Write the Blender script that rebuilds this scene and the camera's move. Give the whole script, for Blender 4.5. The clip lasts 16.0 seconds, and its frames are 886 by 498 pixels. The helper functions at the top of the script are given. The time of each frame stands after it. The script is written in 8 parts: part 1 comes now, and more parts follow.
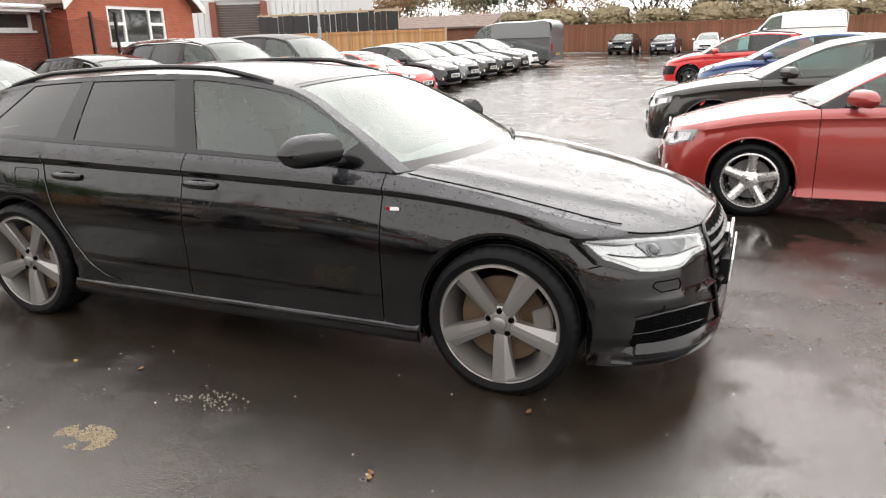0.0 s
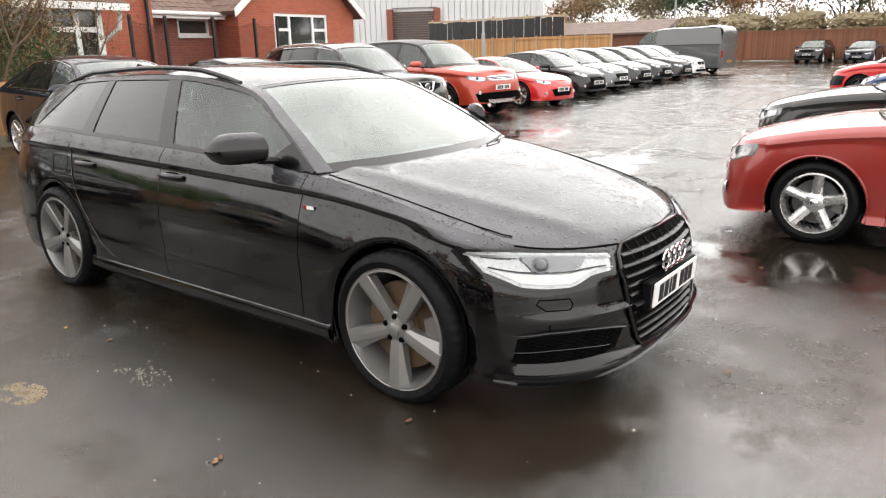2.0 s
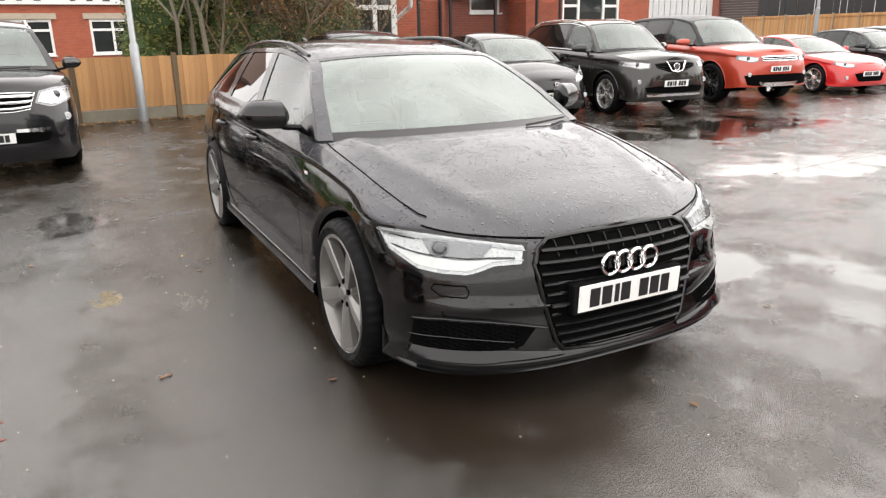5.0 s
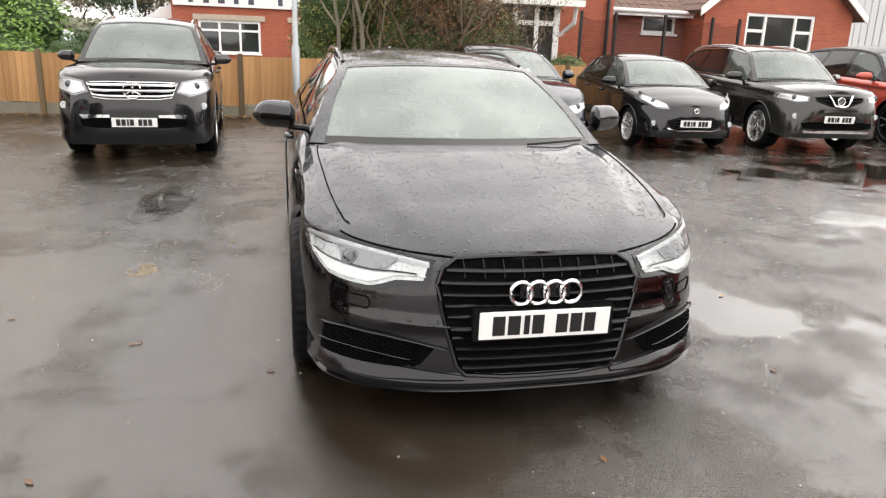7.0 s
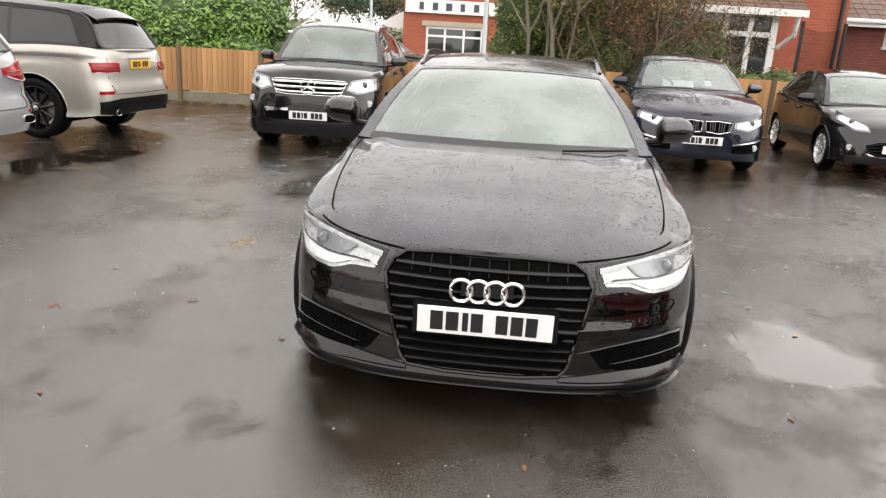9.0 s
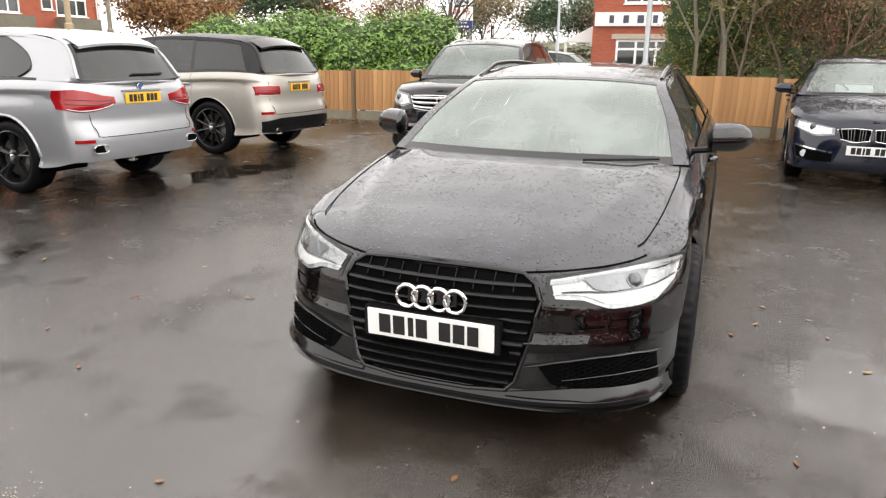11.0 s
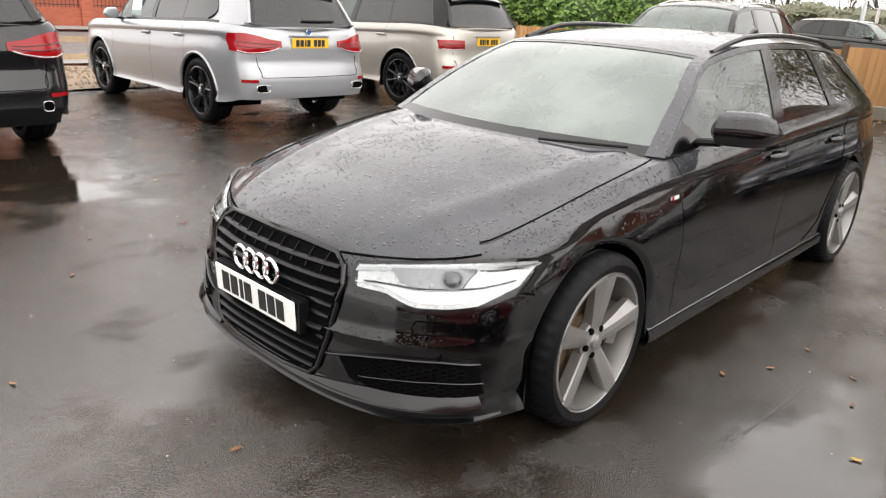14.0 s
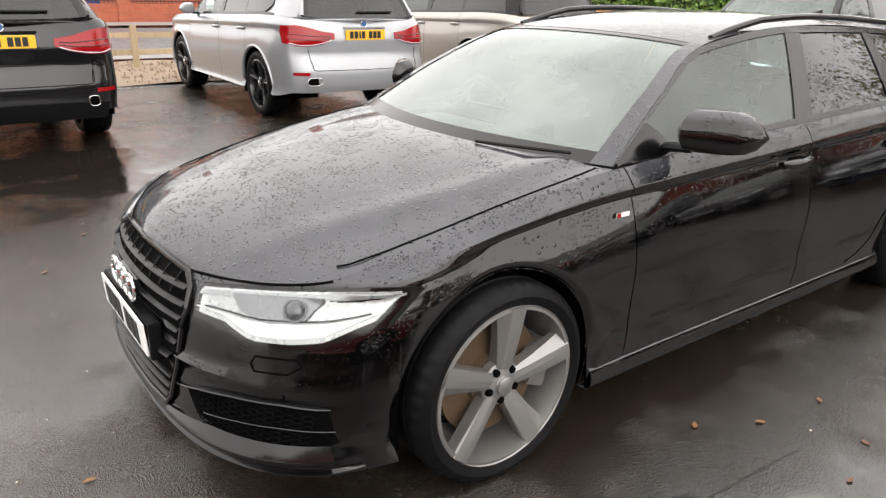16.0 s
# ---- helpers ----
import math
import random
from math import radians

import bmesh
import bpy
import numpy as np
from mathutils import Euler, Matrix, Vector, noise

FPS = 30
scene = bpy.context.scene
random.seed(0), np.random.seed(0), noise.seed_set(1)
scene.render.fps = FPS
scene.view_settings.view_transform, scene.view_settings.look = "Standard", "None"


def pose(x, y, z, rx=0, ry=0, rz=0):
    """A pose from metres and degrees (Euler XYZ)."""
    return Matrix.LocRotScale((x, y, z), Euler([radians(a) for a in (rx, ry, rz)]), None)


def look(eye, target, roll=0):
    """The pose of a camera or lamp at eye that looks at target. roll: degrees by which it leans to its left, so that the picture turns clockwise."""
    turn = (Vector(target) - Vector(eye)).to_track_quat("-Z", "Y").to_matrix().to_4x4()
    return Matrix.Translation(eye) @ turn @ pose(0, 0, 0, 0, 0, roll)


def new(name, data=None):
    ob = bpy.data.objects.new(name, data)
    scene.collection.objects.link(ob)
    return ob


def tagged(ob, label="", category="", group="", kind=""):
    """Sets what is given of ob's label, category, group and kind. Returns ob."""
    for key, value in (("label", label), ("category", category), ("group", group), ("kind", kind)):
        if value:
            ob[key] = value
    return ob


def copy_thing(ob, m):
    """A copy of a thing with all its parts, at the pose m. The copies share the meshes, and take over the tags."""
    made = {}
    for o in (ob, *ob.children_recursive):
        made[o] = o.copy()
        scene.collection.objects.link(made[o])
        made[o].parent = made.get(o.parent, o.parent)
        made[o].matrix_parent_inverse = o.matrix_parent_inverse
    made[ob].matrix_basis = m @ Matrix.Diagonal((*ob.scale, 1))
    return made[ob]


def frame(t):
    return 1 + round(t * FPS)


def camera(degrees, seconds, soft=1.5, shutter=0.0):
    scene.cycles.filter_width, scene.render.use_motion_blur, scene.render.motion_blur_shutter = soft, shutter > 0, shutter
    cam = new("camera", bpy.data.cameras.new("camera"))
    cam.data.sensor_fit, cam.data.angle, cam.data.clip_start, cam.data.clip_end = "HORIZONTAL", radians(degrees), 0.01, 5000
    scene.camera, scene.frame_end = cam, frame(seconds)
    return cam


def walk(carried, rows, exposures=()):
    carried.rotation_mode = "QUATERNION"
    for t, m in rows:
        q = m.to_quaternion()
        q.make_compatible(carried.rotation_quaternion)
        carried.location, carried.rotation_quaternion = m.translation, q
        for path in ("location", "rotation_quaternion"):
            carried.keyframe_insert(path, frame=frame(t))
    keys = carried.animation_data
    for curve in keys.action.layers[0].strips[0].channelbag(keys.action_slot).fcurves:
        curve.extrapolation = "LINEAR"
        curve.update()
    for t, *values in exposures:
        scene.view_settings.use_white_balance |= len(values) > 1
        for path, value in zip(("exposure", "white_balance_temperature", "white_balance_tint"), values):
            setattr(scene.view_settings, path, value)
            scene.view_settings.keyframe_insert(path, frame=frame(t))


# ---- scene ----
cam = camera(63.5, 16.0, 1.25)
PATH = [
    (0, (2.548, -3.704, 1.555), (1.772, -1.949, 0.992), -1.7),
    (0.5, (2.849, -3.611, 1.544), (1.94, -1.923, 0.975), -1.0),
    (1, (3.104, -3.47, 1.533), (2.096, -1.837, 0.971), -2.5),
    (1.5, (3.295, -3.25, 1.527), (2.219, -1.656, 0.979), -2.1),
    (2, (3.55, -3.1, 1.516), (2.372, -1.575, 0.98), -1.4),
    (2.5, (3.791, -2.947, 1.509), (2.49, -1.535, 0.948), -1.7),
    (3, (3.933, -2.727, 1.501), (2.54, -1.4, 0.954), -0.2),
    (3.5, (4.114, -2.525, 1.494), (2.619, -1.306, 0.963), -1.4),
    (4, (4.332, -2.357, 1.5), (2.765, -1.259, 0.921), -0.3),
    (4.2, (4.386, -2.279, 1.494), (2.786, -1.227, 0.918), -0.9),
    (6.3, (4.778, -1.293, 1.479), (2.965, -0.668, 0.911), 1.9),
    (6.5, (4.794, -1.204, 1.487), (2.964, -0.615, 0.939), 2.0),
    (7, (4.883, -0.952, 1.472), (3.006, -0.525, 0.931), 1.9),
    (7.5, (4.958, -0.709, 1.485), (3.061, -0.389, 0.938), 1.6),
    (8, (4.942, -0.456, 1.485), (3.014, -0.29, 0.98), 2.3),
    (8.5, (4.964, -0.217, 1.485), (3.029, -0.173, 0.981), 2.6),
    (9, (5.051, 0.043, 1.488), (3.133, -0.121, 0.942), 3.3),
    (9.5, (5.031, 0.271, 1.474), (3.137, -0.054, 0.921), 3.0),
    (9.7, (4.997, 0.369, 1.478), (3.11, 0.006, 0.925), 3.8),
    (11.8, (4.713, 1.388, 1.486), (3.046, 0.402, 0.989), -1.1),
    (12, (4.654, 1.503, 1.482), (3.031, 0.449, 0.978), -0.7),
    (12.5, (4.498, 1.728, 1.493), (2.945, 0.59, 0.954), -0.1),
    (13, (4.267, 1.851, 1.494), (2.794, 0.635, 0.902), 1.3),
    (13.5, (4.035, 1.971, 1.513), (2.56, 0.774, 0.886), 1.4),
    (14, (3.799, 2.161, 1.527), (2.415, 0.87, 0.879), 3.1),
    (14.5, (3.547, 2.221, 1.517), (2.201, 0.888, 0.875), 3.2),
    (15, (3.312, 2.231, 1.521), (2.023, 0.876, 0.814), 1.5),
    (15.5, (3.077, 2.336, 1.52), (1.858, 0.891, 0.87), 2.9),
    (16, (2.954, 2.391, 1.53), (1.822, 0.891, 0.846), 1.6),
]
walk(cam, [(t, look(eye, target, roll)) for t, eye, target, roll in PATH])

# ---------------------------------------------------------------- sky, sun
SUN_EL, SUN_AZ = 34.0, 5.0
world = bpy.data.worlds.new("overcast_sky")
scene.world = world
world.use_nodes = True
wn, wl = world.node_tree.nodes, world.node_tree.links
wn.clear()
w_sky = wn.new("ShaderNodeTexSky")
w_sky.sky_type, w_sky.sun_disc = "NISHITA", False
w_sky.sun_elevation, w_sky.sun_rotation = radians(SUN_EL), radians(SUN_AZ)
w_sky.air_density, w_sky.dust_density = 1.0, 4.0
w_grey = wn.new("ShaderNodeHueSaturation")
w_grey.inputs["Saturation"].default_value = 0.12
w_cloud = wn.new("ShaderNodeTexNoise")
w_cloud.inputs["Scale"].default_value, w_cloud.inputs["Detail"].default_value = 2.2, 5.0
w_ramp = wn.new("ShaderNodeMapRange")
w_ramp.inputs["To Min"].default_value, w_ramp.inputs["To Max"].default_value = 7.0, 9.0
w_mix = wn.new("ShaderNodeMix")
w_mix.data_type = "RGBA"
w_mix.inputs["Factor"].default_value = 0.88
# the cloud is thinner, and so brighter, on the sun's side
w_co = wn.new("ShaderNodeTexCoord")
w_dot = wn.new("ShaderNodeVectorMath")
w_dot.operation = "DOT_PRODUCT"
w_dot.inputs[1].default_value = (0.09 * 0.85, 0.85, 0.25)
w_side = wn.new("ShaderNodeMapRange")
w_side.inputs["From Min"].default_value, w_side.inputs["From Max"].default_value = -0.9, 0.9
w_side.inputs["To Min"].default_value, w_side.inputs["To Max"].default_value = 1.04, 1.16
w_lit = wn.new("ShaderNodeMath")
w_lit.operation = "MULTIPLY"
w_tone = wn.new("ShaderNodeVectorMath")
w_tone.operation = "SCALE"
w_tone.inputs[0].default_value = (1.0, 0.957, 0.93)
w_bg, w_out = wn.new("ShaderNodeBackground"), wn.new("ShaderNodeOutputWorld")
w_bg.inputs["Strength"].default_value = 0.15
scene.view_settings.exposure = 1.0
wl.new(w_sky.outputs["Color"], w_grey.inputs["Color"])
wl.new(w_cloud.outputs["Fac"], w_ramp.inputs["Value"])
wl.new(w_co.outputs["Generated"], w_dot.inputs[0])
wl.new(w_dot.outputs["Value"], w_side.inputs["Value"])
wl.new(w_ramp.outputs["Result"], w_lit.inputs[0])
wl.new(w_side.outputs["Result"], w_lit.inputs[1])
wl.new(w_lit.outputs["Value"], w_tone.inputs["Scale"])
wl.new(w_grey.outputs["Color"], w_mix.inputs["A"])
wl.new(w_tone.outputs["Vector"], w_mix.inputs["B"])
wl.new(w_mix.outputs["Result"], w_bg.inputs["Color"])
wl.new(w_bg.outputs["Background"], w_out.inputs["Surface"])

sun_data = bpy.data.lights.new("sun", "SUN")
sun_data.energy, sun_data.angle, sun_data.color = 0.5, radians(110), (1.0, 0.96, 0.9)
sun = new("sun", sun_data)
sun.matrix_world = look((20 * math.sin(radians(SUN_AZ)), 20 * math.cos(radians(SUN_AZ)), 20 * math.tan(radians(SUN_EL))), (0, 0, 0))


# ---------------------------------------------------------------- materials
class Mat:
    """A small builder of node materials."""

    def __init__(self, name):
        self.mat = bpy.data.materials.new(name)
        self.mat.use_nodes = True
        self.t = self.mat.node_tree
        self.p = self.t.nodes["Principled BSDF"]
        self.out = self.t.nodes["Material Output"]
        self.co = self.t.nodes.new("ShaderNodeTexCoord").outputs["Object"]

    def add(self, kind, **values):
        n = self.t.nodes.new(kind)
        for k, v in values.items():
            n.inputs[k.replace("_", " ")].default_value = v
        return n

    def link(self, a, b):
        self.t.links.new(a, b)

    def scaled(self, sx, sy, sz):
        m = self.add("ShaderNodeMapping", Scale=(sx, sy, sz))
        self.link(self.co, m.inputs["Vector"])
        return m.outputs["Vector"]

    def noise(self, scale, detail=3.0, rough=0.55, co=None):
        n = self.add("ShaderNodeTexNoise", Scale=scale, Detail=detail, Roughness=rough)
        self.link(co or self.co, n.inputs["Vector"])
        return n.outputs["Fac"]

    def remap(self, value, lo, hi, a=0.0, b=1.0, smooth=True):
        m = self.t.nodes.new("ShaderNodeMapRange")
        m.interpolation_type = "SMOOTHSTEP" if smooth else "LINEAR"
        for k, v in zip(("From Min", "From Max", "To Min", "To Max"), (lo, hi, a, b)):
            m.inputs[k].default_value = v
        self.link(value, m.inputs["Value"])
        return m.outputs["Result"]

    def mix(self, fac, a, b):
        m = self.t.nodes.new("ShaderNodeMix")
        m.data_type = "RGBA"
        for key, v in (("Factor", fac), ("A", a), ("B", b)):
            if isinstance(v, (tuple, list)):
                m.inputs[key].default_value = (*v, 1.0) if len(v) == 3 else v
            elif isinstance(v, (int, float)):
                m.inputs[key].default_value = v
            else:
                self.link(v, m.inputs[key])
        return m.outputs["Result"]

    def math(self, op, a, b=0.0):
        m = self.t.nodes.new("ShaderNodeMath")
        m.operation = op
        for i, v in enumerate((a, b)):
            if isinstance(v, (int, float)):
                m.inputs[i].default_value = v
            else:
                self.link(v, m.inputs[i])
        return m.outputs[0]

    def set(self, color=None, rough=None, metal=None, coat=None, spec=None):
        for key, v in (("Base Color", color), ("Roughness", rough), ("Metallic", metal), ("Coat Weight", coat), ("Specular IOR Level", spec)):
            if v is None:
                continue
            if isinstance(v, (tuple, list)):
                self.p.inputs[key].default_value = (*v, 1.0)
            elif isinstance(v, (int, float)):
                self.p.inputs[key].default_value = v
            else:
                self.link(v, self.p.inputs[key])
        return self

    def bump(self, height, strength=0.3, dist=0.01):
        b = self.add("ShaderNodeBump", Strength=strength, Distance=dist)
        self.link(height, b.inputs["Height"])
        self.link(b.outputs["Normal"], self.p.inputs["Normal"])
        return self


def plain(name, color, rough=0.5, metal=0.0, coat=0.0, vary=0.12, scale=9.0, grain=0.0, spec=None):
    m = Mat(name)
    n = m.noise(scale, 5.0)
    lo, hi = [tuple(max(0.0, c * k) for c in color) for k in (1 - vary, 1 + vary)]
    m.set(m.mix(n, lo, hi), m.remap(m.noise(scale * 2.3), 0.3, 0.7, max(0.0, rough * 0.85), min(1.0, rough * 1.15)), metal, coat, spec)
    if grain:
        m.bump(m.noise(scale * 25, 2.0), grain, 0.004)
    return m.mat


def paint(name, color, metal=0.0, beads=0.0, rough=0.3, dirt=0.1, ior=1.58):
    """Car paint under clear coat, with beads of rain on the faces that look up."""
    m = Mat(name)
    film = m.remap(m.noise(1.7, 6.0), 0.4, 0.75)
    dull = tuple(c * 0.94 + 0.002 for c in color)
    m.set(m.mix(m.math("MULTIPLY", film, dirt * 2), color, dull), rough, metal, 1.0)
    m.p.inputs["Coat IOR"].default_value = ior
    m.p.inputs["Specular IOR Level"].default_value = 0.0 if max(color) < 0.05 else 0.3
    m.link(m.remap(m.noise(3.1, 5.0), 0.35, 0.75, 0.05, 0.06 + 0.2 * dirt), m.p.inputs["Coat Roughness"])
    if beads:
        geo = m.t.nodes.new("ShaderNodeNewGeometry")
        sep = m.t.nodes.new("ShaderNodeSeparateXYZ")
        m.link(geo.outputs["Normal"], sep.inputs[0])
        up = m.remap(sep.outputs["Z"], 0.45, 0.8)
        wet = m.remap(sep.outputs["Z"], 0.2, 0.75, 0.06, 1.0)
        h = None
        for size, cut in ((46.0, 0.33), (70.0, 0.33), (125.0, 0.36)):
            v = m.add("ShaderNodeTexVoronoi", Scale=size, Randomness=1.0)
            m.link(m.co, v.inputs["Vector"])
            gate = m.remap(v.outputs["Color"], 0.64, 0.68) if size < 100 else m.remap(m.noise(7.0), 0.47, 0.6)
            d = m.math("MULTIPLY", m.remap(v.outputs["Distance"], cut * 0.4, cut, 1.0, 0.0), gate)
            h = d if h is None else m.math("MAXIMUM", h, d)
        b = m.add("ShaderNodeBump", Strength=beads, Distance=0.0056)
        m.link(m.math("MULTIPLY", h, wet), b.inputs["Height"])
        # sky sheen on the fine droplets, painted as paler colour on upward faces
        mist_sheen = m.math("MULTIPLY", up, m.remap(m.noise(4.0, 8.0, 0.7), 0.3, 0.7, 0.6, 0.9))
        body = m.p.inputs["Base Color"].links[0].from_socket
        m.set(m.mix(mist_sheen, body, tuple(min(0.8, c + g) for c, g in zip(color, (0.058, 0.060, 0.068)))))
        m.link(b.outputs["Normal"], m.p.inputs["Normal"])
        m.link(b.outputs["Normal"], m.p.inputs["Coat Normal"])
    return m.mat


def glass(name, tint, gloss=1.45, film=0.0, gain=1.25):
    """A pane: tinted see-through with a mirror coat that grows with the angle; film: sky light in the pane, painted as
    a pale diffuse layer.
    """
    m = Mat(name)
    m.t.nodes.remove(m.p)
    clear = m.add("ShaderNodeBsdfTransparent", Color=(*tint, 1.0))
    mirror = m.add("ShaderNodeBsdfGlossy", Roughness=0.02)
    sky_veil = m.add("ShaderNodeBsdfDiffuse", Color=(0.52, 0.6, 0.56, 1.0))
    fog = m.t.nodes.new("ShaderNodeMixShader")
    m.link(m.remap(m.noise(2.0, 4.0), 0.3, 0.7, film * 0.7, film * 1.2), fog.inputs[0])
    m.link(clear.outputs[0], fog.inputs[1])
    m.link(sky_veil.outputs[0], fog.inputs[2])
    f = m.add("ShaderNodeFresnel", IOR=gloss)
    mixed = m.t.nodes.new("ShaderNodeMixShader")
    m.link(m.math("MINIMUM", m.math("MULTIPLY", f.outputs[0], gain), 0.95), mixed.inputs[0])
    m.link(fog.outputs[0], mixed.inputs[1])
    m.link(mirror.outputs[0], mixed.inputs[2])
    m.link(mixed.outputs[0], m.out.inputs["Surface"])
    return m.mat


def wet_tarmac():
    m = Mat("wet_tarmac")
    wide, mid = m.noise(0.22, 5.0), m.noise(1.1, 6.0)
    streak = m.noise(0.5, 5.0, co=m.scaled(0.35, 1.6, 1.0))
    ragged = m.math("ADD", m.math("MULTIPLY", m.noise(2.4, 9.0, 0.62), 0.3), m.math("MULTIPLY", m.noise(0.8, 4.0), 0.25))
    pool = m.remap(m.math("ADD", m.math("ADD", m.math("MULTIPLY", wide, 0.2), m.math("MULTIPLY", streak, 0.25)), ragged), 0.39, 0.525)
    rag = m.noise(1.6, 6.0)
    still = None
    for cx, cy, rx, ry in ((1.2, 1.62, 0.75, 0.4), (-1.8, -2.0, 0.9, 0.35), (1.9, -4.2, 1.1, 1.2), (-3.4, 7.2, 1.4, 2.8), (2.6, 2.5, 0.9, 0.9), (-0.6, 5.4, 0.9, 2.0), (-2.4, -5.0, 1.6, 0.6)):
        mp = m.add("ShaderNodeMapping", Location=(-cx / rx, -cy / ry, 0.0), Scale=(1 / rx, 1 / ry, 0.0))
        m.link(m.co, mp.inputs["Vector"])
        ln = m.t.nodes.new("ShaderNodeVectorMath")
        ln.operation = "LENGTH"
        m.link(mp.outputs["Vector"], ln.inputs[0])
        spot = m.remap(m.math("ADD", ln.outputs["Value"], m.math("MULTIPLY", rag, 2.6)), 1.65, 2.5, 1.0, 0.0)
        still = spot if still is None else m.math("MAXIMUM", still, spot)
    # sky reflection painted as paler gritty patches, beside and ahead of the estate
    sky_pale = None
    for cx, cy, rx, ry in ((2.85, 0.1, 0.9, 0.8), (0.5, -2.3, 1.5, 0.8)):
        mp = m.add("ShaderNodeMapping", Location=(-cx / rx, -cy / ry, 0.0), Scale=(1 / rx, 1 / ry, 0.0))
        m.link(m.co, mp.inputs["Vector"])
        ln = m.t.nodes.new("ShaderNodeVectorMath")
        ln.operation = "LENGTH"
        m.link(mp.outputs["Vector"], ln.inputs[0])
        spot = m.remap(m.math("ADD", ln.outputs["Value"], m.math("MULTIPLY", rag, 1.6)), 1.2, 2.0, 1.0, 0.0)
        sky_pale = spot if sky_pale is None else m.math("MAXIMUM", sky_pale, spot)
    grit = m.noise(160.0, 2.0)
    stone = m.add("ShaderNodeTexVoronoi", Scale=180.0)
    m.link(m.co, stone.inputs["Vector"])
    base = m.mix(mid, (0.010, 0.0075, 0.0052), (0.027, 0.0205, 0.0145))
    base = m.mix(m.remap(m.noise(3.3, 8.0, 0.7), 0.5, 0.66, 0.0, 0.45), base, (0.011, 0.009, 0.0075))
    base = m.mix(m.remap(grit, 0.56, 0.7, 0.0, 0.4), base, (0.11, 0.095, 0.078))
    base = m.mix(m.remap(m.noise(0.6, 6.0), 0.55, 0.75, 0.0, 0.5), base, (0.030, 0.021, 0.014))
    base = m.mix(m.math("MULTIPLY", sky_pale, m.remap(grit, 0.35, 0.6, 0.12, 0.62)), base, (0.068, 0.058, 0.048))
    damp = m.math("ADD", m.remap(pool, 0.0, 1.0, 0.23, 0.085), m.remap(m.noise(2.6, 8.0, 0.65), 0.4, 0.62, 0.0, 0.13))
    m.set(m.mix(m.math("MULTIPLY", still, 0.4), base, (0.012, 0.010, 0.008)), m.math("MULTIPLY", damp, m.remap(still, 0.0, 1.0, 1.0, 0.4)), 0.0)
    m.p.inputs["IOR"].default_value = 1.82
    relief = m.math("MULTIPLY", m.math("ADD", m.math("MULTIPLY", stone.outputs["Distance"], 1.7), m.math("ADD", m.math("MULTIPLY", mid, 0.6), m.math("MULTIPLY", m.noise(60.0, 6.0, 0.7), 0.6))), m.math("MULTIPLY", m.remap(pool, 0.0, 1.0, 1.35, 0.3), m.remap(still, 0.0, 1.0, 1.0, 0.05)))
    m.bump(relief, 0.5, 0.005)
    return m.mat


def boards(name, a, b, grain=(2.0, 2.0, 30.0)):
    """Sawn wood, each board its own shade."""
    m = Mat(name)
    info = m.t.nodes.new("ShaderNodeObjectInfo")
    g = m.noise(3.0, 6.0, co=m.scaled(*grain))
    c = m.mix(g, a, b)
    c = m.mix(m.remap(info.outputs["Random"], 0.0, 1.0, 0.0, 0.7, False), c, tuple(x * 0.65 for x in a))
    c = m.mix(m.remap(m.noise(2.0, 5.0, 0.6, m.scaled(9.0, 9.0, 0.5)), 0.48, 0.72, 0.0, 0.6), c, tuple(x * 0.5 for x in a))
    c = m.mix(m.remap(m.noise(1.3, 5.0), 0.55, 0.8, 0.0, 0.5), c, (0.2, 0.12, 0.06))
    m.set(c, 0.75)
    m.bump(g, 0.25, 0.004)
    return m.mat


def bricks(name, a, b, mortar=(0.24, 0.15, 0.11)):
    m = Mat(name)
    sep, com = m.t.nodes.new("ShaderNodeSeparateXYZ"), m.t.nodes.new("ShaderNodeCombineXYZ")
    m.link(m.co, sep.inputs[0])
    m.link(m.math("ADD", sep.outputs["X"], sep.outputs["Y"]), com.inputs[0])
    m.link(sep.outputs["Z"], com.inputs[1])
    br = m.add("ShaderNodeTexBrick", Color1=(*a, 1.0), Color2=(*b, 1.0), Mortar=(*mortar, 1.0), Scale=1.0)
    for k, v in (("Mortar Size", 0.006), ("Brick Width", 0.225), ("Row Height", 0.075), ("Mortar Smooth", 0.2), ("Bias", -0.2)):
        br.inputs[k].default_value = v
    m.link(com.outputs[0], br.inputs["Vector"])
    c = m.mix(m.remap(m.noise(0.9, 6.0), 0.45, 0.8, 0.0, 0.45), br.outputs["Color"], tuple(x * 0.55 for x in a))
    m.set(c, 0.8)
    m.bump(m.math("SUBTRACT", m.math("MULTIPLY", m.noise(60.0, 3.0), 0.3), br.outputs["Fac"]), 0.5, 0.006)
    return m.mat


def leafy(name, a, b, gloss=0.45):
    m = Mat(name)
    geo = m.t.nodes.new("ShaderNodeNewGeometry")
    c = m.mix(geo.outputs["Random Per Island"], a, b)
    m.set(c, gloss)
    m.p.inputs["Subsurface Weight"].default_value = 0.0
    return m.mat


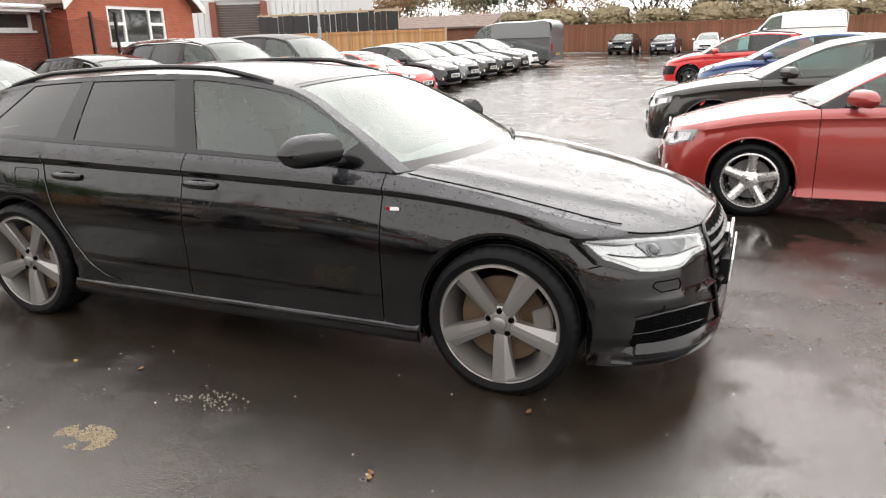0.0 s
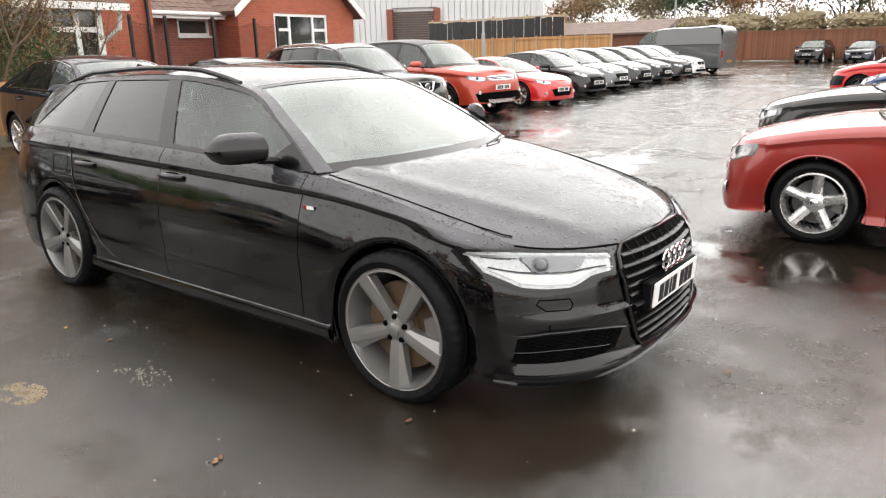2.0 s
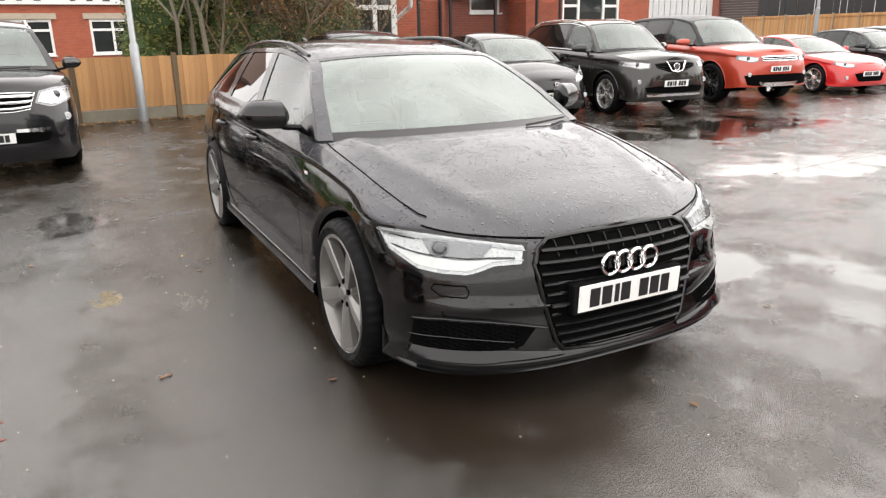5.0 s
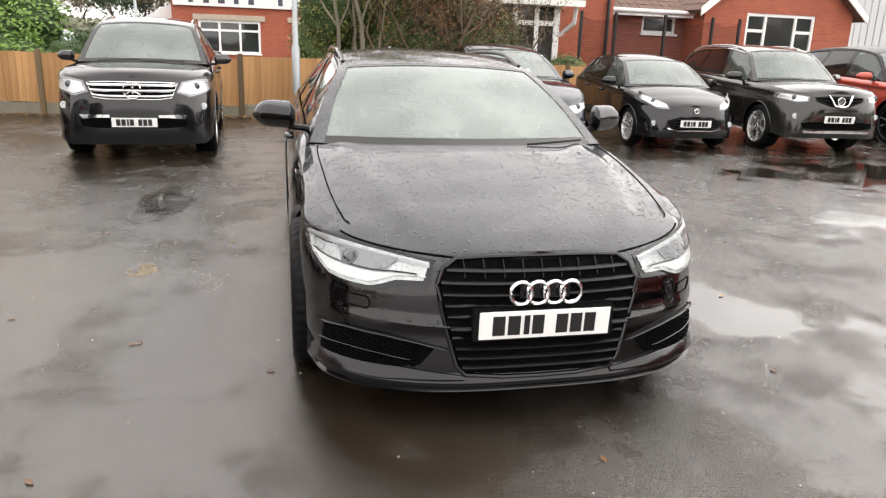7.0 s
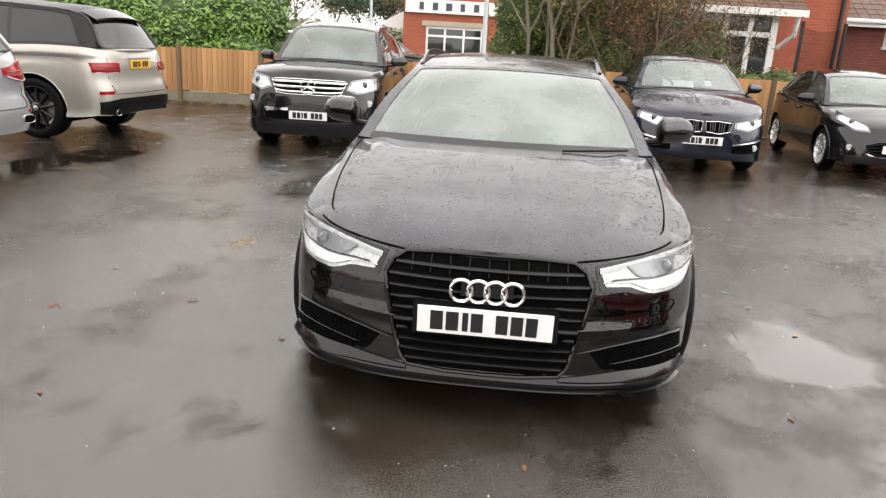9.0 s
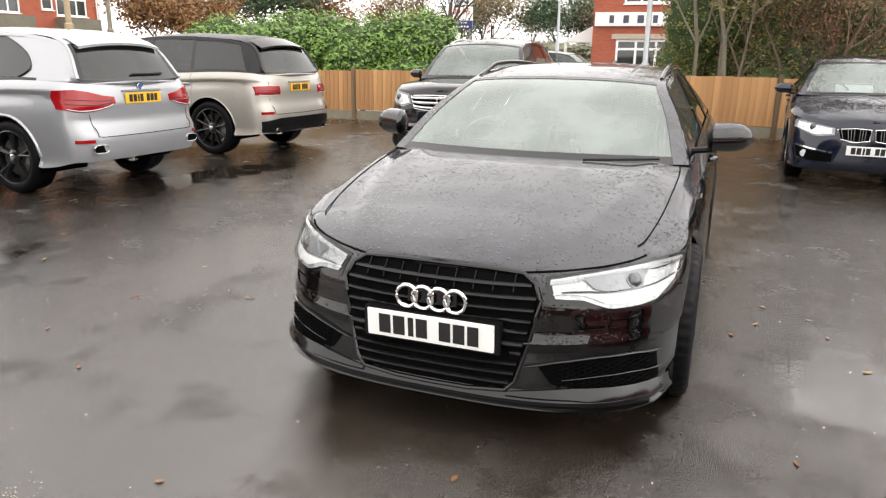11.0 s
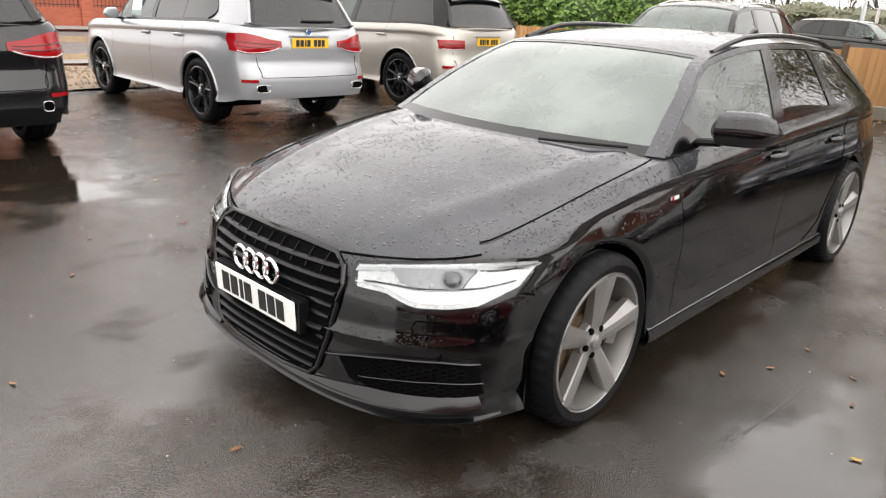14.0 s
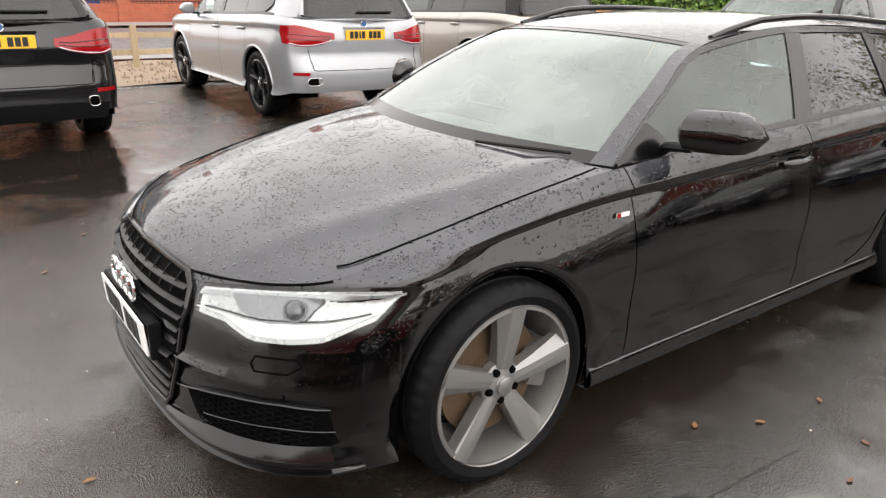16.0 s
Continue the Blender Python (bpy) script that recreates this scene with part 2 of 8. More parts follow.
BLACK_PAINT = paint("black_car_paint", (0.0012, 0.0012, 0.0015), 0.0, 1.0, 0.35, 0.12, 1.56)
GLOSS_BLACK = plain("gloss_black_plastic", (0.003, 0.003, 0.0035), 0.14, 0.0, 0.0)
MATT_BLACK = plain("matt_black_plastic", (0.004, 0.004, 0.0045), 0.45, grain=0.1, spec=0.2)
DARK_VOID = plain("dark_lining", (0.0015, 0.0015, 0.0015), 0.9, spec=0.05)
SLAT = plain("satin_black_slat", (0.003, 0.003, 0.0035), 0.38, spec=0.35)
RUBBER = plain("tyre_rubber", (0.0035, 0.0035, 0.004), 0.55, grain=0.25, spec=0.15)
ALLOY = plain("grey_alloy", (0.245, 0.237, 0.228), 0.34, 0.6, 0.3, 0.08)
SILVER_ALLOY = plain("silver_alloy", (0.62, 0.61, 0.6), 0.26, 0.9, 0.3, 0.06)
BLACK_ALLOY = plain("black_alloy", (0.012, 0.012, 0.013), 0.22, 0.2, 0.5)
CHROME = plain("chrome", (0.8, 0.8, 0.8), 0.08, 1.0, 0.0, 0.03)
STEEL_DISC = plain("grey_brake_disc", (0.12, 0.12, 0.12), 0.4, 0.7)
DISC = plain("rusty_brake_disc", (0.11, 0.072, 0.042), 0.6, 0.4, 0.0, 0.5, 6.0)
CALIPER = plain("cast_caliper", (0.2, 0.19, 0.18), 0.55, 0.6)
WHITE_PLATE = plain("white_number_plate", (0.86, 0.86, 0.84), 0.35, vary=0.03)
YELLOW_PLATE = plain("yellow_number_plate", (0.8, 0.46, 0.03), 0.35, vary=0.04)
INK = plain("plate_black", (0.012, 0.012, 0.012), 0.5)
LAMP_SILVER = plain("lamp_reflector", (0.58, 0.59, 0.60), 0.3, 0.35, 0.2, 0.08, 12.0)
BEZEL = plain("lamp_silver_bezel", (0.36, 0.37, 0.38), 0.3, 0.4, 0.3, 0.1)
MESH_BLACK = plain("intake_mesh_black", (0.002, 0.002, 0.0024), 0.65, spec=0.05)
SMOKED = plain("smoked_lamp_reflector", (0.50, 0.505, 0.51), 0.28, 0.45, 0.3, 0.15, 14.0)
LAMP_WHITE = plain("lamp_white_guide", (0.82, 0.82, 0.81), 0.3, 0.0, 0.2, 0.08)
LAMP_GREY = plain("lamp_grey_bezel", (0.22, 0.22, 0.23), 0.25, 0.6, 0.4)
LENS = plain("projector_lens", (0.05, 0.055, 0.06), 0.03, 0.0, 1.0)
RED_LAMP = plain("red_lamp_lens", (0.27, 0.003, 0.005), 0.12, 0.0, 0.4, 0.15, spec=0.3)
DARK_RED = plain("dark_red_lamp_lens", (0.06, 0.002, 0.003), 0.1, 0.0, 0.5, 0.15)
SEAT = plain("dark_seat_leather", (0.03, 0.03, 0.032), 0.5, grain=0.15)
SCREEN = glass("windscreen_glass", (0.62, 0.77, 0.73), 1.5, 0.34)
PARKED_SCREEN = glass("parked_windscreen_glass", (0.6, 0.7, 0.68), 1.5, 0.26)
SIDE_GLASS = glass("door_glass", (0.40, 0.62, 0.58), 1.5, 0.11, 1.25)
TINTED = glass("privacy_glass", (0.06, 0.068, 0.066), 1.5, 0.02, 1.45)
LAMP_GLASS = glass("lamp_glass", (0.93, 0.95, 0.95), 1.35, 0.0)
TARMAC = wet_tarmac()


# ---------------------------------------------------------------- mesh helpers
class M:
    """Vertices and faces of one mesh in the making."""

    def __init__(self):
        self.v, self.f = [], []

    def grid(self, p, wrap=False):
        p = np.asarray(p, float)
        nu, nv = p.shape[:2]
        o = len(self.v)
        self.v += [tuple(q) for q in p.reshape(-1, 3)]
        for i in range(nu if wrap else nu - 1):
            k = (i + 1) % nu
            for j in range(nv - 1):
                self.f.append((o + i * nv + j, o + k * nv + j, o + k * nv + j + 1, o + i * nv + j + 1))
        return self

    def poly(self, pts):
        o = len(self.v)
        self.v += [tuple(q) for q in pts]
        self.f.append(tuple(range(o, o + len(pts))))
        return self

    def prism(self, base, top):
        """A closed body between two outlines with as many points."""
        o, n = len(self.v), len(base)
        self.v += [tuple(q) for q in base] + [tuple(q) for q in top]
        self.f.append(tuple(range(o + n - 1, o - 1, -1)))
        self.f.append(tuple(range(o + n, o + 2 * n)))
        for i in range(n):
            k = (i + 1) % n
            self.f.append((o + i, o + k, o + n + k, o + n + i))
        return self

    def box(self, c, s, m=None):
        x, y, z = (a / 2 for a in s)
        m = m or Matrix()
        corner = [m @ Vector((c[0] + a * x, c[1] + b * y, c[2] + d * z)) for d in (-1, 1) for a, b in ((-1, -1), (1, -1), (1, 1), (-1, 1))]
        return self.prism(corner[:4], corner[4:])

    def tube(self, path, r, n=6, flat=1.0, cap=True):
        path = [Vector(q) for q in path]
        rings = []
        for i, q in enumerate(path):
            d = (path[min(i + 1, len(path) - 1)] - path[max(i - 1, 0)]).normalized()
            side = d.cross(Vector((0, 0, 1)))
            side = side.normalized() if side.length > 1e-4 else Vector((1, 0, 0))
            up = side.cross(d)
            rr = r[i] if isinstance(r, (list, tuple)) else r
            rings.append([q + rr * (math.cos(a) * side + flat * math.sin(a) * up) for a in [2 * math.pi * k / n for k in range(n + 1)]])
        self.grid(rings)
        if cap:
            self.poly(rings[0][:-1])
            self.poly(rings[-1][:-1][::-1])
        return self

    def revolve(self, profile, c=(0, 0, 0), n=32, axis="y"):
        rows = []
        for i in range(n):
            a = 2 * math.pi * i / n
            ca, sa = math.cos(a), math.sin(a)
            if axis == "y":
                rows.append([(c[0] + r * ca, c[1] + h, c[2] + r * sa) for r, h in profile])
            elif axis == "x":
                rows.append([(c[0] + h, c[1] + r * ca, c[2] + r * sa) for r, h in profile])
            else:
                rows.append([(c[0] + r * ca, c[1] + r * sa, c[2] + h) for r, h in profile])
        return self.grid(rows, True)

    def obj(self, name, mat, parent=None, label="", smooth=35.0, bevel=0.0, weld=True):
        me = bpy.data.meshes.new(name)
        me.from_pydata(self.v, [], self.f)
        if weld or bevel:
            bm = bmesh.new()
            bm.from_mesh(me)
            if weld:
                bmesh.ops.remove_doubles(bm, verts=bm.verts, dist=1e-5)
            if bevel:
                bmesh.ops.bevel(bm, geom=[e for e in bm.edges if len(e.link_faces) == 2 and e.calc_face_angle(0) > 0.5], offset=bevel, segments=2, affect="EDGES", clamp_overlap=True)
            bmesh.ops.recalc_face_normals(bm, faces=bm.faces)
            bm.to_mesh(me)
            bm.free()
        if smooth:
            me.polygons.foreach_set("use_smooth", [True] * len(me.polygons))
            me.set_sharp_from_angle(angle=radians(smooth))
        me.materials.append(mat)
        ob = new(name, me)
        if parent:
            ob.parent = parent
        return tagged(ob, label)


def thing(name, label, category, group="", m=None, kind=""):
    ob = new(name)
    ob.empty_display_size = 0.2
    if m is not None:
        ob.matrix_basis = m
    return tagged(ob, label, category, group, kind)


def spline(pts):
    """A smooth function through (x, value) points, without overshoot."""
    pts = sorted(pts)
    x, y = [q[0] for q in pts], [q[1] for q in pts]
    n = len(x)
    d = [(y[i + 1] - y[i]) / (x[i + 1] - x[i]) for i in range(n - 1)]
    t = [d[0]] + [0.0 if d[i - 1] * d[i] <= 0 else 2 * d[i - 1] * d[i] / (d[i - 1] + d[i]) for i in range(1, n - 1)] + [d[-1]]

    def at(q):
        if q <= x[0]:
            return y[0]
        if q >= x[-1]:
            return y[-1]
        i = max(k for k in range(n - 1) if x[k] <= q)
        h = x[i + 1] - x[i]
        s = (q - x[i]) / h
        return y[i] * (1 + 2 * s) * (1 - s) ** 2 + t[i] * h * s * (1 - s) ** 2 + y[i + 1] * s * s * (3 - 2 * s) + t[i + 1] * h * s * s * (s - 1)

    return at


def catmull(ctrl, t):
    """A point of the smooth curve through the control rows."""
    n = len(ctrl)
    i = min(max(int(t), 0), n - 2)
    s = t - i
    p = [np.array(ctrl[min(max(k, 0), n - 1)], float) for k in (i - 1, i, i + 1, i + 2)]
    if i == 0:
        p[0] = 2 * p[1] - p[2]
    if i == n - 2:
        p[3] = 2 * p[2] - p[1]
    return 0.5 * (2 * p[1] + (p[2] - p[0]) * s + (2 * p[0] - 5 * p[1] + 4 * p[2] - p[3]) * s * s + (3 * p[1] - p[0] - 3 * p[2] + p[3]) * s ** 3)


def along(pts, n):
    """n points evenly spaced by index along a polyline."""
    pts = np.asarray(pts, float)
    q = np.linspace(0, len(pts) - 1, n)
    i = np.minimum(q.astype(int), len(pts) - 2)
    return pts[i] + (pts[i + 1] - pts[i]) * (q - i)[:, None]


# ---------------------------------------------------------------- cars
# A car is described in metres: x ahead, y to its left, z up, the middle of the wheelbase near x = 0.
ESTATE = dict(
    xf=2.46, xr=-2.50, axles=(1.573, -1.437), wheel=0.336, tyre_r=0.350, rim_r=0.279, arch=0.384, tyre=0.25, half=0.925, sill=0.185, lip=0.185,
    side=[(-2.4, 0.86), (-1.9, 0.895), (-1.4, 0.925), (0.0, 0.93), (1.2, 0.93), (1.6, 0.922), (2.0, 0.90)],
    nose=[(0.16, -0.05), (0.22, 0.0), (0.38, -0.004), (0.430, -0.012), (0.448, 0.010), (0.466, 0.006), (0.486, -0.010), (0.53, -0.013), (0.60, -0.020), (0.68, -0.052), (0.75, -0.12)],
    tail=[(0.16, -0.12), (0.3, -0.02), (0.6, 0.0), (0.75, -0.03), (1.05, -0.14)],
    p_front=[(0.2, 2.9), (0.4, 2.6), (0.58, 2.45), (0.7, 2.12)], p_rear=[(0.2, 4.5), (0.8, 3.6), (1.05, 3.2)],
    cap=(1.75, -1.66), caps_from=(1.99, -1.86),
    belt=[(-2.42, 1.0), (-2.2, 1.04), (-1.7, 1.07), (-1.05, 1.05), (-0.25, 1.028), (0.6, 0.995), (1.05, 0.962), (1.5, 0.892), (1.95, 0.788), (2.25, 0.735), (2.46, 0.70)],
    crease=[(-2.4, 0.93), (-1.8, 0.967), (-1.19, 0.965), (-0.62, 0.951), (-0.115, 0.940), (0.475, 0.923), (1.0, 0.904), (1.33, 0.876), (1.5, 0.853), (1.66, 0.830), (1.95, 0.775)],
    inset=[(0.17, 0.03), (0.2, 0.012), (0.27, 0.022), (0.33, 0.028), (0.40, 0.008), (0.6, 0.0), (0.8, 0.008), (0.90, 0.020), (0.919, 0.026), (0.934, 0.010), (0.95, 0.012), (1.0, 0.088)],
    flank=[(0.17, 0.03), (0.22, 0.018), (0.30, 0.014), (0.36, 0.007), (0.390, 0.006), (0.424, 0.010), (0.47, 0.009), (0.55, 0.004), (0.63, 0.0), (0.70, 0.005), (0.76, 0.014), (0.82, 0.028), (0.87, 0.042), (0.893, 0.049),
           (0.900, 0.050), (0.923, 0.040), (0.928, 0.041), (0.94, 0.048), (0.965, 0.064), (1.0, 0.096)],
    wing=[(0.17, 0.03), (0.22, 0.012), (0.30, 0.008), (0.5, 0.004), (0.60, 0.0), (0.66, 0.003), (0.72, 0.011), (0.78, 0.026), (0.83, 0.043), (0.87, 0.058), (0.893, 0.068),
          (0.900, 0.069), (0.923, 0.060), (0.928, 0.062), (0.94, 0.071), (0.965, 0.090), (1.0, 0.118)],
    hood=[(2.46, 0.705), (2.4, 0.73), (2.27, 0.79), (2.0, 0.858), (1.6, 0.928), (1.2, 0.98), (0.9, 0.995)],
    ridge=[(1.1, 0.66), (1.5, 0.635), (1.66, 0.60), (1.95, 0.53), (2.18, 0.45), (2.4, 0.37)],
    upper=[(1.27, 0.98, 1.05, 0.815, 0.972), (0.84, 1.195, 0.72, 0.725, 1.175), (0.42, 1.375, 0.33, 0.612, 1.343), (-0.3, 1.452, -0.3, 0.618, 1.412),
           (-1.1, 1.442, -1.1, 0.60, 1.398), (-1.9, 1.375, -1.84, 0.58, 1.325), (-2.33, 1.05, -2.22, 0.70, 1.07)],
    roof_from=2.0, roof_to=5.0,
    panes=[(0.73, -0.10, 0.84, -0.235, 0), (-0.24, -0.99, -0.36, -0.985, 1), (-1.13, -1.80, -1.075, -1.50, 1)],
    gaps=(1.0, -0.165, -1.13), deck_from=-2.22, mirror=(0.765, 0.092, 1.1), handle=0.875)

SUV = dict(
    xf=2.43, xr=-2.45, axles=(1.50, -1.43), wheel=0.375, arch=0.43, tyre=0.28, half=0.965, sill=0.30, lip=0.26,
    side=[(-2.4, 0.94), (-1.4, 0.965), (0.0, 0.945), (1.2, 0.955), (1.6, 0.955), (2.0, 0.93)],
    nose=[(0.2, -0.08), (0.35, 0.0), (0.6, 0.0), (0.85, -0.03), (1.0, -0.1)],
    tail=[(0.24, -0.1), (0.40, -0.02), (0.46, 0.0), (0.66, 0.005), (0.70, -0.02), (0.74, -0.055), (0.86, -0.06), (0.90, -0.045), (1.05, -0.07), (1.2, -0.14)],
    p_front=[(0.3, 4.5), (0.6, 3.6), (1.0, 2.6)], p_rear=[(0.3, 5.0), (0.8, 5.0), (1.15, 4.0)],
    cap=(1.75, -1.75), caps_from=(1.96, -1.89),
    belt=[(-2.42, 1.13), (-2.2, 1.17), (-1.7, 1.18), (-1.0, 1.155), (0.0, 1.12), (0.6, 1.095), (1.1, 1.075), (1.6, 1.055), (2.0, 1.015), (2.43, 0.96)],
    inset=[(0.2, 0.03), (0.26, 0.0), (0.32, 0.025), (0.42, 0.012), (0.6, 0.0), (0.78, 0.010), (0.865, 0.030), (0.885, 0.030), (0.91, 0.004), (0.95, 0.012), (1.0, 0.075)],
    hood=[(2.43, 0.97), (2.3, 1.04), (2.0, 1.085), (1.6, 1.11), (1.2, 1.125), (0.9, 1.13)],
    upper=[(1.25, 1.12, 1.05, 0.84, 1.10), (0.85, 1.40, 0.75, 0.755, 1.36), (0.45, 1.635, 0.38, 0.66, 1.585), (-0.4, 1.72, -0.4, 0.64, 1.665),
           (-1.3, 1.71, -1.3, 0.63, 1.65), (-2.05, 1.62, -1.98, 0.62, 1.56), (-2.36, 1.17, -2.28, 0.74, 1.19)],
    roof_from=2.0, roof_to=5.0,
    panes=[(0.84, -0.10, 0.84, -0.10, 0), (-0.22, -1.08, -0.22, -0.98, 1), (-1.14, -2.08, -1.04, -1.82, 1)],
    gaps=(1.0, -0.16, -1.12), deck_from=-2.28)

HATCH = dict(
    xf=2.0, xr=-1.95, axles=(1.25, -1.24), wheel=0.305, arch=0.345, tyre=0.2, half=0.86, sill=0.21, lip=0.2,
    side=[(-1.9, 0.83), (-1.2, 0.86), (0.0, 0.855), (1.0, 0.86), (1.3, 0.85), (1.65, 0.82)],
    nose=[(0.16, -0.06), (0.3, 0.0), (0.5, 0.0), (0.7, -0.05), (0.85, -0.14)],
    tail=[(0.18, -0.1), (0.35, 0.0), (0.6, -0.02), (0.95, -0.12)],
    p_front=[(0.25, 3.6), (0.5, 2.9), (0.8, 2.2)], p_rear=[(0.25, 4.0), (0.8, 3.5), (1.0, 3.0)],
    cap=(1.35, -1.4), caps_from=(1.62, -1.61),
    belt=[(-1.93, 0.95), (-1.7, 1.03), (-1.2, 1.04), (-0.5, 0.99), (0.4, 0.945), (0.9, 0.92), (1.3, 0.87), (1.65, 0.78), (2.0, 0.68)],
    inset=[(0.18, 0.03), (0.22, 0.0), (0.3, 0.03), (0.42, 0.012), (0.6, 0.0), (0.8, 0.008), (0.88, 0.016), (0.91, 0.003), (0.95, 0.012), (1.0, 0.07)],
    hood=[(2.0, 0.69), (1.9, 0.75), (1.65, 0.84), (1.3, 0.92), (1.05, 0.96), (0.8, 0.97)],
    upper=[(1.1, 0.955, 0.9, 0.765, 0.94), (0.65, 1.2, 0.55, 0.68, 1.17), (0.25, 1.385, 0.18, 0.59, 1.345), (-0.4, 1.475, -0.4, 0.565, 1.43),
           (-1.0, 1.45, -1.0, 0.55, 1.405), (-1.5, 1.38, -1.45, 0.53, 1.33), (-1.85, 1.0, -1.75, 0.68, 1.02)],
    roof_from=2.0, roof_to=5.0,
    panes=[(0.7, -0.16, 0.7, -0.16, 0), (-0.25, -0.92, -0.25, -0.86, 1), (-0.98, -1.4, -0.92, -1.22, 1)],
    gaps=(0.85, -0.2, -0.97), deck_from=-1.75)

SALOON = dict(
    xf=2.25, xr=-2.2, axles=(1.42, -1.30), wheel=0.32, arch=0.365, tyre=0.22, half=0.88, sill=0.2, lip=0.18,
    side=[(-2.15, 0.85), (-1.3, 0.88), (0.0, 0.87), (1.1, 0.88), (1.5, 0.87), (1.85, 0.85)],
    nose=[(0.15, -0.06), (0.25, 0.0), (0.5, 0.0), (0.65, -0.03), (0.75, -0.1)],
    tail=[(0.2, -0.1), (0.4, 0.0), (0.7, -0.02), (1.0, -0.08)],
    p_front=[(0.2, 3.8), (0.5, 2.8), (0.75, 2.2)], p_rear=[(0.2, 4.0), (0.8, 3.5), (1.0, 3.0)],
    cap=(1.6, -1.55), caps_from=(1.81, -1.69),
    belt=[(-2.2, 0.95), (-1.9, 0.985), (-1.2, 0.97), (-0.3, 0.945), (0.5, 0.92), (1.0, 0.90), (1.4, 0.86), (1.85, 0.775), (2.25, 0.69)],
    inset=[(0.17, 0.03), (0.21, 0.0), (0.3, 0.03), (0.42, 0.012), (0.6, 0.0), (0.8, 0.008), (0.89, 0.016), (0.92, 0.003), (0.95, 0.012), (1.0, 0.07)],
    hood=[(2.25, 0.70), (2.15, 0.745), (1.85, 0.83), (1.5, 0.89), (1.1, 0.935), (0.9, 0.94)],
    upper=[(1.15, 0.935, 0.95, 0.775, 0.92), (0.7, 1.15, 0.6, 0.69, 1.12), (0.3, 1.315, 0.22, 0.59, 1.275), (-0.3, 1.39, -0.3, 0.56, 1.345),
           (-0.9, 1.35, -0.9, 0.545, 1.30), (-1.25, 1.25, -1.2, 0.55, 1.20), (-1.8, 0.985, -1.65, 0.70, 0.99)],
    roof_from=2.0, roof_to=4.4,
    panes=[(0.74, -0.14, 0.74, -0.14, 0), (-0.24, -1.1, -0.24, -0.95, 1)],
    gaps=(0.92, -0.19, -1.1), deck_from=-1.65)

VAN = dict(
    xf=2.5, xr=-2.6, axles=(1.6, -1.55), wheel=0.33, arch=0.37, tyre=0.22, half=0.96, sill=0.27, lip=0.24,
    side=[(-2.6, 0.955), (-1.5, 0.96), (0.0, 0.96), (1.2, 0.96), (1.7, 0.945), (2.1, 0.92)],
    nose=[(0.2, -0.05), (0.35, 0.0), (0.6, 0.0), (0.85, -0.06), (1.05, -0.16)],
    tail=[(0.24, -0.04), (0.4, 0.0), (1.2, 0.0)],
    p_front=[(0.3, 4.0), (0.6, 3.2), (1.0, 2.4)], p_rear=[(0.3, 9.0), (1.2, 9.0)],
    cap=(1.8, -2.2), caps_from=(2.0, -2.25),
    belt=[(-2.6, 1.2), (-1.0, 1.2), (0.6, 1.18), (1.2, 1.14), (1.7, 1.08), (2.1, 0.99), (2.5, 0.88)],
    inset=[(0.2, 0.03), (0.28, 0.0), (0.35, 0.02), (0.45, 0.008), (0.7, 0.0), (0.85, 0.012), (1.0, 0.02)],
    hood=[(2.5, 0.89), (2.4, 0.96), (2.1, 1.06), (1.8, 1.13), (1.5, 1.17)],
    upper=[(1.75, 1.15, 1.5, 0.9, 1.14), (1.35, 1.5, 1.25, 0.84, 1.47), (1.0, 1.8, 0.93, 0.78, 1.74), (0.2, 1.95, 0.2, 0.78, 1.88),
           (-1.2, 1.96, -1.2, 0.79, 1.89), (-2.45, 1.94, -2.45, 0.80, 1.87), (-2.58, 1.2, -2.57, 0.90, 1.2)],
    roof_from=2.0, roof_to=5.0,
    panes=[(1.3, 0.45, 1.3, 0.45, 0)],
    gaps=(1.45, 0.4, -0.9), deck_from=-2.57)


def resized(spec, length=None, width=None, height=None, wheel=None, base=None):
    """The same kind of car in other sizes."""
    s = dict(spec)
    kx = (length or spec["xf"] - spec["xr"]) / (spec["xf"] - spec["xr"])
    ky = (width or 2 * spec["half"]) / (2 * spec["half"])
    top = max(u[1] for u in spec["upper"])
    kz = (height or top) / top
    kw = (wheel or spec["wheel"]) / spec["wheel"]
    s["xf"], s["xr"], s["half"] = spec["xf"] * kx, spec["xr"] * kx, spec["half"] * ky
    s["axles"] = tuple(a * kx for a in spec["axles"])
    s["wheel"], s["arch"] = spec["wheel"] * kw, spec["arch"] * kw
    s["sill"], s["lip"] = spec["sill"] * kz, spec["lip"] * kz
    s["side"] = [(x * kx, y * ky) for x, y in spec["side"]]
    s["inset"] = list(spec["inset"])
    for k in ("belt", "hood"):
        s[k] = [(x * kx, z * kz) for x, z in spec[k]]
    for k in ("nose", "tail"):
        s[k] = [(z * kz, d * kx) for z, d in spec[k]]
    for k in ("p_front", "p_rear"):
        s[k] = [(z * kz, p) for z, p in spec[k]]
    s["upper"] = [(a * kx, b * kz, c * kx, d * ky, e * kz) for a, b, c, d, e in spec["upper"]]
    s["panes"] = [(a * kx, b * kx, c * kx, d * kx, g) for a, b, c, d, g in spec["panes"]]
    s["gaps"] = tuple(g * kx for g in spec["gaps"])
    s["cap"] = tuple(g * kx for g in spec["cap"])
    a = s["arch"]
    s["caps_from"] = (max(s["axles"][0] + a + 0.03, s["cap"][0] + 0.03), min(s["axles"][1] - a - 0.03, s["cap"][1] - 0.03))
    s["deck_from"] = spec["deck_from"] * kx
    return s


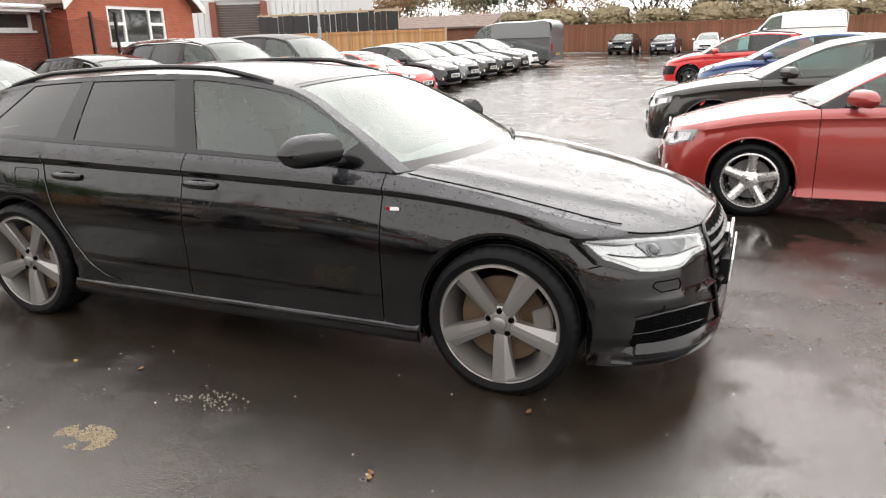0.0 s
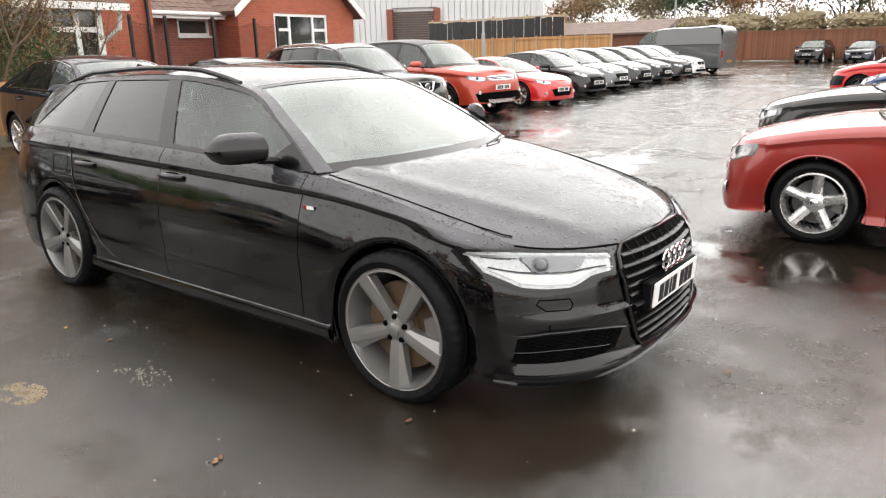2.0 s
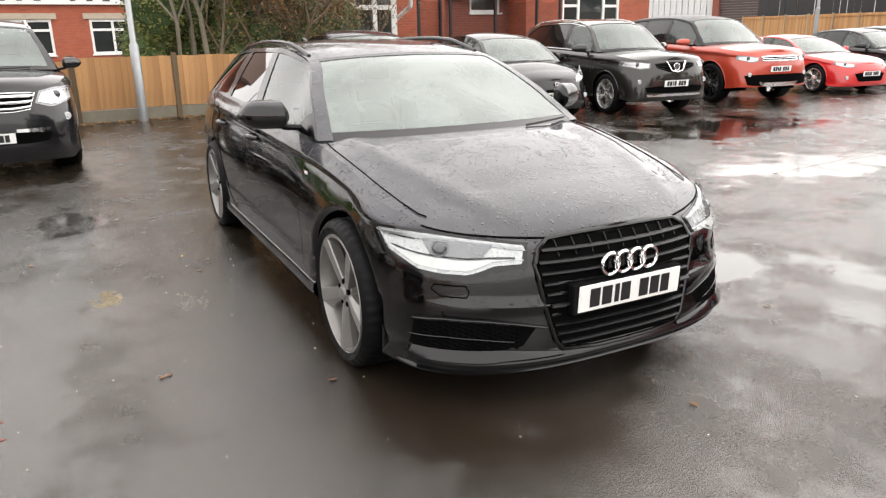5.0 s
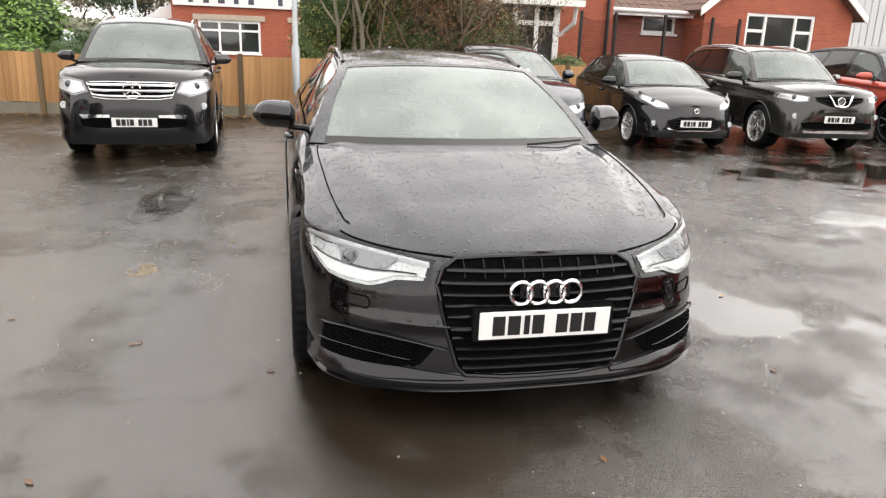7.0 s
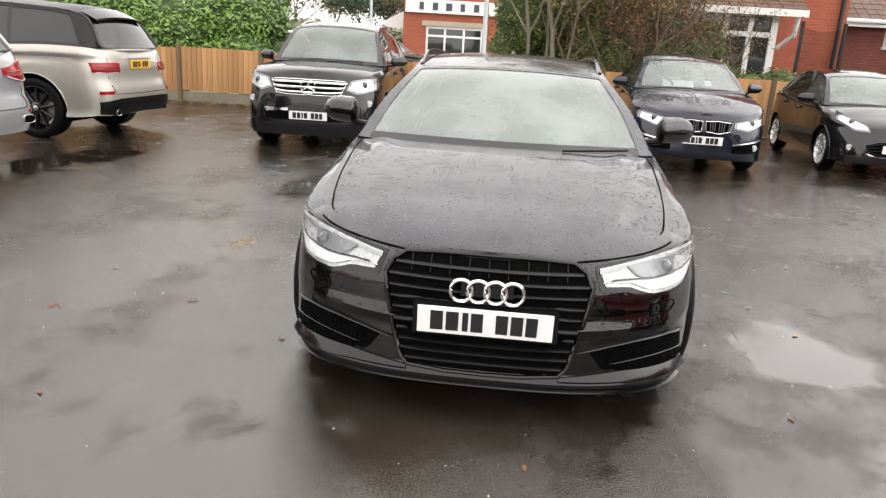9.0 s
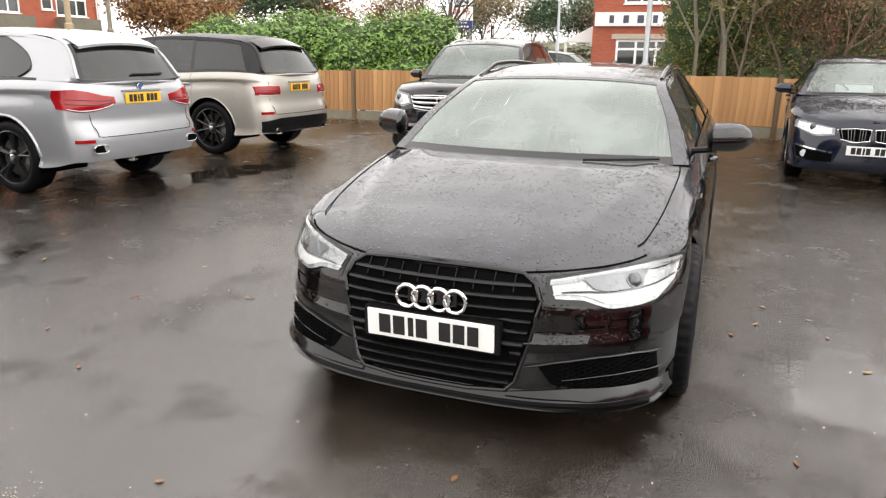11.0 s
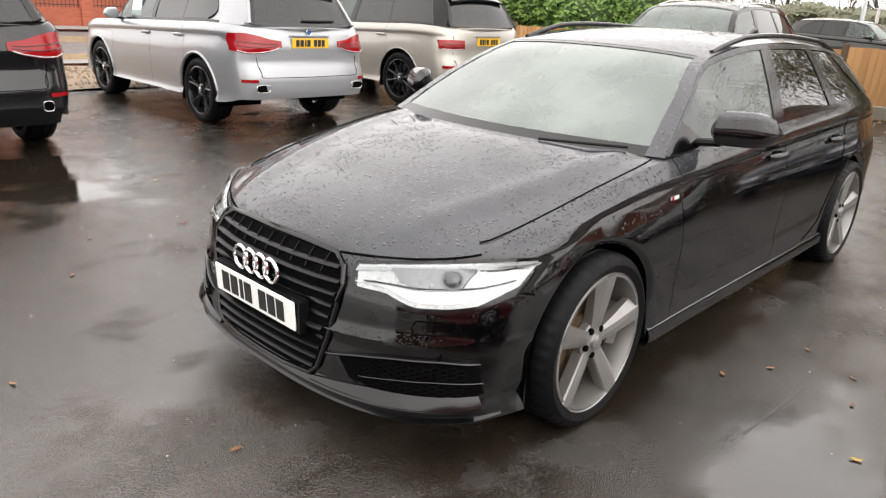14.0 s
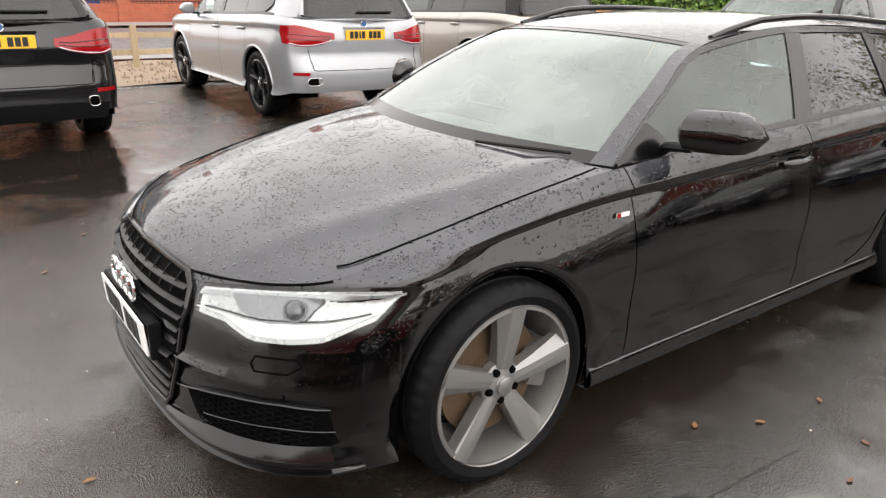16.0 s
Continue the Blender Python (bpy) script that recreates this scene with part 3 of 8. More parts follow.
class Body:
    """The surfaces of a car body, as functions of place."""

    def __init__(self, spec):
        self.s = spec
        self.side, self.nose, self.tail, self.p_front = spline(spec["side"]), spline(spec["nose"]), spline(spec["tail"]), spline(spec["p_front"])
        self.crease = spline(spec["crease"]) if "crease" in spec else None
        self.low = spline(spec["flank"]) if "flank" in spec else None
        self.wing = spline(spec["wing"]) if "wing" in spec else None
        self.ridge_y = spline(spec["ridge"]) if "ridge" in spec else None
        self.p_rear, self.belt, self.inset, self.hood = spline(spec["p_rear"]), spline(spec["belt"]), spline(spec["inset"]), spline(spec["hood"])
        u = spec["upper"]
        self.edge_y = spline([(r[2], r[3]) for r in u])
        self.edge_z = spline([(r[2], r[4]) for r in u])

    def drop_in(self, x, z):
        d = self.inset(z / self.belt(x))
        if self.crease and x < 1.97:
            k = min(1.0, max(0.0, (1.97 - x) / 0.42))
            k = k * k * (3 - 2 * k)
            c, b = self.crease(x), self.belt(x)
            u = z / c * 0.925 if z <= c else 0.925 + 0.075 * (z - c) / max(0.004, b - c)
            f = min(1.0, max(0.0, (x - 0.75) / 0.5))
            f = f * f * (3 - 2 * f)
            d = d * (1 - k) + (self.low(u) * (1 - f) + self.wing(u) * f) * k
        if self.crease:
            # the arch edge is rolled inward
            for xa in self.s["axles"]:
                g = math.hypot(x - xa, z - self.s["wheel"]) - self.s["arch"]
                if g < 0.03:
                    d += 0.022 * (1 - max(0.0, g) / 0.03) ** 2
        return d

    def ridge(self, x, y):
        """How far the pressed ridge of the bonnet stands up."""
        if not self.ridge_y:
            return 0.0
        a = abs(y) - self.ridge_y(x)
        return 0.013 * math.exp(-(a / (0.045 if a > 0 else 0.085)) ** 2) * min(1.0, max(0.0, (self.s["xf"] - 0.1 - x) * 3))

    def cap_point(self, front, c, z):
        """A point of the rounded nose or tail: c from 0 at the middle to 1 at the flank. Half the car, y > 0."""
        s = self.s
        i = 0 if front else 1
        sign = 1 if front else -1
        xc, x0 = s["cap"][i] * sign, s["caps_from"][i] * sign
        end = (s["xf"] if front else -s["xr"]) + (self.nose(z) if front else self.tail(z))
        p = (self.p_front if front else self.p_rear)(z)
        a_len = end - xc
        a0 = math.acos(min(1.0, max(0.0, (x0 - xc) / a_len)) ** (p / 2))
        a = c * a0
        x = xc + a_len * math.cos(a) ** (2 / p)
        w = self.side(sign * x) - self.drop_in(sign * x0, z) * (0.3 + 0.7 * c)
        return sign * x, w * math.sin(a) ** (2 / p), z

    def flank(self, x, z):
        """Half width at a place of the flank."""
        s = self.s
        w = self.side(x) - self.drop_in(x, z)
        for front, xc in ((True, s["cap"][0]), (False, -s["cap"][1])):
            q = x if front else -x
            if q > xc:
                end = (s["xf"] + self.nose(z)) if front else (-s["xr"] + self.tail(z))
                p = (self.p_front if front else self.p_rear)(z)
                w *= max(0.0, 1 - ((q - xc) / (end - xc)) ** p) ** (1 / p)
        return w

    def face(self, front, y, z, off=0.0):
        """A point of the nose or tail over (y, z), lifted off along the normal."""
        def raw(y, z):
            s = self.s
            i, sign = (0, 1) if front else (1, -1)
            xc = s["cap"][i] * sign
            end = (s["xf"] if front else -s["xr"]) + (self.nose(z) if front else self.tail(z))
            p = (self.p_front if front else self.p_rear)(z)
            x = end - 0.1
            for _ in range(6):
                w = self.side(sign * x) - self.drop_in(sign * x, z) * 0.6
                x = xc + (end - xc) * max(0.02, 1 - min(0.999, abs(y) / w) ** p) ** (1 / p)
            return Vector((sign * x, y, z))
        q = raw(y, z)
        e = 0.012
        n = (raw(y + e, z) - raw(y - e, z)).cross(raw(y, z + e) - raw(y, z - e)).normalized()
        if n.x * (1 if front else -1) < 0:
            n = -n
        return q + n * off

    def bottom(self, x):
        s = self.s
        z = s["sill"]
        for xa in s["axles"]:
            d = abs(x - xa)
            if d < s["arch"]:
                z = max(z, s["wheel"] + math.sqrt(s["arch"] ** 2 - d * d))
        return z

    def window(self, x, v, side, off=0.0):
        """A point of the window band: v from 0 at the belt to 1 at the roof's edge."""
        y0, z0 = self.flank(x, self.belt(x) * 0.999), self.belt(x)
        y1, z1 = self.edge_y(x), self.edge_z(x)
        y = y0 + (y1 - y0) * v + 0.03 * v * (1 - v)
        return Vector((x, side * (y + off), z0 + (z1 - z0) * v))

    def top(self, t, w, off=0.0):
        """A point of the screen, roof and rear window: t along, w from -1 to 1 across."""
        def raw(t, w):
            xc, zc, xe, ye, ze = catmull(self.s["upper"], t)
            return Vector((xe + (xc - xe) * (1 - w * w), ye * w, ze + (zc - ze) * (1 - abs(w) ** 2.4)))
        q = raw(t, w)
        if off:
            n = (raw(t + 0.02, w) - raw(t - 0.02, w)).cross(raw(t, w + 0.02) - raw(t, w - 0.02)).normalized()
            if n.z < 0:
                n = -n
            q = q + n * off
        return q


def body_rows(body, stations, rows):
    """Grid of points over stations ('F'|'S'|'R', value) and heights; half the car, y > 0.
    rows: fractions; those past 0.88 follow the belt line, the others share the height below."""
    s, out = body.s, []

    def height(lo, hi, r, x=None):
        if x is not None and body.crease and r > 0.88:
            c = min(body.crease(x), hi - 0.004)
            return c * r / 0.925 if r <= 0.925 else c + (hi - c) * (r - 0.925) / 0.075
        if x is not None and body.crease:
            return lo + (min(body.crease(x), hi - 0.004) * 0.88 / 0.925 - lo) * r / 0.88
        return lo + (hi - lo) * r if len(rows) == 1 else hi * r if r > 0.88 else lo + (hi * 0.88 - lo) * r / 0.88

    for kind, q in stations:
        if kind == "S":
            lo, hi = body.bottom(q), body.belt(q)
            hs = [height(lo, hi, r, q if len(rows) > 1 else None) for r in rows]
            out.append([(q, body.flank(q, z), z) for z in hs])
        else:
            front = kind == "F"
            xm = body.cap_point(front, q, s["lip"] + 0.4)[0]
            x0 = s["caps_from"][0 if front else 1]
            lo = s["lip"] + (body.bottom(x0) - s["lip"]) * max(0.0, q * 3 - 2)
            hi = body.belt(xm)
            out.append([body.cap_point(front, q, height(lo, hi, r)) for r in rows])
    return np.array(out)


def mirrored(p):
    q = np.array(p, float).copy()
    q[..., 1] *= -1
    return q


def face_patch(body, front, tops, bots, off, mat, name, parent, label="", n=18, rows=7, both=True, skirt=0.02):
    """A panel that follows the nose or tail, between an upper and a lower line of (y, z) points; made for y > 0 and mirrored."""
    made = []
    for sgn in ((1, -1) if both else (1,)):
        a, b = along(tops, n), along(bots, n)
        g = [[body.face(front, sgn * (p[0] + (q[0] - p[0]) * r), p[1] + (q[1] - p[1]) * r, off) for r in np.linspace(0, 1, rows)] for p, q in zip(a, b)]
        m = M().grid(g)
        if skirt:
            rim = [r[0] for r in g] + [q for q in g[-1][1:]] + [r[-1] for r in g[-2::-1]] + [q for q in g[0][-2:0:-1]]
            back = [q - Vector((skirt if front else -skirt, 0, 0)) for q in rim]
            m.grid([rim + rim[:1], back + back[:1]])
        made.append(m.obj(name, mat, parent, label))
    return made


def wheel_unit(parent, c, side, r, width, rim_r, style, mat, detail=False, face=0.0):
    """A wheel with tyre, rim, spokes, cap and brake. c: centre of the outer face; side: -1 right, 1 left."""
    hub = new("wheel")
    hub.parent = parent
    hub.matrix_basis = pose(*c, 0, 0, 180 if side > 0 else 0)
    w = width
    prof = [(rim_r - 0.012, 0.018), (rim_r + 0.004, 0.006), (rim_r + (r - rim_r) * 0.45, -0.004), (r - 0.022, 0.004), (r - 0.006, 0.02), (r, 0.042), (r, 0.07), (r - 0.008, 0.073), (r - 0.008, 0.083), (r, 0.086), (r, w / 2 - 0.005), (r - 0.008, w / 2 - 0.002), (r - 0.008, w / 2 + 0.008), (r, w / 2 + 0.012), (r, w - 0.045), (r - 0.006, w - 0.02), (r - 0.03, w), (rim_r, w)]
    if detail:
        # shoulder blocks round the tread, and a flat where the tyre bears on the ground
        tyre, rings = M(), []
        for i in range(180):
            a = 2 * math.pi * i / 180
            cut = 0.006 if i % 4 == 0 else 0.0
            rings.append([((q - (cut if 0.012 < h < 0.066 and q > r - 0.012 else 0.0)) * math.cos(a), h, max(-c[2], (q - (cut if 0.012 < h < 0.066 and q > r - 0.012 else 0.0)) * math.sin(a))) for q, h in prof])
        tyre.grid(rings, True)
    else:
        tyre = M().revolve(prof, n=48)
    tyre.obj("tyre", RUBBER, hub, "black rubber tyre")
    rim = M().revolve([(rim_r - 0.012, 0.02), (rim_r, 0.004), (rim_r + 0.003, 0.010), (rim_r - 0.014, 0.006), (rim_r - 0.02, 0.03), (rim_r - 0.035, 0.09), (rim_r - 0.04, w - 0.02)], n=48)
    rim.obj("rim", mat, hub)
    nsp, w0, w1, split, lean = style
    for k in range(nsp):
        a = 2 * math.pi * (k / nsp) + (radians(56) if side < 0 else radians(85))
        for fork in ((-1, 1) if split else (0,)):
            sp = M()
            rows = []
            if detail:
                # a blade that widens to the rim, its trailing edge cut back in a slanting facet
                for q in (0.15, 0.24, 0.36, 0.5, 0.64, 0.78, 0.9, 0.985):
                    k = (q - 0.15) / 0.835
                    rad, half = rim_r * q, 0.5 * (w0 + (w1 - w0) * k ** 1.15)
                    ang = a + lean * (q - 0.16)
                    ca, sa = math.cos(ang), math.sin(ang)
                    deep = 0.034 - 0.030 * k ** 0.7
                    fac = 0.62 - 0.45 * k
                    ring = [(rad * ca - u * half * sa, deep + h, rad * sa + u * half * ca) for u, h in ((-1.0, 0.05), (-1.0, 0.008), (-0.93, 0.001), (-0.2, -0.003), (fac, 0.0), (1.0, 0.006 + 0.022 * k), (1.0, 0.05))]
                    rows.append(ring)
                sp.grid(rows)
                sp.poly(rows[-1])
                sp.obj("spoke", mat, hub, smooth=14)
                continue
            for j, q in enumerate((0.16, 0.3, 0.5, 0.75, 0.93)):
                rad = rim_r * q
                half = 0.5 * (w0 + (w1 - w0) * ((q - 0.16) / 0.77) ** 0.8)
                ang = a + fork * split * (q - 0.12) + lean * (q - 0.16)
                ca, sa = math.cos(ang), math.sin(ang)
                depth = 0.030 - 0.022 * q + 0.02 * (1 - q)
                ring = []
                for u, h in ((-1, 0.055), (-1, 0.016), (-0.72, 0.003), (0.0, -0.004), (0.55, 0.0), (1, 0.02), (1, 0.055)):
                    ring.append((rad * ca - u * half * sa, depth + h, rad * sa + u * half * ca))
                rows.append(ring)
            sp.grid(rows)
            sp.poly(rows[-1])
            sp.obj("spoke", mat, hub, smooth=22)
    boss = M().revolve([(0.001, 0.018), (0.03, 0.018), (0.034, 0.026), (0.055, 0.03), (0.078, 0.042), (0.082, 0.07)], n=30)
    boss.obj("hub_centre", mat, hub)
    M().revolve([(0.0005, 0.010), (0.026, 0.012), (0.031, 0.016), (0.032, 0.03)], n=24).obj("hub_cap", CHROME if not detail else mat, hub)
    if detail:
        for k in range(5):
            a = 2 * math.pi * (k + 0.5) / 5 + (radians(56) if side < 0 else radians(85))
            x, z = 0.056 * math.cos(a), 0.056 * math.sin(a)
            M().revolve([(0.0005, 0.022), (0.012, 0.022), (0.014, 0.028), (0.014, 0.05)], (x, 0.003, z), 12).obj("wheel_bolt", DARK_VOID, hub)
    M().revolve([(0.05, 0.075), (0.095, 0.075), (0.10, 0.092), (rim_r * 0.72, 0.092), (rim_r * 0.72, 0.12), (0.05, 0.12)], n=40).obj("brake_disc", DISC if detail else STEEL_DISC, hub, "rust-tinged brake disc" if detail else "")
    cal = []
    for a in np.linspace(-0.42, 0.42, 7):
        cal.append((math.cos(a), math.sin(a)))
    base = [(rim_r * 0.84 * x, 0.06, rim_r * 0.84 * z) for x, z in cal] + [(rim_r * 0.52 * x, 0.06, rim_r * 0.52 * z) for x, z in cal[::-1]]
    M().prism(base, [(x, 0.15, z) for x, _, z in base]).obj("brake_caliper", CALIPER, hub, bevel=0.006)
    return hub


def bars_plate(parent, m, mat, w=0.52, h=0.111, blocks=((-0.185, 0.048), (-0.125, 0.048), (-0.075, 0.022), (-0.03, 0.046), (0.065, 0.046), (0.122, 0.046), (0.178, 0.044))):
    """A number plate with plain bars. m: pose whose -y looks outward."""
    p = M().box((0, 0, 0), (w, 0.008, h), m).obj("number_plate", mat, parent, "number plate with dark bars", bevel=0.002)
    for x, bw in blocks:
        k = w / 0.52
        M().box((x * k, -0.0055, 0), (bw * k, 0.002, 0.078 * h / 0.111), m).obj("plate_bar", INK, p, smooth=0)
    return p


def car(name, spec, m, color, label, group="parked cars", wheels=None, detail=False, rails=None, front=None, rear=None, roof_mat=None, cat="car", glass_all=None, lower=None, trim=None, bright=None):
    """A parked car with its panels, glass, wheels, lamps and plates."""
    root = thing(name, label, cat, group, m)
    body, s = Body(spec), spec
    rim_mat, rim_style = wheels or (SILVER_ALLOY, (5, 0.05, 0.06, 0.0, 0.0))
    rows = [0, 0.03, 0.06, 0.1, 0.14, 0.18, 0.21, 0.235, 0.25, 0.262, 0.274, 0.286, 0.298, 0.31, 0.33, 0.36, 0.4, 0.45, 0.5, 0.55, 0.6, 0.65, 0.7, 0.74, 0.78, 0.815, 0.85, 0.88, 0.887, 0.893, 0.900, 0.9075, 0.915, 0.923, 0.928, 0.934, 0.942, 0.955, 0.97, 0.985, 1.0] if detail else [0, 0.06, 0.14, 0.24, 0.36, 0.5, 0.62, 0.74, 0.82, 0.88, 0.905, 0.92, 0.94, 0.97, 1.0]

    # flank stations: dense round the wheel arches
    xs = set()
    for xa in s["axles"]:
        k = 26 if detail else 10
        for i in range(k + 1):
            xs.add(round(xa + s["arch"] * math.cos(math.pi * i / k), 4))
        for e in (-0.004, 0.004):
            xs.add(round(xa + s["arch"] + e, 4)), xs.add(round(xa - s["arch"] + e, 4))
    for x in np.linspace(s["caps_from"][1], s["caps_from"][0], 56 if detail else 18):
        if all(abs(abs(x - xa) - s["arch"]) > 0.02 for xa in s["axles"]):
            xs.add(round(float(x), 4))
    for g in s["gaps"]:
        xs = {x for x in xs if abs(x - g) > 0.01}
        e = 0.0003 if detail and g == s["gaps"][2] else 0.003
        xs.add(g - e), xs.add(g + e)
    xs.add(s["caps_from"][0]), xs.add(s["caps_from"][1])
    xs = sorted(x for x in xs if s["caps_from"][1] <= x <= s["caps_from"][0])

    nf = 22 if detail else 12
    cuts = [s["caps_from"][0] + 1] + list(s["gaps"]) + [s["caps_from"][1] - 1]
    names = ["front_wing", "front_door", "rear_door", "rear_quarter"]
    fr = body_rows(body, [("F", c) for c in np.linspace(0, 1, nf)], rows)
    M().grid(np.concatenate([mirrored(fr[:0:-1]), fr])).obj("front_bumper", color, root)
    rr = body_rows(body, [("R", c) for c in np.linspace(0, 1, nf)], rows)
    M().grid(np.concatenate([mirrored(rr[:0:-1]), rr])).obj("rear_bumper", color, root)
    panels = {}
    for i, nm in enumerate(names):
        part_x = [x for x in xs if cuts[i + 1] < x < cuts[i] or x == s["caps_from"][0] and i == 0 or x == s["caps_from"][1] and i == 3]
        g = body_rows(body, [("S", x) for x in part_x], rows)
        panels[nm, 1] = M().grid(g).obj(nm, color, root)
        panels[nm, -1] = M().grid(mirrored(g)).obj(nm, color, root)

    # arch lips, sills and the dark inside
    inner = M()
    for xa in s["axles"]:
        for sd in (1, -1):
            ring = [(xa + s["arch"] * math.cos(a), s["wheel"] + s["arch"] * math.sin(a)) for a in np.linspace(-0.35, math.pi + 0.35, 26)]
            inner.grid([[(x, sd * (body.flank(x, max(z, 0.3)) - 0.012), z), (x, sd * 0.35, z)] for x, z in ring])
    y_in = s["half"] - 0.16
    z_fl = s["sill"] + 0.03
    inner.box(((s["axles"][0] + s["axles"][1]) / 2, 0, z_fl + 0.1), (s["axles"][0] - s["axles"][1] - 2 * s["arch"] - 0.02, 2 * s["half"] - 0.12, 0.2))
    inner.box((0.03 + (s["xf"] + s["xr"]) / 2, 0, z_fl + 0.1), (s["xf"] - s["xr"] - 0.5, 1.1, 0.2))
    inner.grid([[(x, w * (body.flank(x, body.belt(x) * 0.97) - 0.03), body.belt(x) * 0.97 - 0.03) for w in (-1, 1)] for x in np.linspace(s["upper"][0][2] + 0.1, s["caps_from"][0], 6)])
    inner.obj("underbody", DARK_VOID, root, smooth=0)

    for xa in s["axles"]:
        for sd in (1, -1):
            arc = [(xa + (s["arch"] + 0.003) * math.cos(a), s["wheel"] + (s["arch"] + 0.003) * math.sin(a)) for a in np.linspace(-0.3, math.pi + 0.3, 30)]
            M().tube([(x, sd * (body.flank(x, max(z, s["sill"])) - (0.006 if detail else 0.004)), z) for x, z in arc if z > s["sill"] - 0.01], (0.006 if detail else s.get("flare", 0.011)), 6).obj("arch_lip", color, root, smooth=60)

    # bonnet and tail deck
    def lid(front, nm, mat):
        x_end = s["upper"][0][2] if front else s["deck_from"]
        st = [("F" if front else "R", c) for c in np.linspace(0.0, 1, nf + 6)]
        pts = [body_rows(body, [q], [1.0])[0][0] for q in st]
        x0 = s["caps_from"][0 if front else 1]
        side_x = np.linspace(x0, x_end, (16 if detail else 8))[1:] if (x_end < x0 if front else x_end > x0) else []
        pts += [np.array((x, body.flank(x, body.belt(x) * 0.9995), body.belt(x))) for x in side_x]
        g = []
        ws = np.linspace(-1, 1, 57 if detail else 13)
        xc_end = s["upper"][0][0] if front else s["upper"][-1][0]
        for x, y, z in pts:
            zc = body.hood(x) if front else z + 0.02
            row = []
            for w in ws:
                fwd = (xc_end - x_end) * (1 - w * w) * max(0.0, 1 - abs(x - x_end) / abs(x0 - x_end + 1e-6)) if abs(x0 - x_end) > 0.05 else 0.0
                zz = z + (max(zc, z) - z) * (1 - abs(w) ** 2.2)
                if front:
                    zz += body.ridge(x, y * w)
                row.append((x + fwd, y * w, zz))
            g.append(row)
        return M().grid(g).obj(nm, mat, root)
    lid(True, "bonnet", color)
    lid(False, "tailgate", color)

    # glass, pillars, roof
    u = s["upper"]
    n_end = len(u) - 1
    rf, rt = s["roof_from"], s["roof_to"]
    q = 0.915
    kk = 12 if detail else 6
    ts = np.linspace(0.0, rf, kk)
    M().grid([[body.top(t, w, -0.004) for w in np.linspace(-q, q, 15)] for t in ts]).obj("windscreen", SCREEN if detail else PARKED_SCREEN, root, "rain-spotted windscreen").visible_shadow = False
    top_mat = roof_mat or color
    for a, b in ((0.0, 0.16), (rf - 0.07, rf)):
        M().grid([[body.top(t, w, -0.001) for w in np.linspace(-q, q, 15)] for t in np.linspace(a, b, 3)]).obj("screen_band", GLOSS_BLACK, root)
    for sd in (1, -1):
        M().grid([[body.top(t, sd * w) for w in (q - 0.002, 0.95, 0.975, 1.0)] for t in np.linspace(0, rf, kk * 2)]).obj("screen_pillar", top_mat, root)
    M().grid([[body.top(t, w) for w in np.linspace(-1, 1, 25)] for t in np.linspace(rf, rt, kk * 2)]).obj("roof", top_mat, root)
    t0 = rt + 0.12
    M().grid([[body.top(t, w) for w in np.linspace(-1, 1, 15)] for t in np.linspace(rt, t0, 3)]).obj("roof_trailing_edge", top_mat, root)
    M().grid([[body.top(t, w, -0.004) for w in np.linspace(-0.9, 0.9, 13)] for t in np.linspace(t0, n_end, kk)]).obj("rear_window", top_mat if cat == "van" else TINTED, root).visible_shadow = False
    for sd in (1, -1):
        M().grid([[body.top(t, sd * w) for w in (0.895, 0.95, 1.0)] for t in np.linspace(t0, n_end, kk)]).obj("rear_pillar", GLOSS_BLACK if not detail and len(s["panes"]) > 2 and cat != "van" else top_mat, root)

    if not detail:
        for sd in (1, -1):
            M().tube([body.top(t, sd) - Vector((0, sd * 0.012, 0.006)) for t in np.linspace(rt - 0.1, n_end - 0.02, 12)], 0.02, 8).obj("corner_moulding", top_mat, root, smooth=60)

    v0, v1 = 0.05, 0.93
    pil = GLOSS_BLACK if trim is None else trim
    x_front, x_back = u[0][2], u[-1][2]
    for sd in (1, -1):
        prev_b = prev_t = x_front - 0.02
        spans = []
        for xb0, xb1, xt0, xt1, kind in s["panes"]:
            spans.append((prev_b, xb0, prev_t, xt0))
            if not detail and len(s["panes"]) > 2 and xb1 == s["panes"][2][1]:
                # the last pane ends in a bulge above its middle, in a painted quarter panel
                def spot(a, v, off):
                    xb, xt = xb0 + (xb1 - xb0) * a, xt0 + (xt1 - xt0) * a
                    return body.window(xb + (xt - xb) * v, v0 + (v1 - v0) * v, sd, off)
                rise = np.linspace(0.02, 0.97, 15)
                far = [1 - (0.0 if roof_mat else 0.30 * max(0.0, (0.38 - v) / 0.38) ** 2 + 0.55 * max(0.0, (v - 0.45) / 0.55) ** 2.2) for v in rise]
                M().grid([[spot(a, v, -0.006) for v in np.linspace(0, 1, 7)] for a in np.linspace(0, 1, 12)]).obj("quarter_panel", top_mat, root)
                M().grid([[spot(a * k, v, 0.001) for v, k in zip(rise, far)] for a in np.linspace(0, 1, 14)]).obj("side_window", glass_all or TINTED, root).visible_shadow = False
                M().tube([spot(a * far[-1], 0.97, 0.002) for a in np.linspace(0, 1, 6)] + [spot(k, v, 0.002) for v, k in zip(rise[::-1], far[::-1])][1:], 0.009, 5).obj("window_frame", GLOSS_BLACK, root)
                prev_b, prev_t = xb1, xt1
                continue
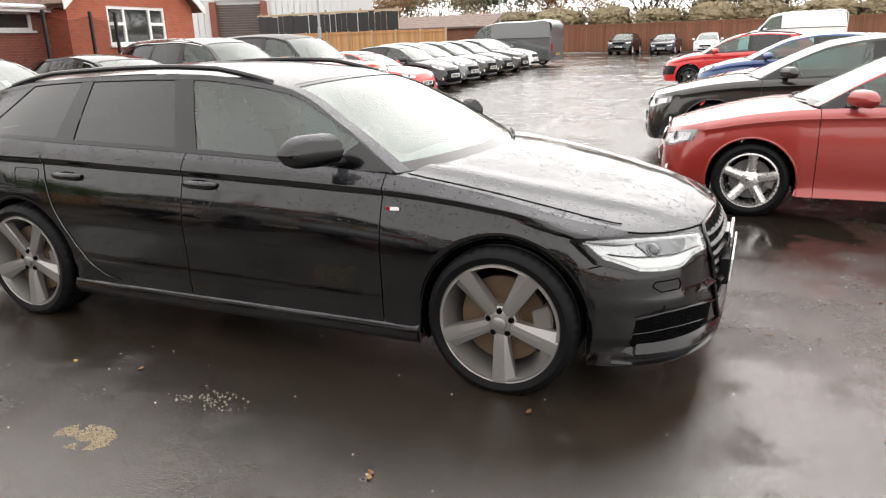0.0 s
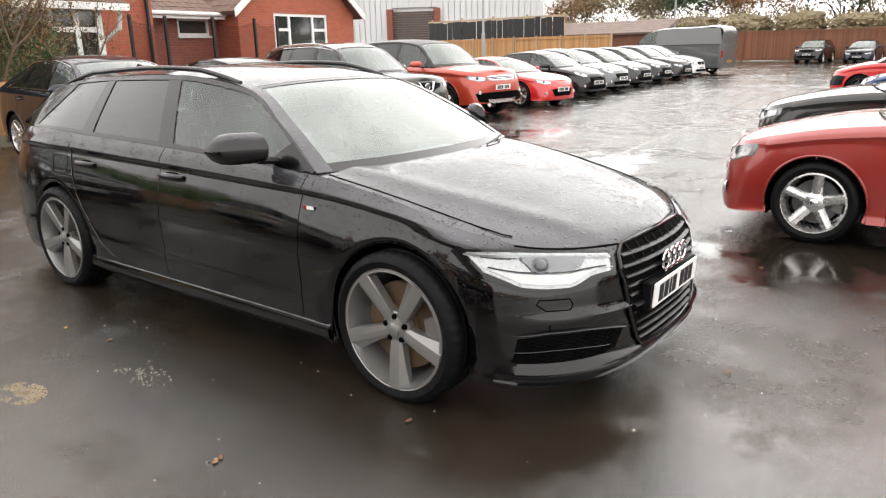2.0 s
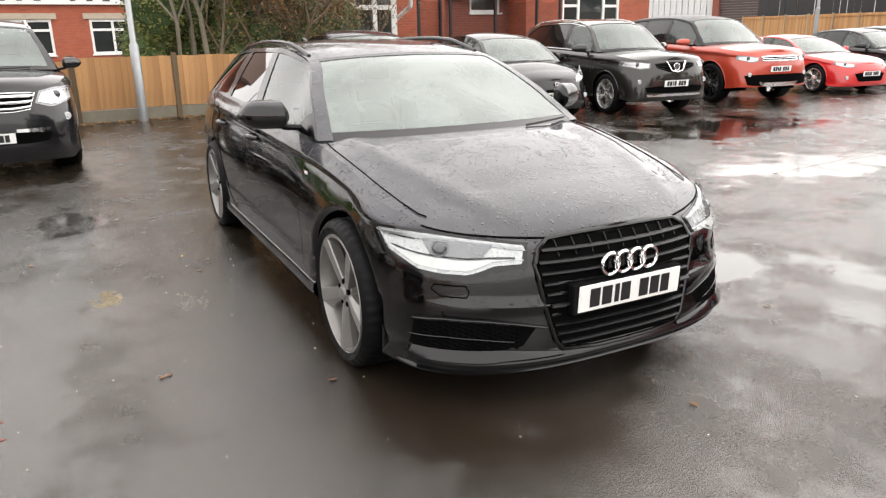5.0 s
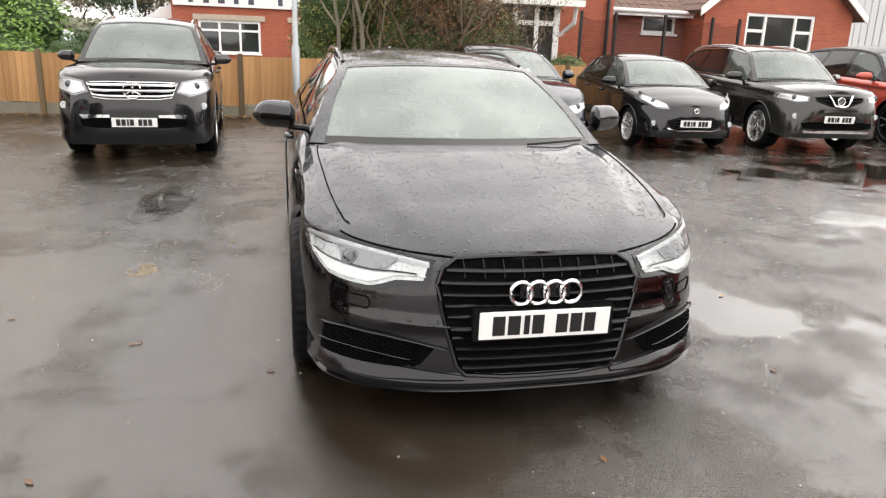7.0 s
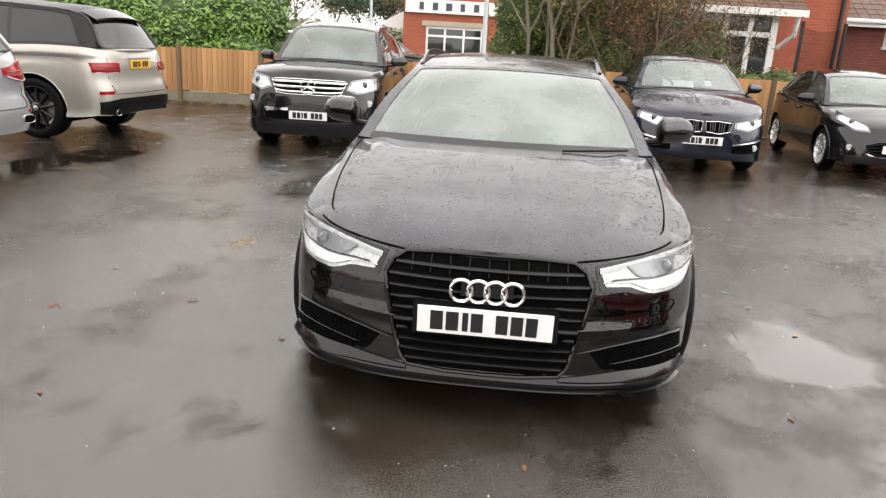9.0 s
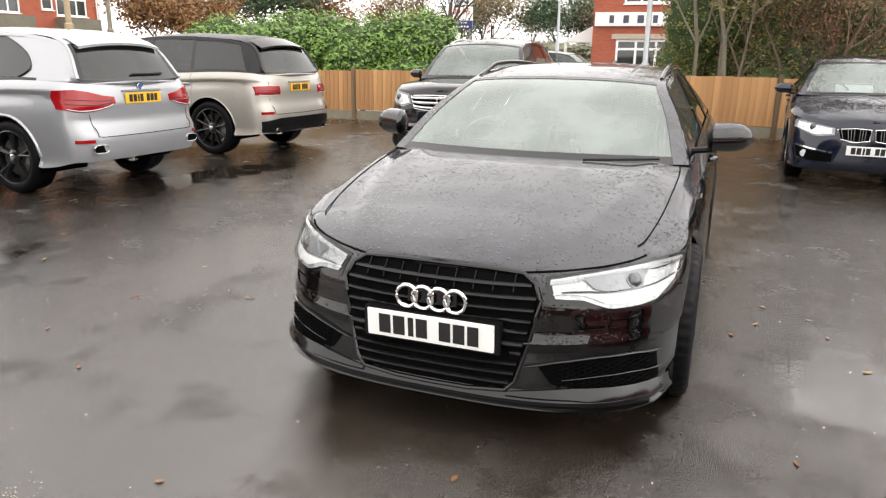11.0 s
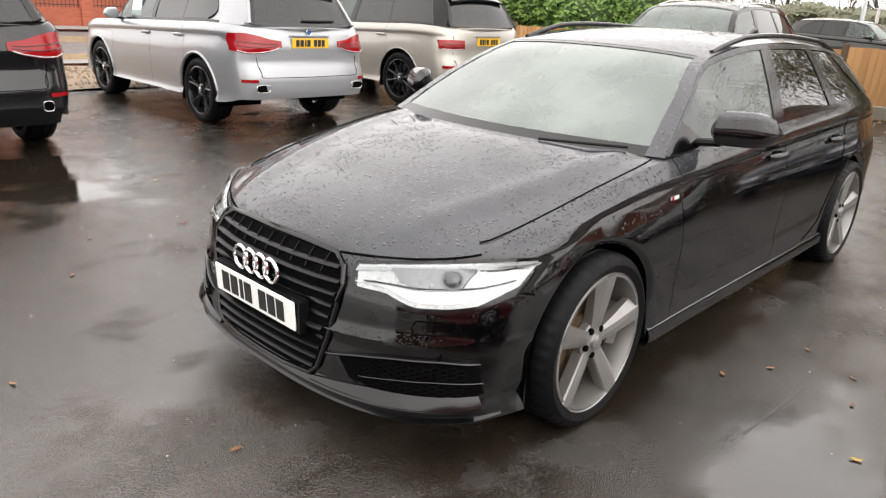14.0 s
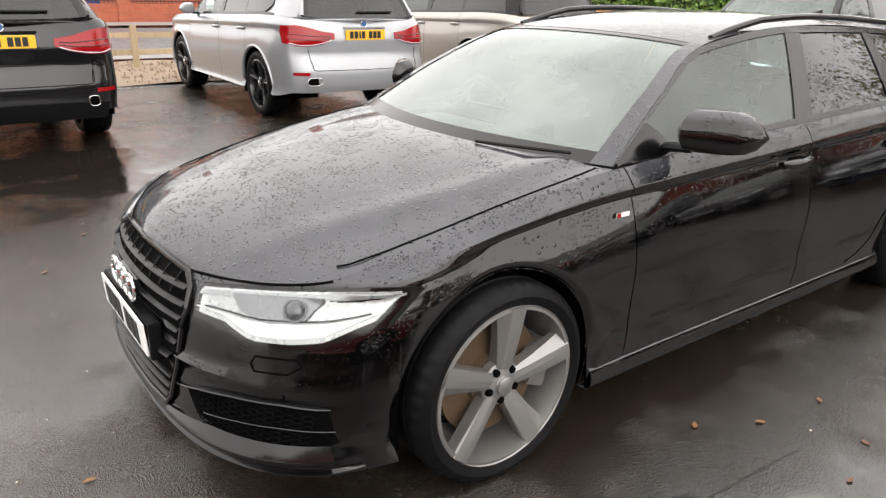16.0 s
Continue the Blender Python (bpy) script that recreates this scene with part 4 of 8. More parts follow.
            g = [[body.window((xb0 + (xb1 - xb0) * a) + ((xt0 + (xt1 - xt0) * a) - (xb0 + (xb1 - xb0) * a)) * v, v0 + (v1 - v0) * v, sd, -0.006) for v in np.linspace(0, 1, 7)] for a in np.linspace(0, 1, 12)]
            gm = (glass_all or (TINTED if kind else SIDE_GLASS))
            M().grid(g).obj("side_window", gm, root).visible_shadow = False
            prev_b, prev_t = xb1, xt1
        spans.append((prev_b, x_back, prev_t, x_back))
        for i, (a0, a1, b0, b1) in enumerate(spans):
            n = (30 if cat == "van" else 8) if i in (0, len(spans) - 1) else 3
            g = [[body.window((a0 + (a1 - a0) * a) + ((b0 + (b1 - b0) * a) - (a0 + (a1 - a0) * a)) * v, v0 + (v1 - v0) * v, sd) for v in np.linspace(0, 1, 7)] for a in np.linspace(0, 1, n)]
            M().grid(g).obj("window_pillar", top_mat if i == len(spans) - 1 else pil, root)
        line = np.linspace(x_front, x_back, 30)
        M().grid([[body.window(x, v, sd, 0.002) for v in (v1, 1.0)] for x in line]).obj("roof_rail_panel", top_mat, root)
        x_last = s["panes"][-1][1] - 0.02 if len(s["panes"]) > 2 and not detail else x_back
        M().grid([[body.window(x, v, sd, 0.003) for v in (0.0, v0 + 0.01)] for x in np.linspace(x_front, x_last, 26)]).obj("waist_trim", trim or GLOSS_BLACK, root)
        if x_last > x_back:
            M().grid([[body.window(x, v, sd, 0.001) for v in (0.0, v0 + 0.01)] for x in np.linspace(x_last, x_back, 6)]).obj("rear_shoulder", top_mat, root)
        if bright:
            xs_l = np.linspace(x_front - 0.1, s["panes"][-1][1] if len(s["panes"]) > 2 else x_back + 0.25, 26)
            M().tube([body.window(x, 0.045, sd, 0.006) for x in xs_l], 0.008, 6).obj("window_line", CHROME, root, "bright window trim")
            if bright > 1:
                M().tube([body.window(x, 0.955, sd, 0.006) for x in np.linspace(s["panes"][0][0] - 0.45, s["panes"][-1][3], 22)], 0.008, 6).obj("window_line", CHROME, root)
        # mirror on its stalk
        xm, up_m, big = s.get("mirror", (s["panes"][0][0] - 0.05, 0.075, 1.0))
        bm_y, bm_z = body.flank(xm, body.belt(xm) * 0.99), body.belt(xm)
        cy = bm_y + 0.155
        rings = []
        for a in np.linspace(0, 1, 9):
            hgt, dep = 0.078 * big * (1 - (2 * a - 0.75) ** 4 * 0.35), 0.10 * big * (1 - 0.45 * a)
            yy = bm_y + 0.04 + 0.235 * a
            cx = xm - 0.02 - 0.11 * a
            k = 1.0 if 0 < a < 1 else 0.55
            rings.append([(cx + k * dep * (abs(math.cos(t)) ** 0.8) * (1 if math.cos(t) > 0 else -0.55), sd * yy, bm_z + up_m + k * hgt * math.sin(t) * (1.0 if math.sin(t) > 0 else 0.8)) for t in np.linspace(0, 2 * math.pi, 17)])
        mir = M().grid(rings).poly(rings[0][:-1]).poly(rings[-1][:-1]).obj("door_mirror", color, root, smooth=50)
        M().tube([(xm, sd * (bm_y - 0.03), bm_z + up_m - 0.065), (xm - 0.01, sd * (bm_y + 0.07), bm_z + up_m - 0.055)], 0.03, 8, 0.6).obj("mirror_stalk", MATT_BLACK, mir)
        # handles
        for gx, nm in ((s["gaps"][1] + 0.12, "front_door"), (s["gaps"][2] + 0.14, "rear_door")):
            if gx - 0.12 == s["gaps"][2] and len(s["panes"]) < 2:
                continue
            hz = s.get("handle", body.belt(gx) * 0.862)
            y = body.flank(gx, hz)
            path = [(gx - 0.105 + 0.21 * a, sd * (y + 0.004 + 0.034 * math.sin(math.pi * a) ** 0.6), hz + 0.006 - 0.004 * a) for a in np.linspace(0, 1, 9)]
            h = M().tube(path, [0.010, 0.016, 0.018, 0.018, 0.018, 0.018, 0.018, 0.016, 0.010], 8, 1.15).obj("door_handle", color, panels[nm, sd], smooth=50)
            if detail:
                cup = [[(gx + 0.075 * a * b, sd * (body.flank(gx, hz) + 0.002), hz - 0.004 + 0.03 * b * c) for a, c in [(math.cos(t), math.sin(t)) for t in np.linspace(0, 2 * math.pi, 17)]] for b in (0.02, 1.0)]
                M().grid(cup).obj("handle_recess", DARK_VOID, h, smooth=0)
                M().box((gx + 0.0, sd * (y + 0.03), hz + 0.004), (0.05, 0.02, 0.022)).obj("handle_grip", GLOSS_BLACK, h, bevel=0.006)

    # wheels
    rim_r = s.get("rim_r", s["wheel"] * 0.74)
    for xa in s["axles"]:
        for sd in (-1, 1):
            y = body.side(xa) + (0.008 if detail else -0.02)
            wheel_unit(root, (xa, sd * y, s["wheel"]), sd, s.get("tyre_r", s["wheel"]), s["tyre"], rim_r, rim_style, rim_mat, detail)

    # cabin: floor, dashboard, seats, steering wheel
    cab = M().box((-0.35, 0, s["belt"][5][1] * 0.52), (2.6, 2 * y_in, 0.08))
    cab.obj("cabin_floor", DARK_VOID, root, smooth=0)
    xd, zd = u[0][2] - 0.12, u[0][1] - 0.05
    M().box((xd, 0, zd - 0.1), (0.5, 1.3, 0.2)).obj("dashboard", SEAT, root, bevel=0.05)
    for sx in (xd - 0.75, xd - 1.6):
        for sy in (-0.36, 0.36):
            st = M().box((sx, sy, zd - 0.42), (0.5, 0.48, 0.16)).obj("seat", SEAT, root, bevel=0.05)
            M().box((0, 0, 0), (0.14, 0.46, 0.6), pose(sx - 0.3, sy, zd - 0.12, 0, -14, 0)).obj("seat_back", SEAT, st, bevel=0.05)
            M().box((0, 0, 0), (0.09, 0.26, 0.17), pose(sx - 0.385, sy, zd + 0.25, 0, -10, 0)).obj("headrest", SEAT, st, bevel=0.04)
    sw = Matrix.Translation((xd - 0.33, -0.36, zd + 0.02)) @ Matrix.Rotation(radians(-65), 4, "Y")
    M().tube([sw @ Vector((0.185 * math.cos(a), 0.185 * math.sin(a), 0)) for a in np.linspace(0, 2 * math.pi, 29)], 0.016, 8, cap=False).obj("steering_wheel", SEAT, root)
    M().box((0, 0, 0), (0.09, 0.34, 0.03), sw).obj("steering_spoke", SEAT, root, bevel=0.01)
    if rails:
        for sd in (1, -1):
            t_r = np.linspace(rf + 0.2, rt - 0.12, 16)
            path = []
            for i, t in enumerate(t_r):
                lift = 0.034 * min(1.0, 5 * i / 15, 5 * (15 - i) / 15)
                v = body.top(t, sd * 0.95)
                path.append((v.x, v.y, v.z + lift - 0.004))
            M().tube(path, 0.0135, 8, 1.1).obj("roof_rail", rails, root, "roof rail", smooth=60)
    if front:
        front(body, root, color)
    if rear:
        rear(body, root, color)
    # wipers
    for y0, y1 in (((0.35, 0.75),) if detail else ((-0.62, -0.02), (0.0, 0.6))):
        path = [body.top(0.02 + 0.06 * abs(a) - 0.03, (y0 + (y1 - y0) * a) / u[0][3] * 0.9, 0.016) for a in np.linspace(0, 1, 6)]
        M().tube(path, 0.006, 5).obj("wiper", MATT_BLACK, root)
    return root, body


def ring_mesh(c, r, tube_r, n=28):
    """A ring that stands across x."""
    return M().tube([(c[0], c[1] + r * math.cos(a), c[2] + r * math.sin(a)) for a in np.linspace(0, 2 * math.pi, n + 1)], tube_r, 8, cap=False)


def face_line(body, front, pts, off, r, mat, name, parent, n=24, flat=1.0, both=True, label=""):
    """A rounded strip along the nose or tail."""
    for sgn in ((1, -1) if both else (1,)):
        M().tube([body.face(front, sgn * y, z, off) for y, z in along(pts, n)], r, 6, flat).obj(name, mat, parent, label)


def plate_on(body, front, root, y, z, mat, off=0.012, w=0.52, h=0.111):
    q = body.face(front, y, z, off)
    if front:
        bars_plate(root, Matrix.Translation((q.x, y, z)) @ Matrix.Rotation(radians(90), 4, "Z") @ Matrix.Rotation(radians(5), 4, "X"), mat, w, h)
    else:
        bars_plate(root, Matrix.Translation((q.x, y, z)) @ Matrix.Rotation(radians(-90), 4, "Z"), mat, w, h)


def estate_front(body, root, color):
    """The wide six-sided grille, slanted lamps and finned lower openings of the black estate."""
    # headlamps
    top = [(0.425, 0.684), (0.55, 0.702), (0.70, 0.721), (0.79, 0.731), (0.856, 0.736)]
    bot = [(0.452, 0.624), (0.548, 0.621), (0.64, 0.589), (0.73, 0.592), (0.79, 0.603), (0.842, 0.655)]
    grow = lambda pts, dy, dz: [(y + (dy if i == len(pts) - 1 else -dy if i == 0 else 0), z + dz) for i, (y, z) in enumerate(pts)]
    rims = face_patch(body, True, grow(top, 0.018, 0.010), grow(bot, 0.018, -0.018), 0.003, GLOSS_BLACK, "headlamp", root, "clear headlamp with black rim", 22, 8)
    for hl, sgn in zip(rims, (1, -1)):
        def piece(tops, bots, off, mat, nm, n=20, rows=6, sk=0.012):
            a, b = along(tops, n), along(bots, n)
            g = [[body.face(True, sgn * (p[0] + (q[0] - p[0]) * r), p[1] + (q[1] - p[1]) * r, off) for r in np.linspace(0, 1, rows)] for p, q in zip(a, b)]
            m = M().grid(g)
            rim = [r[0] for r in g] + g[-1][1:] + [r[-1] for r in g[-2::-1]] + g[0][-2:0:-1]
            if sk:
                m.grid([rim + rim[:1], [q - Vector((sk, 0, 0)) for q in rim + rim[:1]]])
            return m.obj(nm, mat, hl)
        piece(top, bot, 0.006, SMOKED, "reflector")
        mid = [(y, t[1] * 0.55 + b[1] * 0.45) for (y, _), t, b in zip([((t[0] + b[0]) / 2, 0) for t, b in zip(along(top, 9), along(bot, 9))], along(top, 9), along(bot, 9))]
        piece([(y, z - 0.022) for y, z in mid], [(y * 0.985 + 0.008, z + 0.014) for y, z in bot], 0.012, LAMP_WHITE, "light_guide")
        piece([(y, z - 0.006) for y, z in top], [(y, z - 0.017) for y, z in top], 0.010, BEZEL, "upper_guide", 20, 3)
        M().tube([body.face(True, sgn * y, z - 0.016, 0.014) for y, z in along(mid, 16)[1:-1]], 0.003, 5).obj("divider", GLOSS_BLACK, hl)
        piece([(0.535, 0.688), (0.63, 0.699), (0.745, 0.712)], [(0.575, 0.655), (0.655, 0.636), (0.735, 0.645)], 0.014, LAMP_GREY, "bezel", 10, 5)
        c = body.face(True, sgn * 0.705, 0.674, 0.016)
        n = (body.face(True, sgn * 0.705, 0.674, 0.1) - c).normalized()
        lens = M().revolve([(0.0005, 0.014), (0.014, 0.012), (0.024, 0.006), (0.029, 0.0), (0.036, 0.0), (0.037, -0.012)], n=22, axis="x")
        lm = lens.obj("projector_lens", LENS, hl)
        lm.data.transform(Matrix.Translation(c) @ n.to_track_quat("X", "Z").to_matrix().to_4x4())
        piece(top, bot, 0.024, LAMP_GLASS, "lamp_cover", 20, 6, 0.0).visible_shadow = False

    # grille: frame, dark back, slats
    outline = [(0.0, 0.712), (0.20, 0.709), (0.325, 0.700), (0.375, 0.672), (0.402, 0.62), (0.395, 0.56), (0.362, 0.42), (0.33, 0.305), (0.295, 0.268), (0.15, 0.256), (0.0, 0.254)]
    def width_at(z):
        right = [q for q in outline if q[1] < 0.705]
        return float(np.interp(z, [q[1] for q in right[::-1]], [q[0] for q in right[::-1]]))
    zs = np.linspace(0.708, 0.258, 16)
    grille = M().grid([[body.face(True, w * (width_at(min(z, 0.70)) if z < 0.70 else 0.31), z, 0.003) for w in np.linspace(-1, 1, 17)] for z in zs]).obj("grille", DARK_VOID, root, "black slatted grille")
    full = outline + [(-y, z) for y, z in outline[-2:0:-1]]
    M().tube([body.face(True, y, z, 0.008) for y, z in full + full[:1]], 0.010, 8, cap=False).obj("grille_frame", GLOSS_BLACK, grille)
    x_plate = body.face(True, 0, 0.59, 0.037).x - 0.012
    for z in (0.665, 0.622, 0.580, 0.538, 0.496, 0.454, 0.412, 0.372, 0.334, 0.296):
        wd = width_at(z) - 0.012
        rowp = []
        for w in np.linspace(-1, 1, 15):
            q = body.face(True, w * wd, z, 0.0)
            flat = 0.2 if 0.4 < z < 0.55 and abs(q.y) < 0.3 else 1.0
            rowp.append([(min(q.x + d * flat, x_plate) if flat < 1 else q.x + d, q.y, z + h) for d, h in ((-0.004, 0.010), (0.010, 0.007), (0.017, 0.001), (0.012, -0.006), (-0.004, -0.004))])
        M().grid(rowp).obj("grille_slat", SLAT, grille)
    for y in np.linspace(-0.3, 0.3, 9):
        M().tube([body.face(True, y, z, 0.008) for z in np.linspace(0.7, 0.64, 4)], 0.003, 5).obj("grille_bar", MATT_BLACK, grille)
    x = body.face(True, 0, 0.59, 0.037).x
    badge = M().box((x - 0.022, 0, 0.598), (0.02, 0.2, 0.05)).obj("badge_base", GLOSS_BLACK, root)
    for k in range(4):
        ring_mesh((x, (k - 1.5) * 0.0655, 0.598), 0.0425, 0.0078).obj("badge_ring", CHROME, badge, "chrome ring")
    M().box((x - 0.014, 0, 0.475), (0.04, 0.56, 0.125)).obj("plate_holder", MATT_BLACK, root, bevel=0.004)
    bars_plate(root, Matrix.Translation((x + 0.013, 0, 0.478)) @ Matrix.Rotation(radians(90), 4, "Z") @ Matrix.Rotation(radians(4), 4, "X"), WHITE_PLATE)

    # lower openings with mesh and fins, splitter
    t_l, b_l = [(0.41, 0.372), (0.60, 0.398), (0.74, 0.403), (0.812, 0.392)], [(0.465, 0.302), (0.60, 0.288), (0.74, 0.288), (0.826, 0.292)]
    for fog, sgn in zip(face_patch(body, True, t_l, b_l, 0.002, DARK_VOID, "lower_intake", root, "black honeycomb lower intake"), (1, -1)):
        cells = M()
        for i in range(17):
            for j in range(8):
                y, z = 0.49 + i * 0.0195, 0.302 + j * 0.0165 + (0.008 if i % 2 else 0)
                if z > 0.385 or y > 0.80 or z < 0.30:
                    continue
                cells.tube([body.face(True, sgn * (y + 0.010 * math.cos(a)), z + 0.010 * math.sin(a), 0.005) for a in [math.pi / 3 * k for k in range(7)]], 0.0022, 4, cap=False)
        cells.obj("mesh_grid", MESH_BLACK, fog)
        for nm, line in (("upper_fin", [(0.362, 0.366), (0.48, 0.391), (0.60, 0.408), (0.73, 0.414), (0.815, 0.404)]), ("middle_fin", [(0.50, 0.322), (0.62, 0.337), (0.73, 0.343), (0.826, 0.336)])):
            M().tube([body.face(True, sgn * y, z, 0.007) for y, z in along(line, 18)], [0.003] + [0.0095 if nm == "upper_fin" else 0.006] * 16 + [0.004], 8, 0.6).obj(nm, GLOSS_BLACK, fog)
        shelf = []
        for k in np.linspace(0, 1, 16):
            y, zt = 0.30 + 0.52 * k, 0.262 + 0.030 * min(1.0, 2.2 * k)
            wide = 0.010 + 0.032 * min(1.0, 1.8 * k)
            shelf.append([body.face(True, sgn * y, zt + 0.004, -0.02), body.face(True, sgn * y, zt, 0.010), body.face(True, sgn * y, zt - wide * 0.5, 0.012 + wide * 0.3), body.face(True, sgn * y, zt - wide, 0.014 + wide * 0.45), body.face(True, sgn * y, zt - wide - 0.02, 0.006)])
        M().grid(shelf).poly(shelf[-1]).obj("splitter_shelf", GLOSS_BLACK, fog, smooth=25)
    # splitter: a shelf that runs round the nose
    rowsp = []
    for c in np.linspace(-1, 1, 41):
        row = []
        for off, z in ((0.0, 0.272), (0.010, 0.252), (0.016, 0.236), (0.013, 0.226), (0.004, 0.218), (0.003, 0.206), (0.018, 0.198), (0.016, 0.190), (-0.03, 0.186)):
            off = off * min(1.0, (1.02 - abs(c)) * 6)
            q = Vector(body.cap_point(True, abs(c) * 0.93, z))
            e = Vector(body.cap_point(True, min(1.0, abs(c) * 0.93 + 0.02), z)) - Vector(body.cap_point(True, max(0.0, abs(c) * 0.93 - 0.02), z))
            n = Vector((e.y, -e.x, 0)).normalized() if abs(c) > 0.02 else Vector((1, 0, 0))
            q = q + n * off
            row.append((q.x, q.y * (1 if c >= 0 else -1), q.z))
        rowsp.append(row)
    M().grid(rowsp).obj("splitter", GLOSS_BLACK, root, "gloss black front splitter", smooth=28)
    # bumper creases: washer covers and the seam under the lamp
    for sgn in (1, -1):
        frame_pts = [(0.655, 0.545), (0.75, 0.548), (0.76, 0.53), (0.735, 0.503), (0.655, 0.50), (0.645, 0.522), (0.655, 0.545)]
        M().tube([body.face(True, sgn * y, z, 0.0015) for y, z in along(frame_pts, 25)], 0.0028, 4).obj("washer_cover", DARK_VOID, root)
        c = body.face(True, sgn * 0.727, 0.436, 0.002)
        ring_mesh(c, 0.011, 0.002, 14).obj("parking_sensor", DARK_VOID, root)
        seam = [(x, sgn * (body.flank(x, z) + 0.001), z) for x, z in along([(1.955, 0.62), (2.04, 0.64)], 6)]
        M().tube(seam, 0.0028, 4).obj("bumper_seam", DARK_VOID, root)
        # bonnet shut line
        shut = spline([(1.0, 0.772), (1.2, 0.785), (1.49, 0.775), (1.7, 0.762), (1.88, 0.742), (2.16, 0.690)])
        path = []
        for x in np.linspace(2.055, 1.07, 30):
            b = body.belt(x)
            y = body.flank(x, b * 0.9995)
            w = min(0.985, shut(x) / y)
            z = b + (max(body.hood(x), b) - b) * (1 - w ** 2.2) + body.ridge(x, y * w)
            fwd = (body.s["upper"][0][0] - 1.05) * (1 - w * w) * max(0.0, 1 - (x - 1.05) / 0.925)
            path.append((x + fwd, sgn * y * w, z + 0.0012 + 0.007 * min(1.0, max(0.0, (x - 1.9) / 0.15))))
        M().tube(path, 0.0032, 4).obj("bonnet_seam", DARK_VOID, root)
        # small badge on the wing
        y = body.flank(1.055, 0.815) + 0.004
        M().box((1.06, sgn * y, 0.822), (0.068, 0.004, 0.018)).obj("wing_badge", LAMP_WHITE, root, bevel=0.002)
        M().box((1.082 if sgn > 0 else 1.038, sgn * (y + 0.001), 0.822), (0.018, 0.005, 0.016)).obj("badge_mark", RED_LAMP, root)
        # rear door's edge sweeps down round the wheel arch
        cut_line = [(-1.205, 0.985), (-1.19, 0.93), (-1.16, 0.82), (-1.115, 0.70), (-1.05, 0.575), (-0.97, 0.46), (-0.88, 0.375), (-0.78, 0.318), (-0.68, 0.295)]
        M().tube([(x, sgn * (body.flank(x, z) + 0.0005), z) for x, z in along(cut_line, 40)], 0.0032, 5).obj("door_seam", DARK_VOID, root)
        M().tube([(x - 0.006, sgn * (body.flank(x, z) + 0.0002), z - 0.002) for x, z in along(cut_line, 40)], 0.0018, 5).obj("door_edge", ALLOY, root)
        # side skirt
        sk = []
        for x in np.linspace(body.s["axles"][0] - body.s["arch"] - 0.01, body.s["axles"][1] + body.s["arch"] + 0.01, 24):
            w = body.flank(x, 0.25)
            sk.append([(x, sgn * (w + o), z) for o, z in ((-0.02, 0.285), (0.006, 0.268), (0.016, 0.245), (0.014, 0.212), (0.0, 0.192), (-0.06, 0.186))])
        M().grid(sk).obj("side_skirt", color, root, smooth=30)
    flap = [(-1.42, 0.905), (-1.24, 0.905), (-1.225, 0.885), (-1.24, 0.79), (-1.41, 0.79), (-1.43, 0.885), (-1.42, 0.905)]
    M().tube([(x, -(body.flank(x, z) + 0.0005), z) for x, z in along(flap, 40)], 0.002, 4).obj("fuel_flap_seam", DARK_VOID, root)
    lip = []
    for c in np.linspace(-0.84, 0.84, 45):
        xm = body.cap_point(True, abs(c), 0.585)[0]
        q = body.cap_point(True, abs(c), body.belt(xm) - 0.003)
        lip.append((q[0] + 0.001, q[1] * (1 if c >= 0 else -1), q[2]))
    M().tube(lip, 0.0045, 5).obj("bonnet_seam", DARK_VOID, root)
    fin = [(-1.62, 0, 1.40), (-1.7, 0, 1.455), (-1.76, 0, 1.47), (-1.78, 0, 1.39)]
    M().prism([(x, -0.015, z) for x, _, z in fin], [(x, 0.015, z) for x, _, z in fin]).obj("roof_aerial", GLOSS_BLACK, root, bevel=0.004)
    mp = body.top(1.7, 0.0, -0.05)
    M().box((mp.x - 0.05, 0, mp.z - 0.03), (0.03, 0.2, 0.055)).obj("interior_mirror", MATT_BLACK, root, bevel=0.012)
    M().box((mp.x - 0.02, 0, mp.z + 0.02), (0.07, 0.055, 0.045)).obj("sensor_housing", MATT_BLACK, root, bevel=0.02)


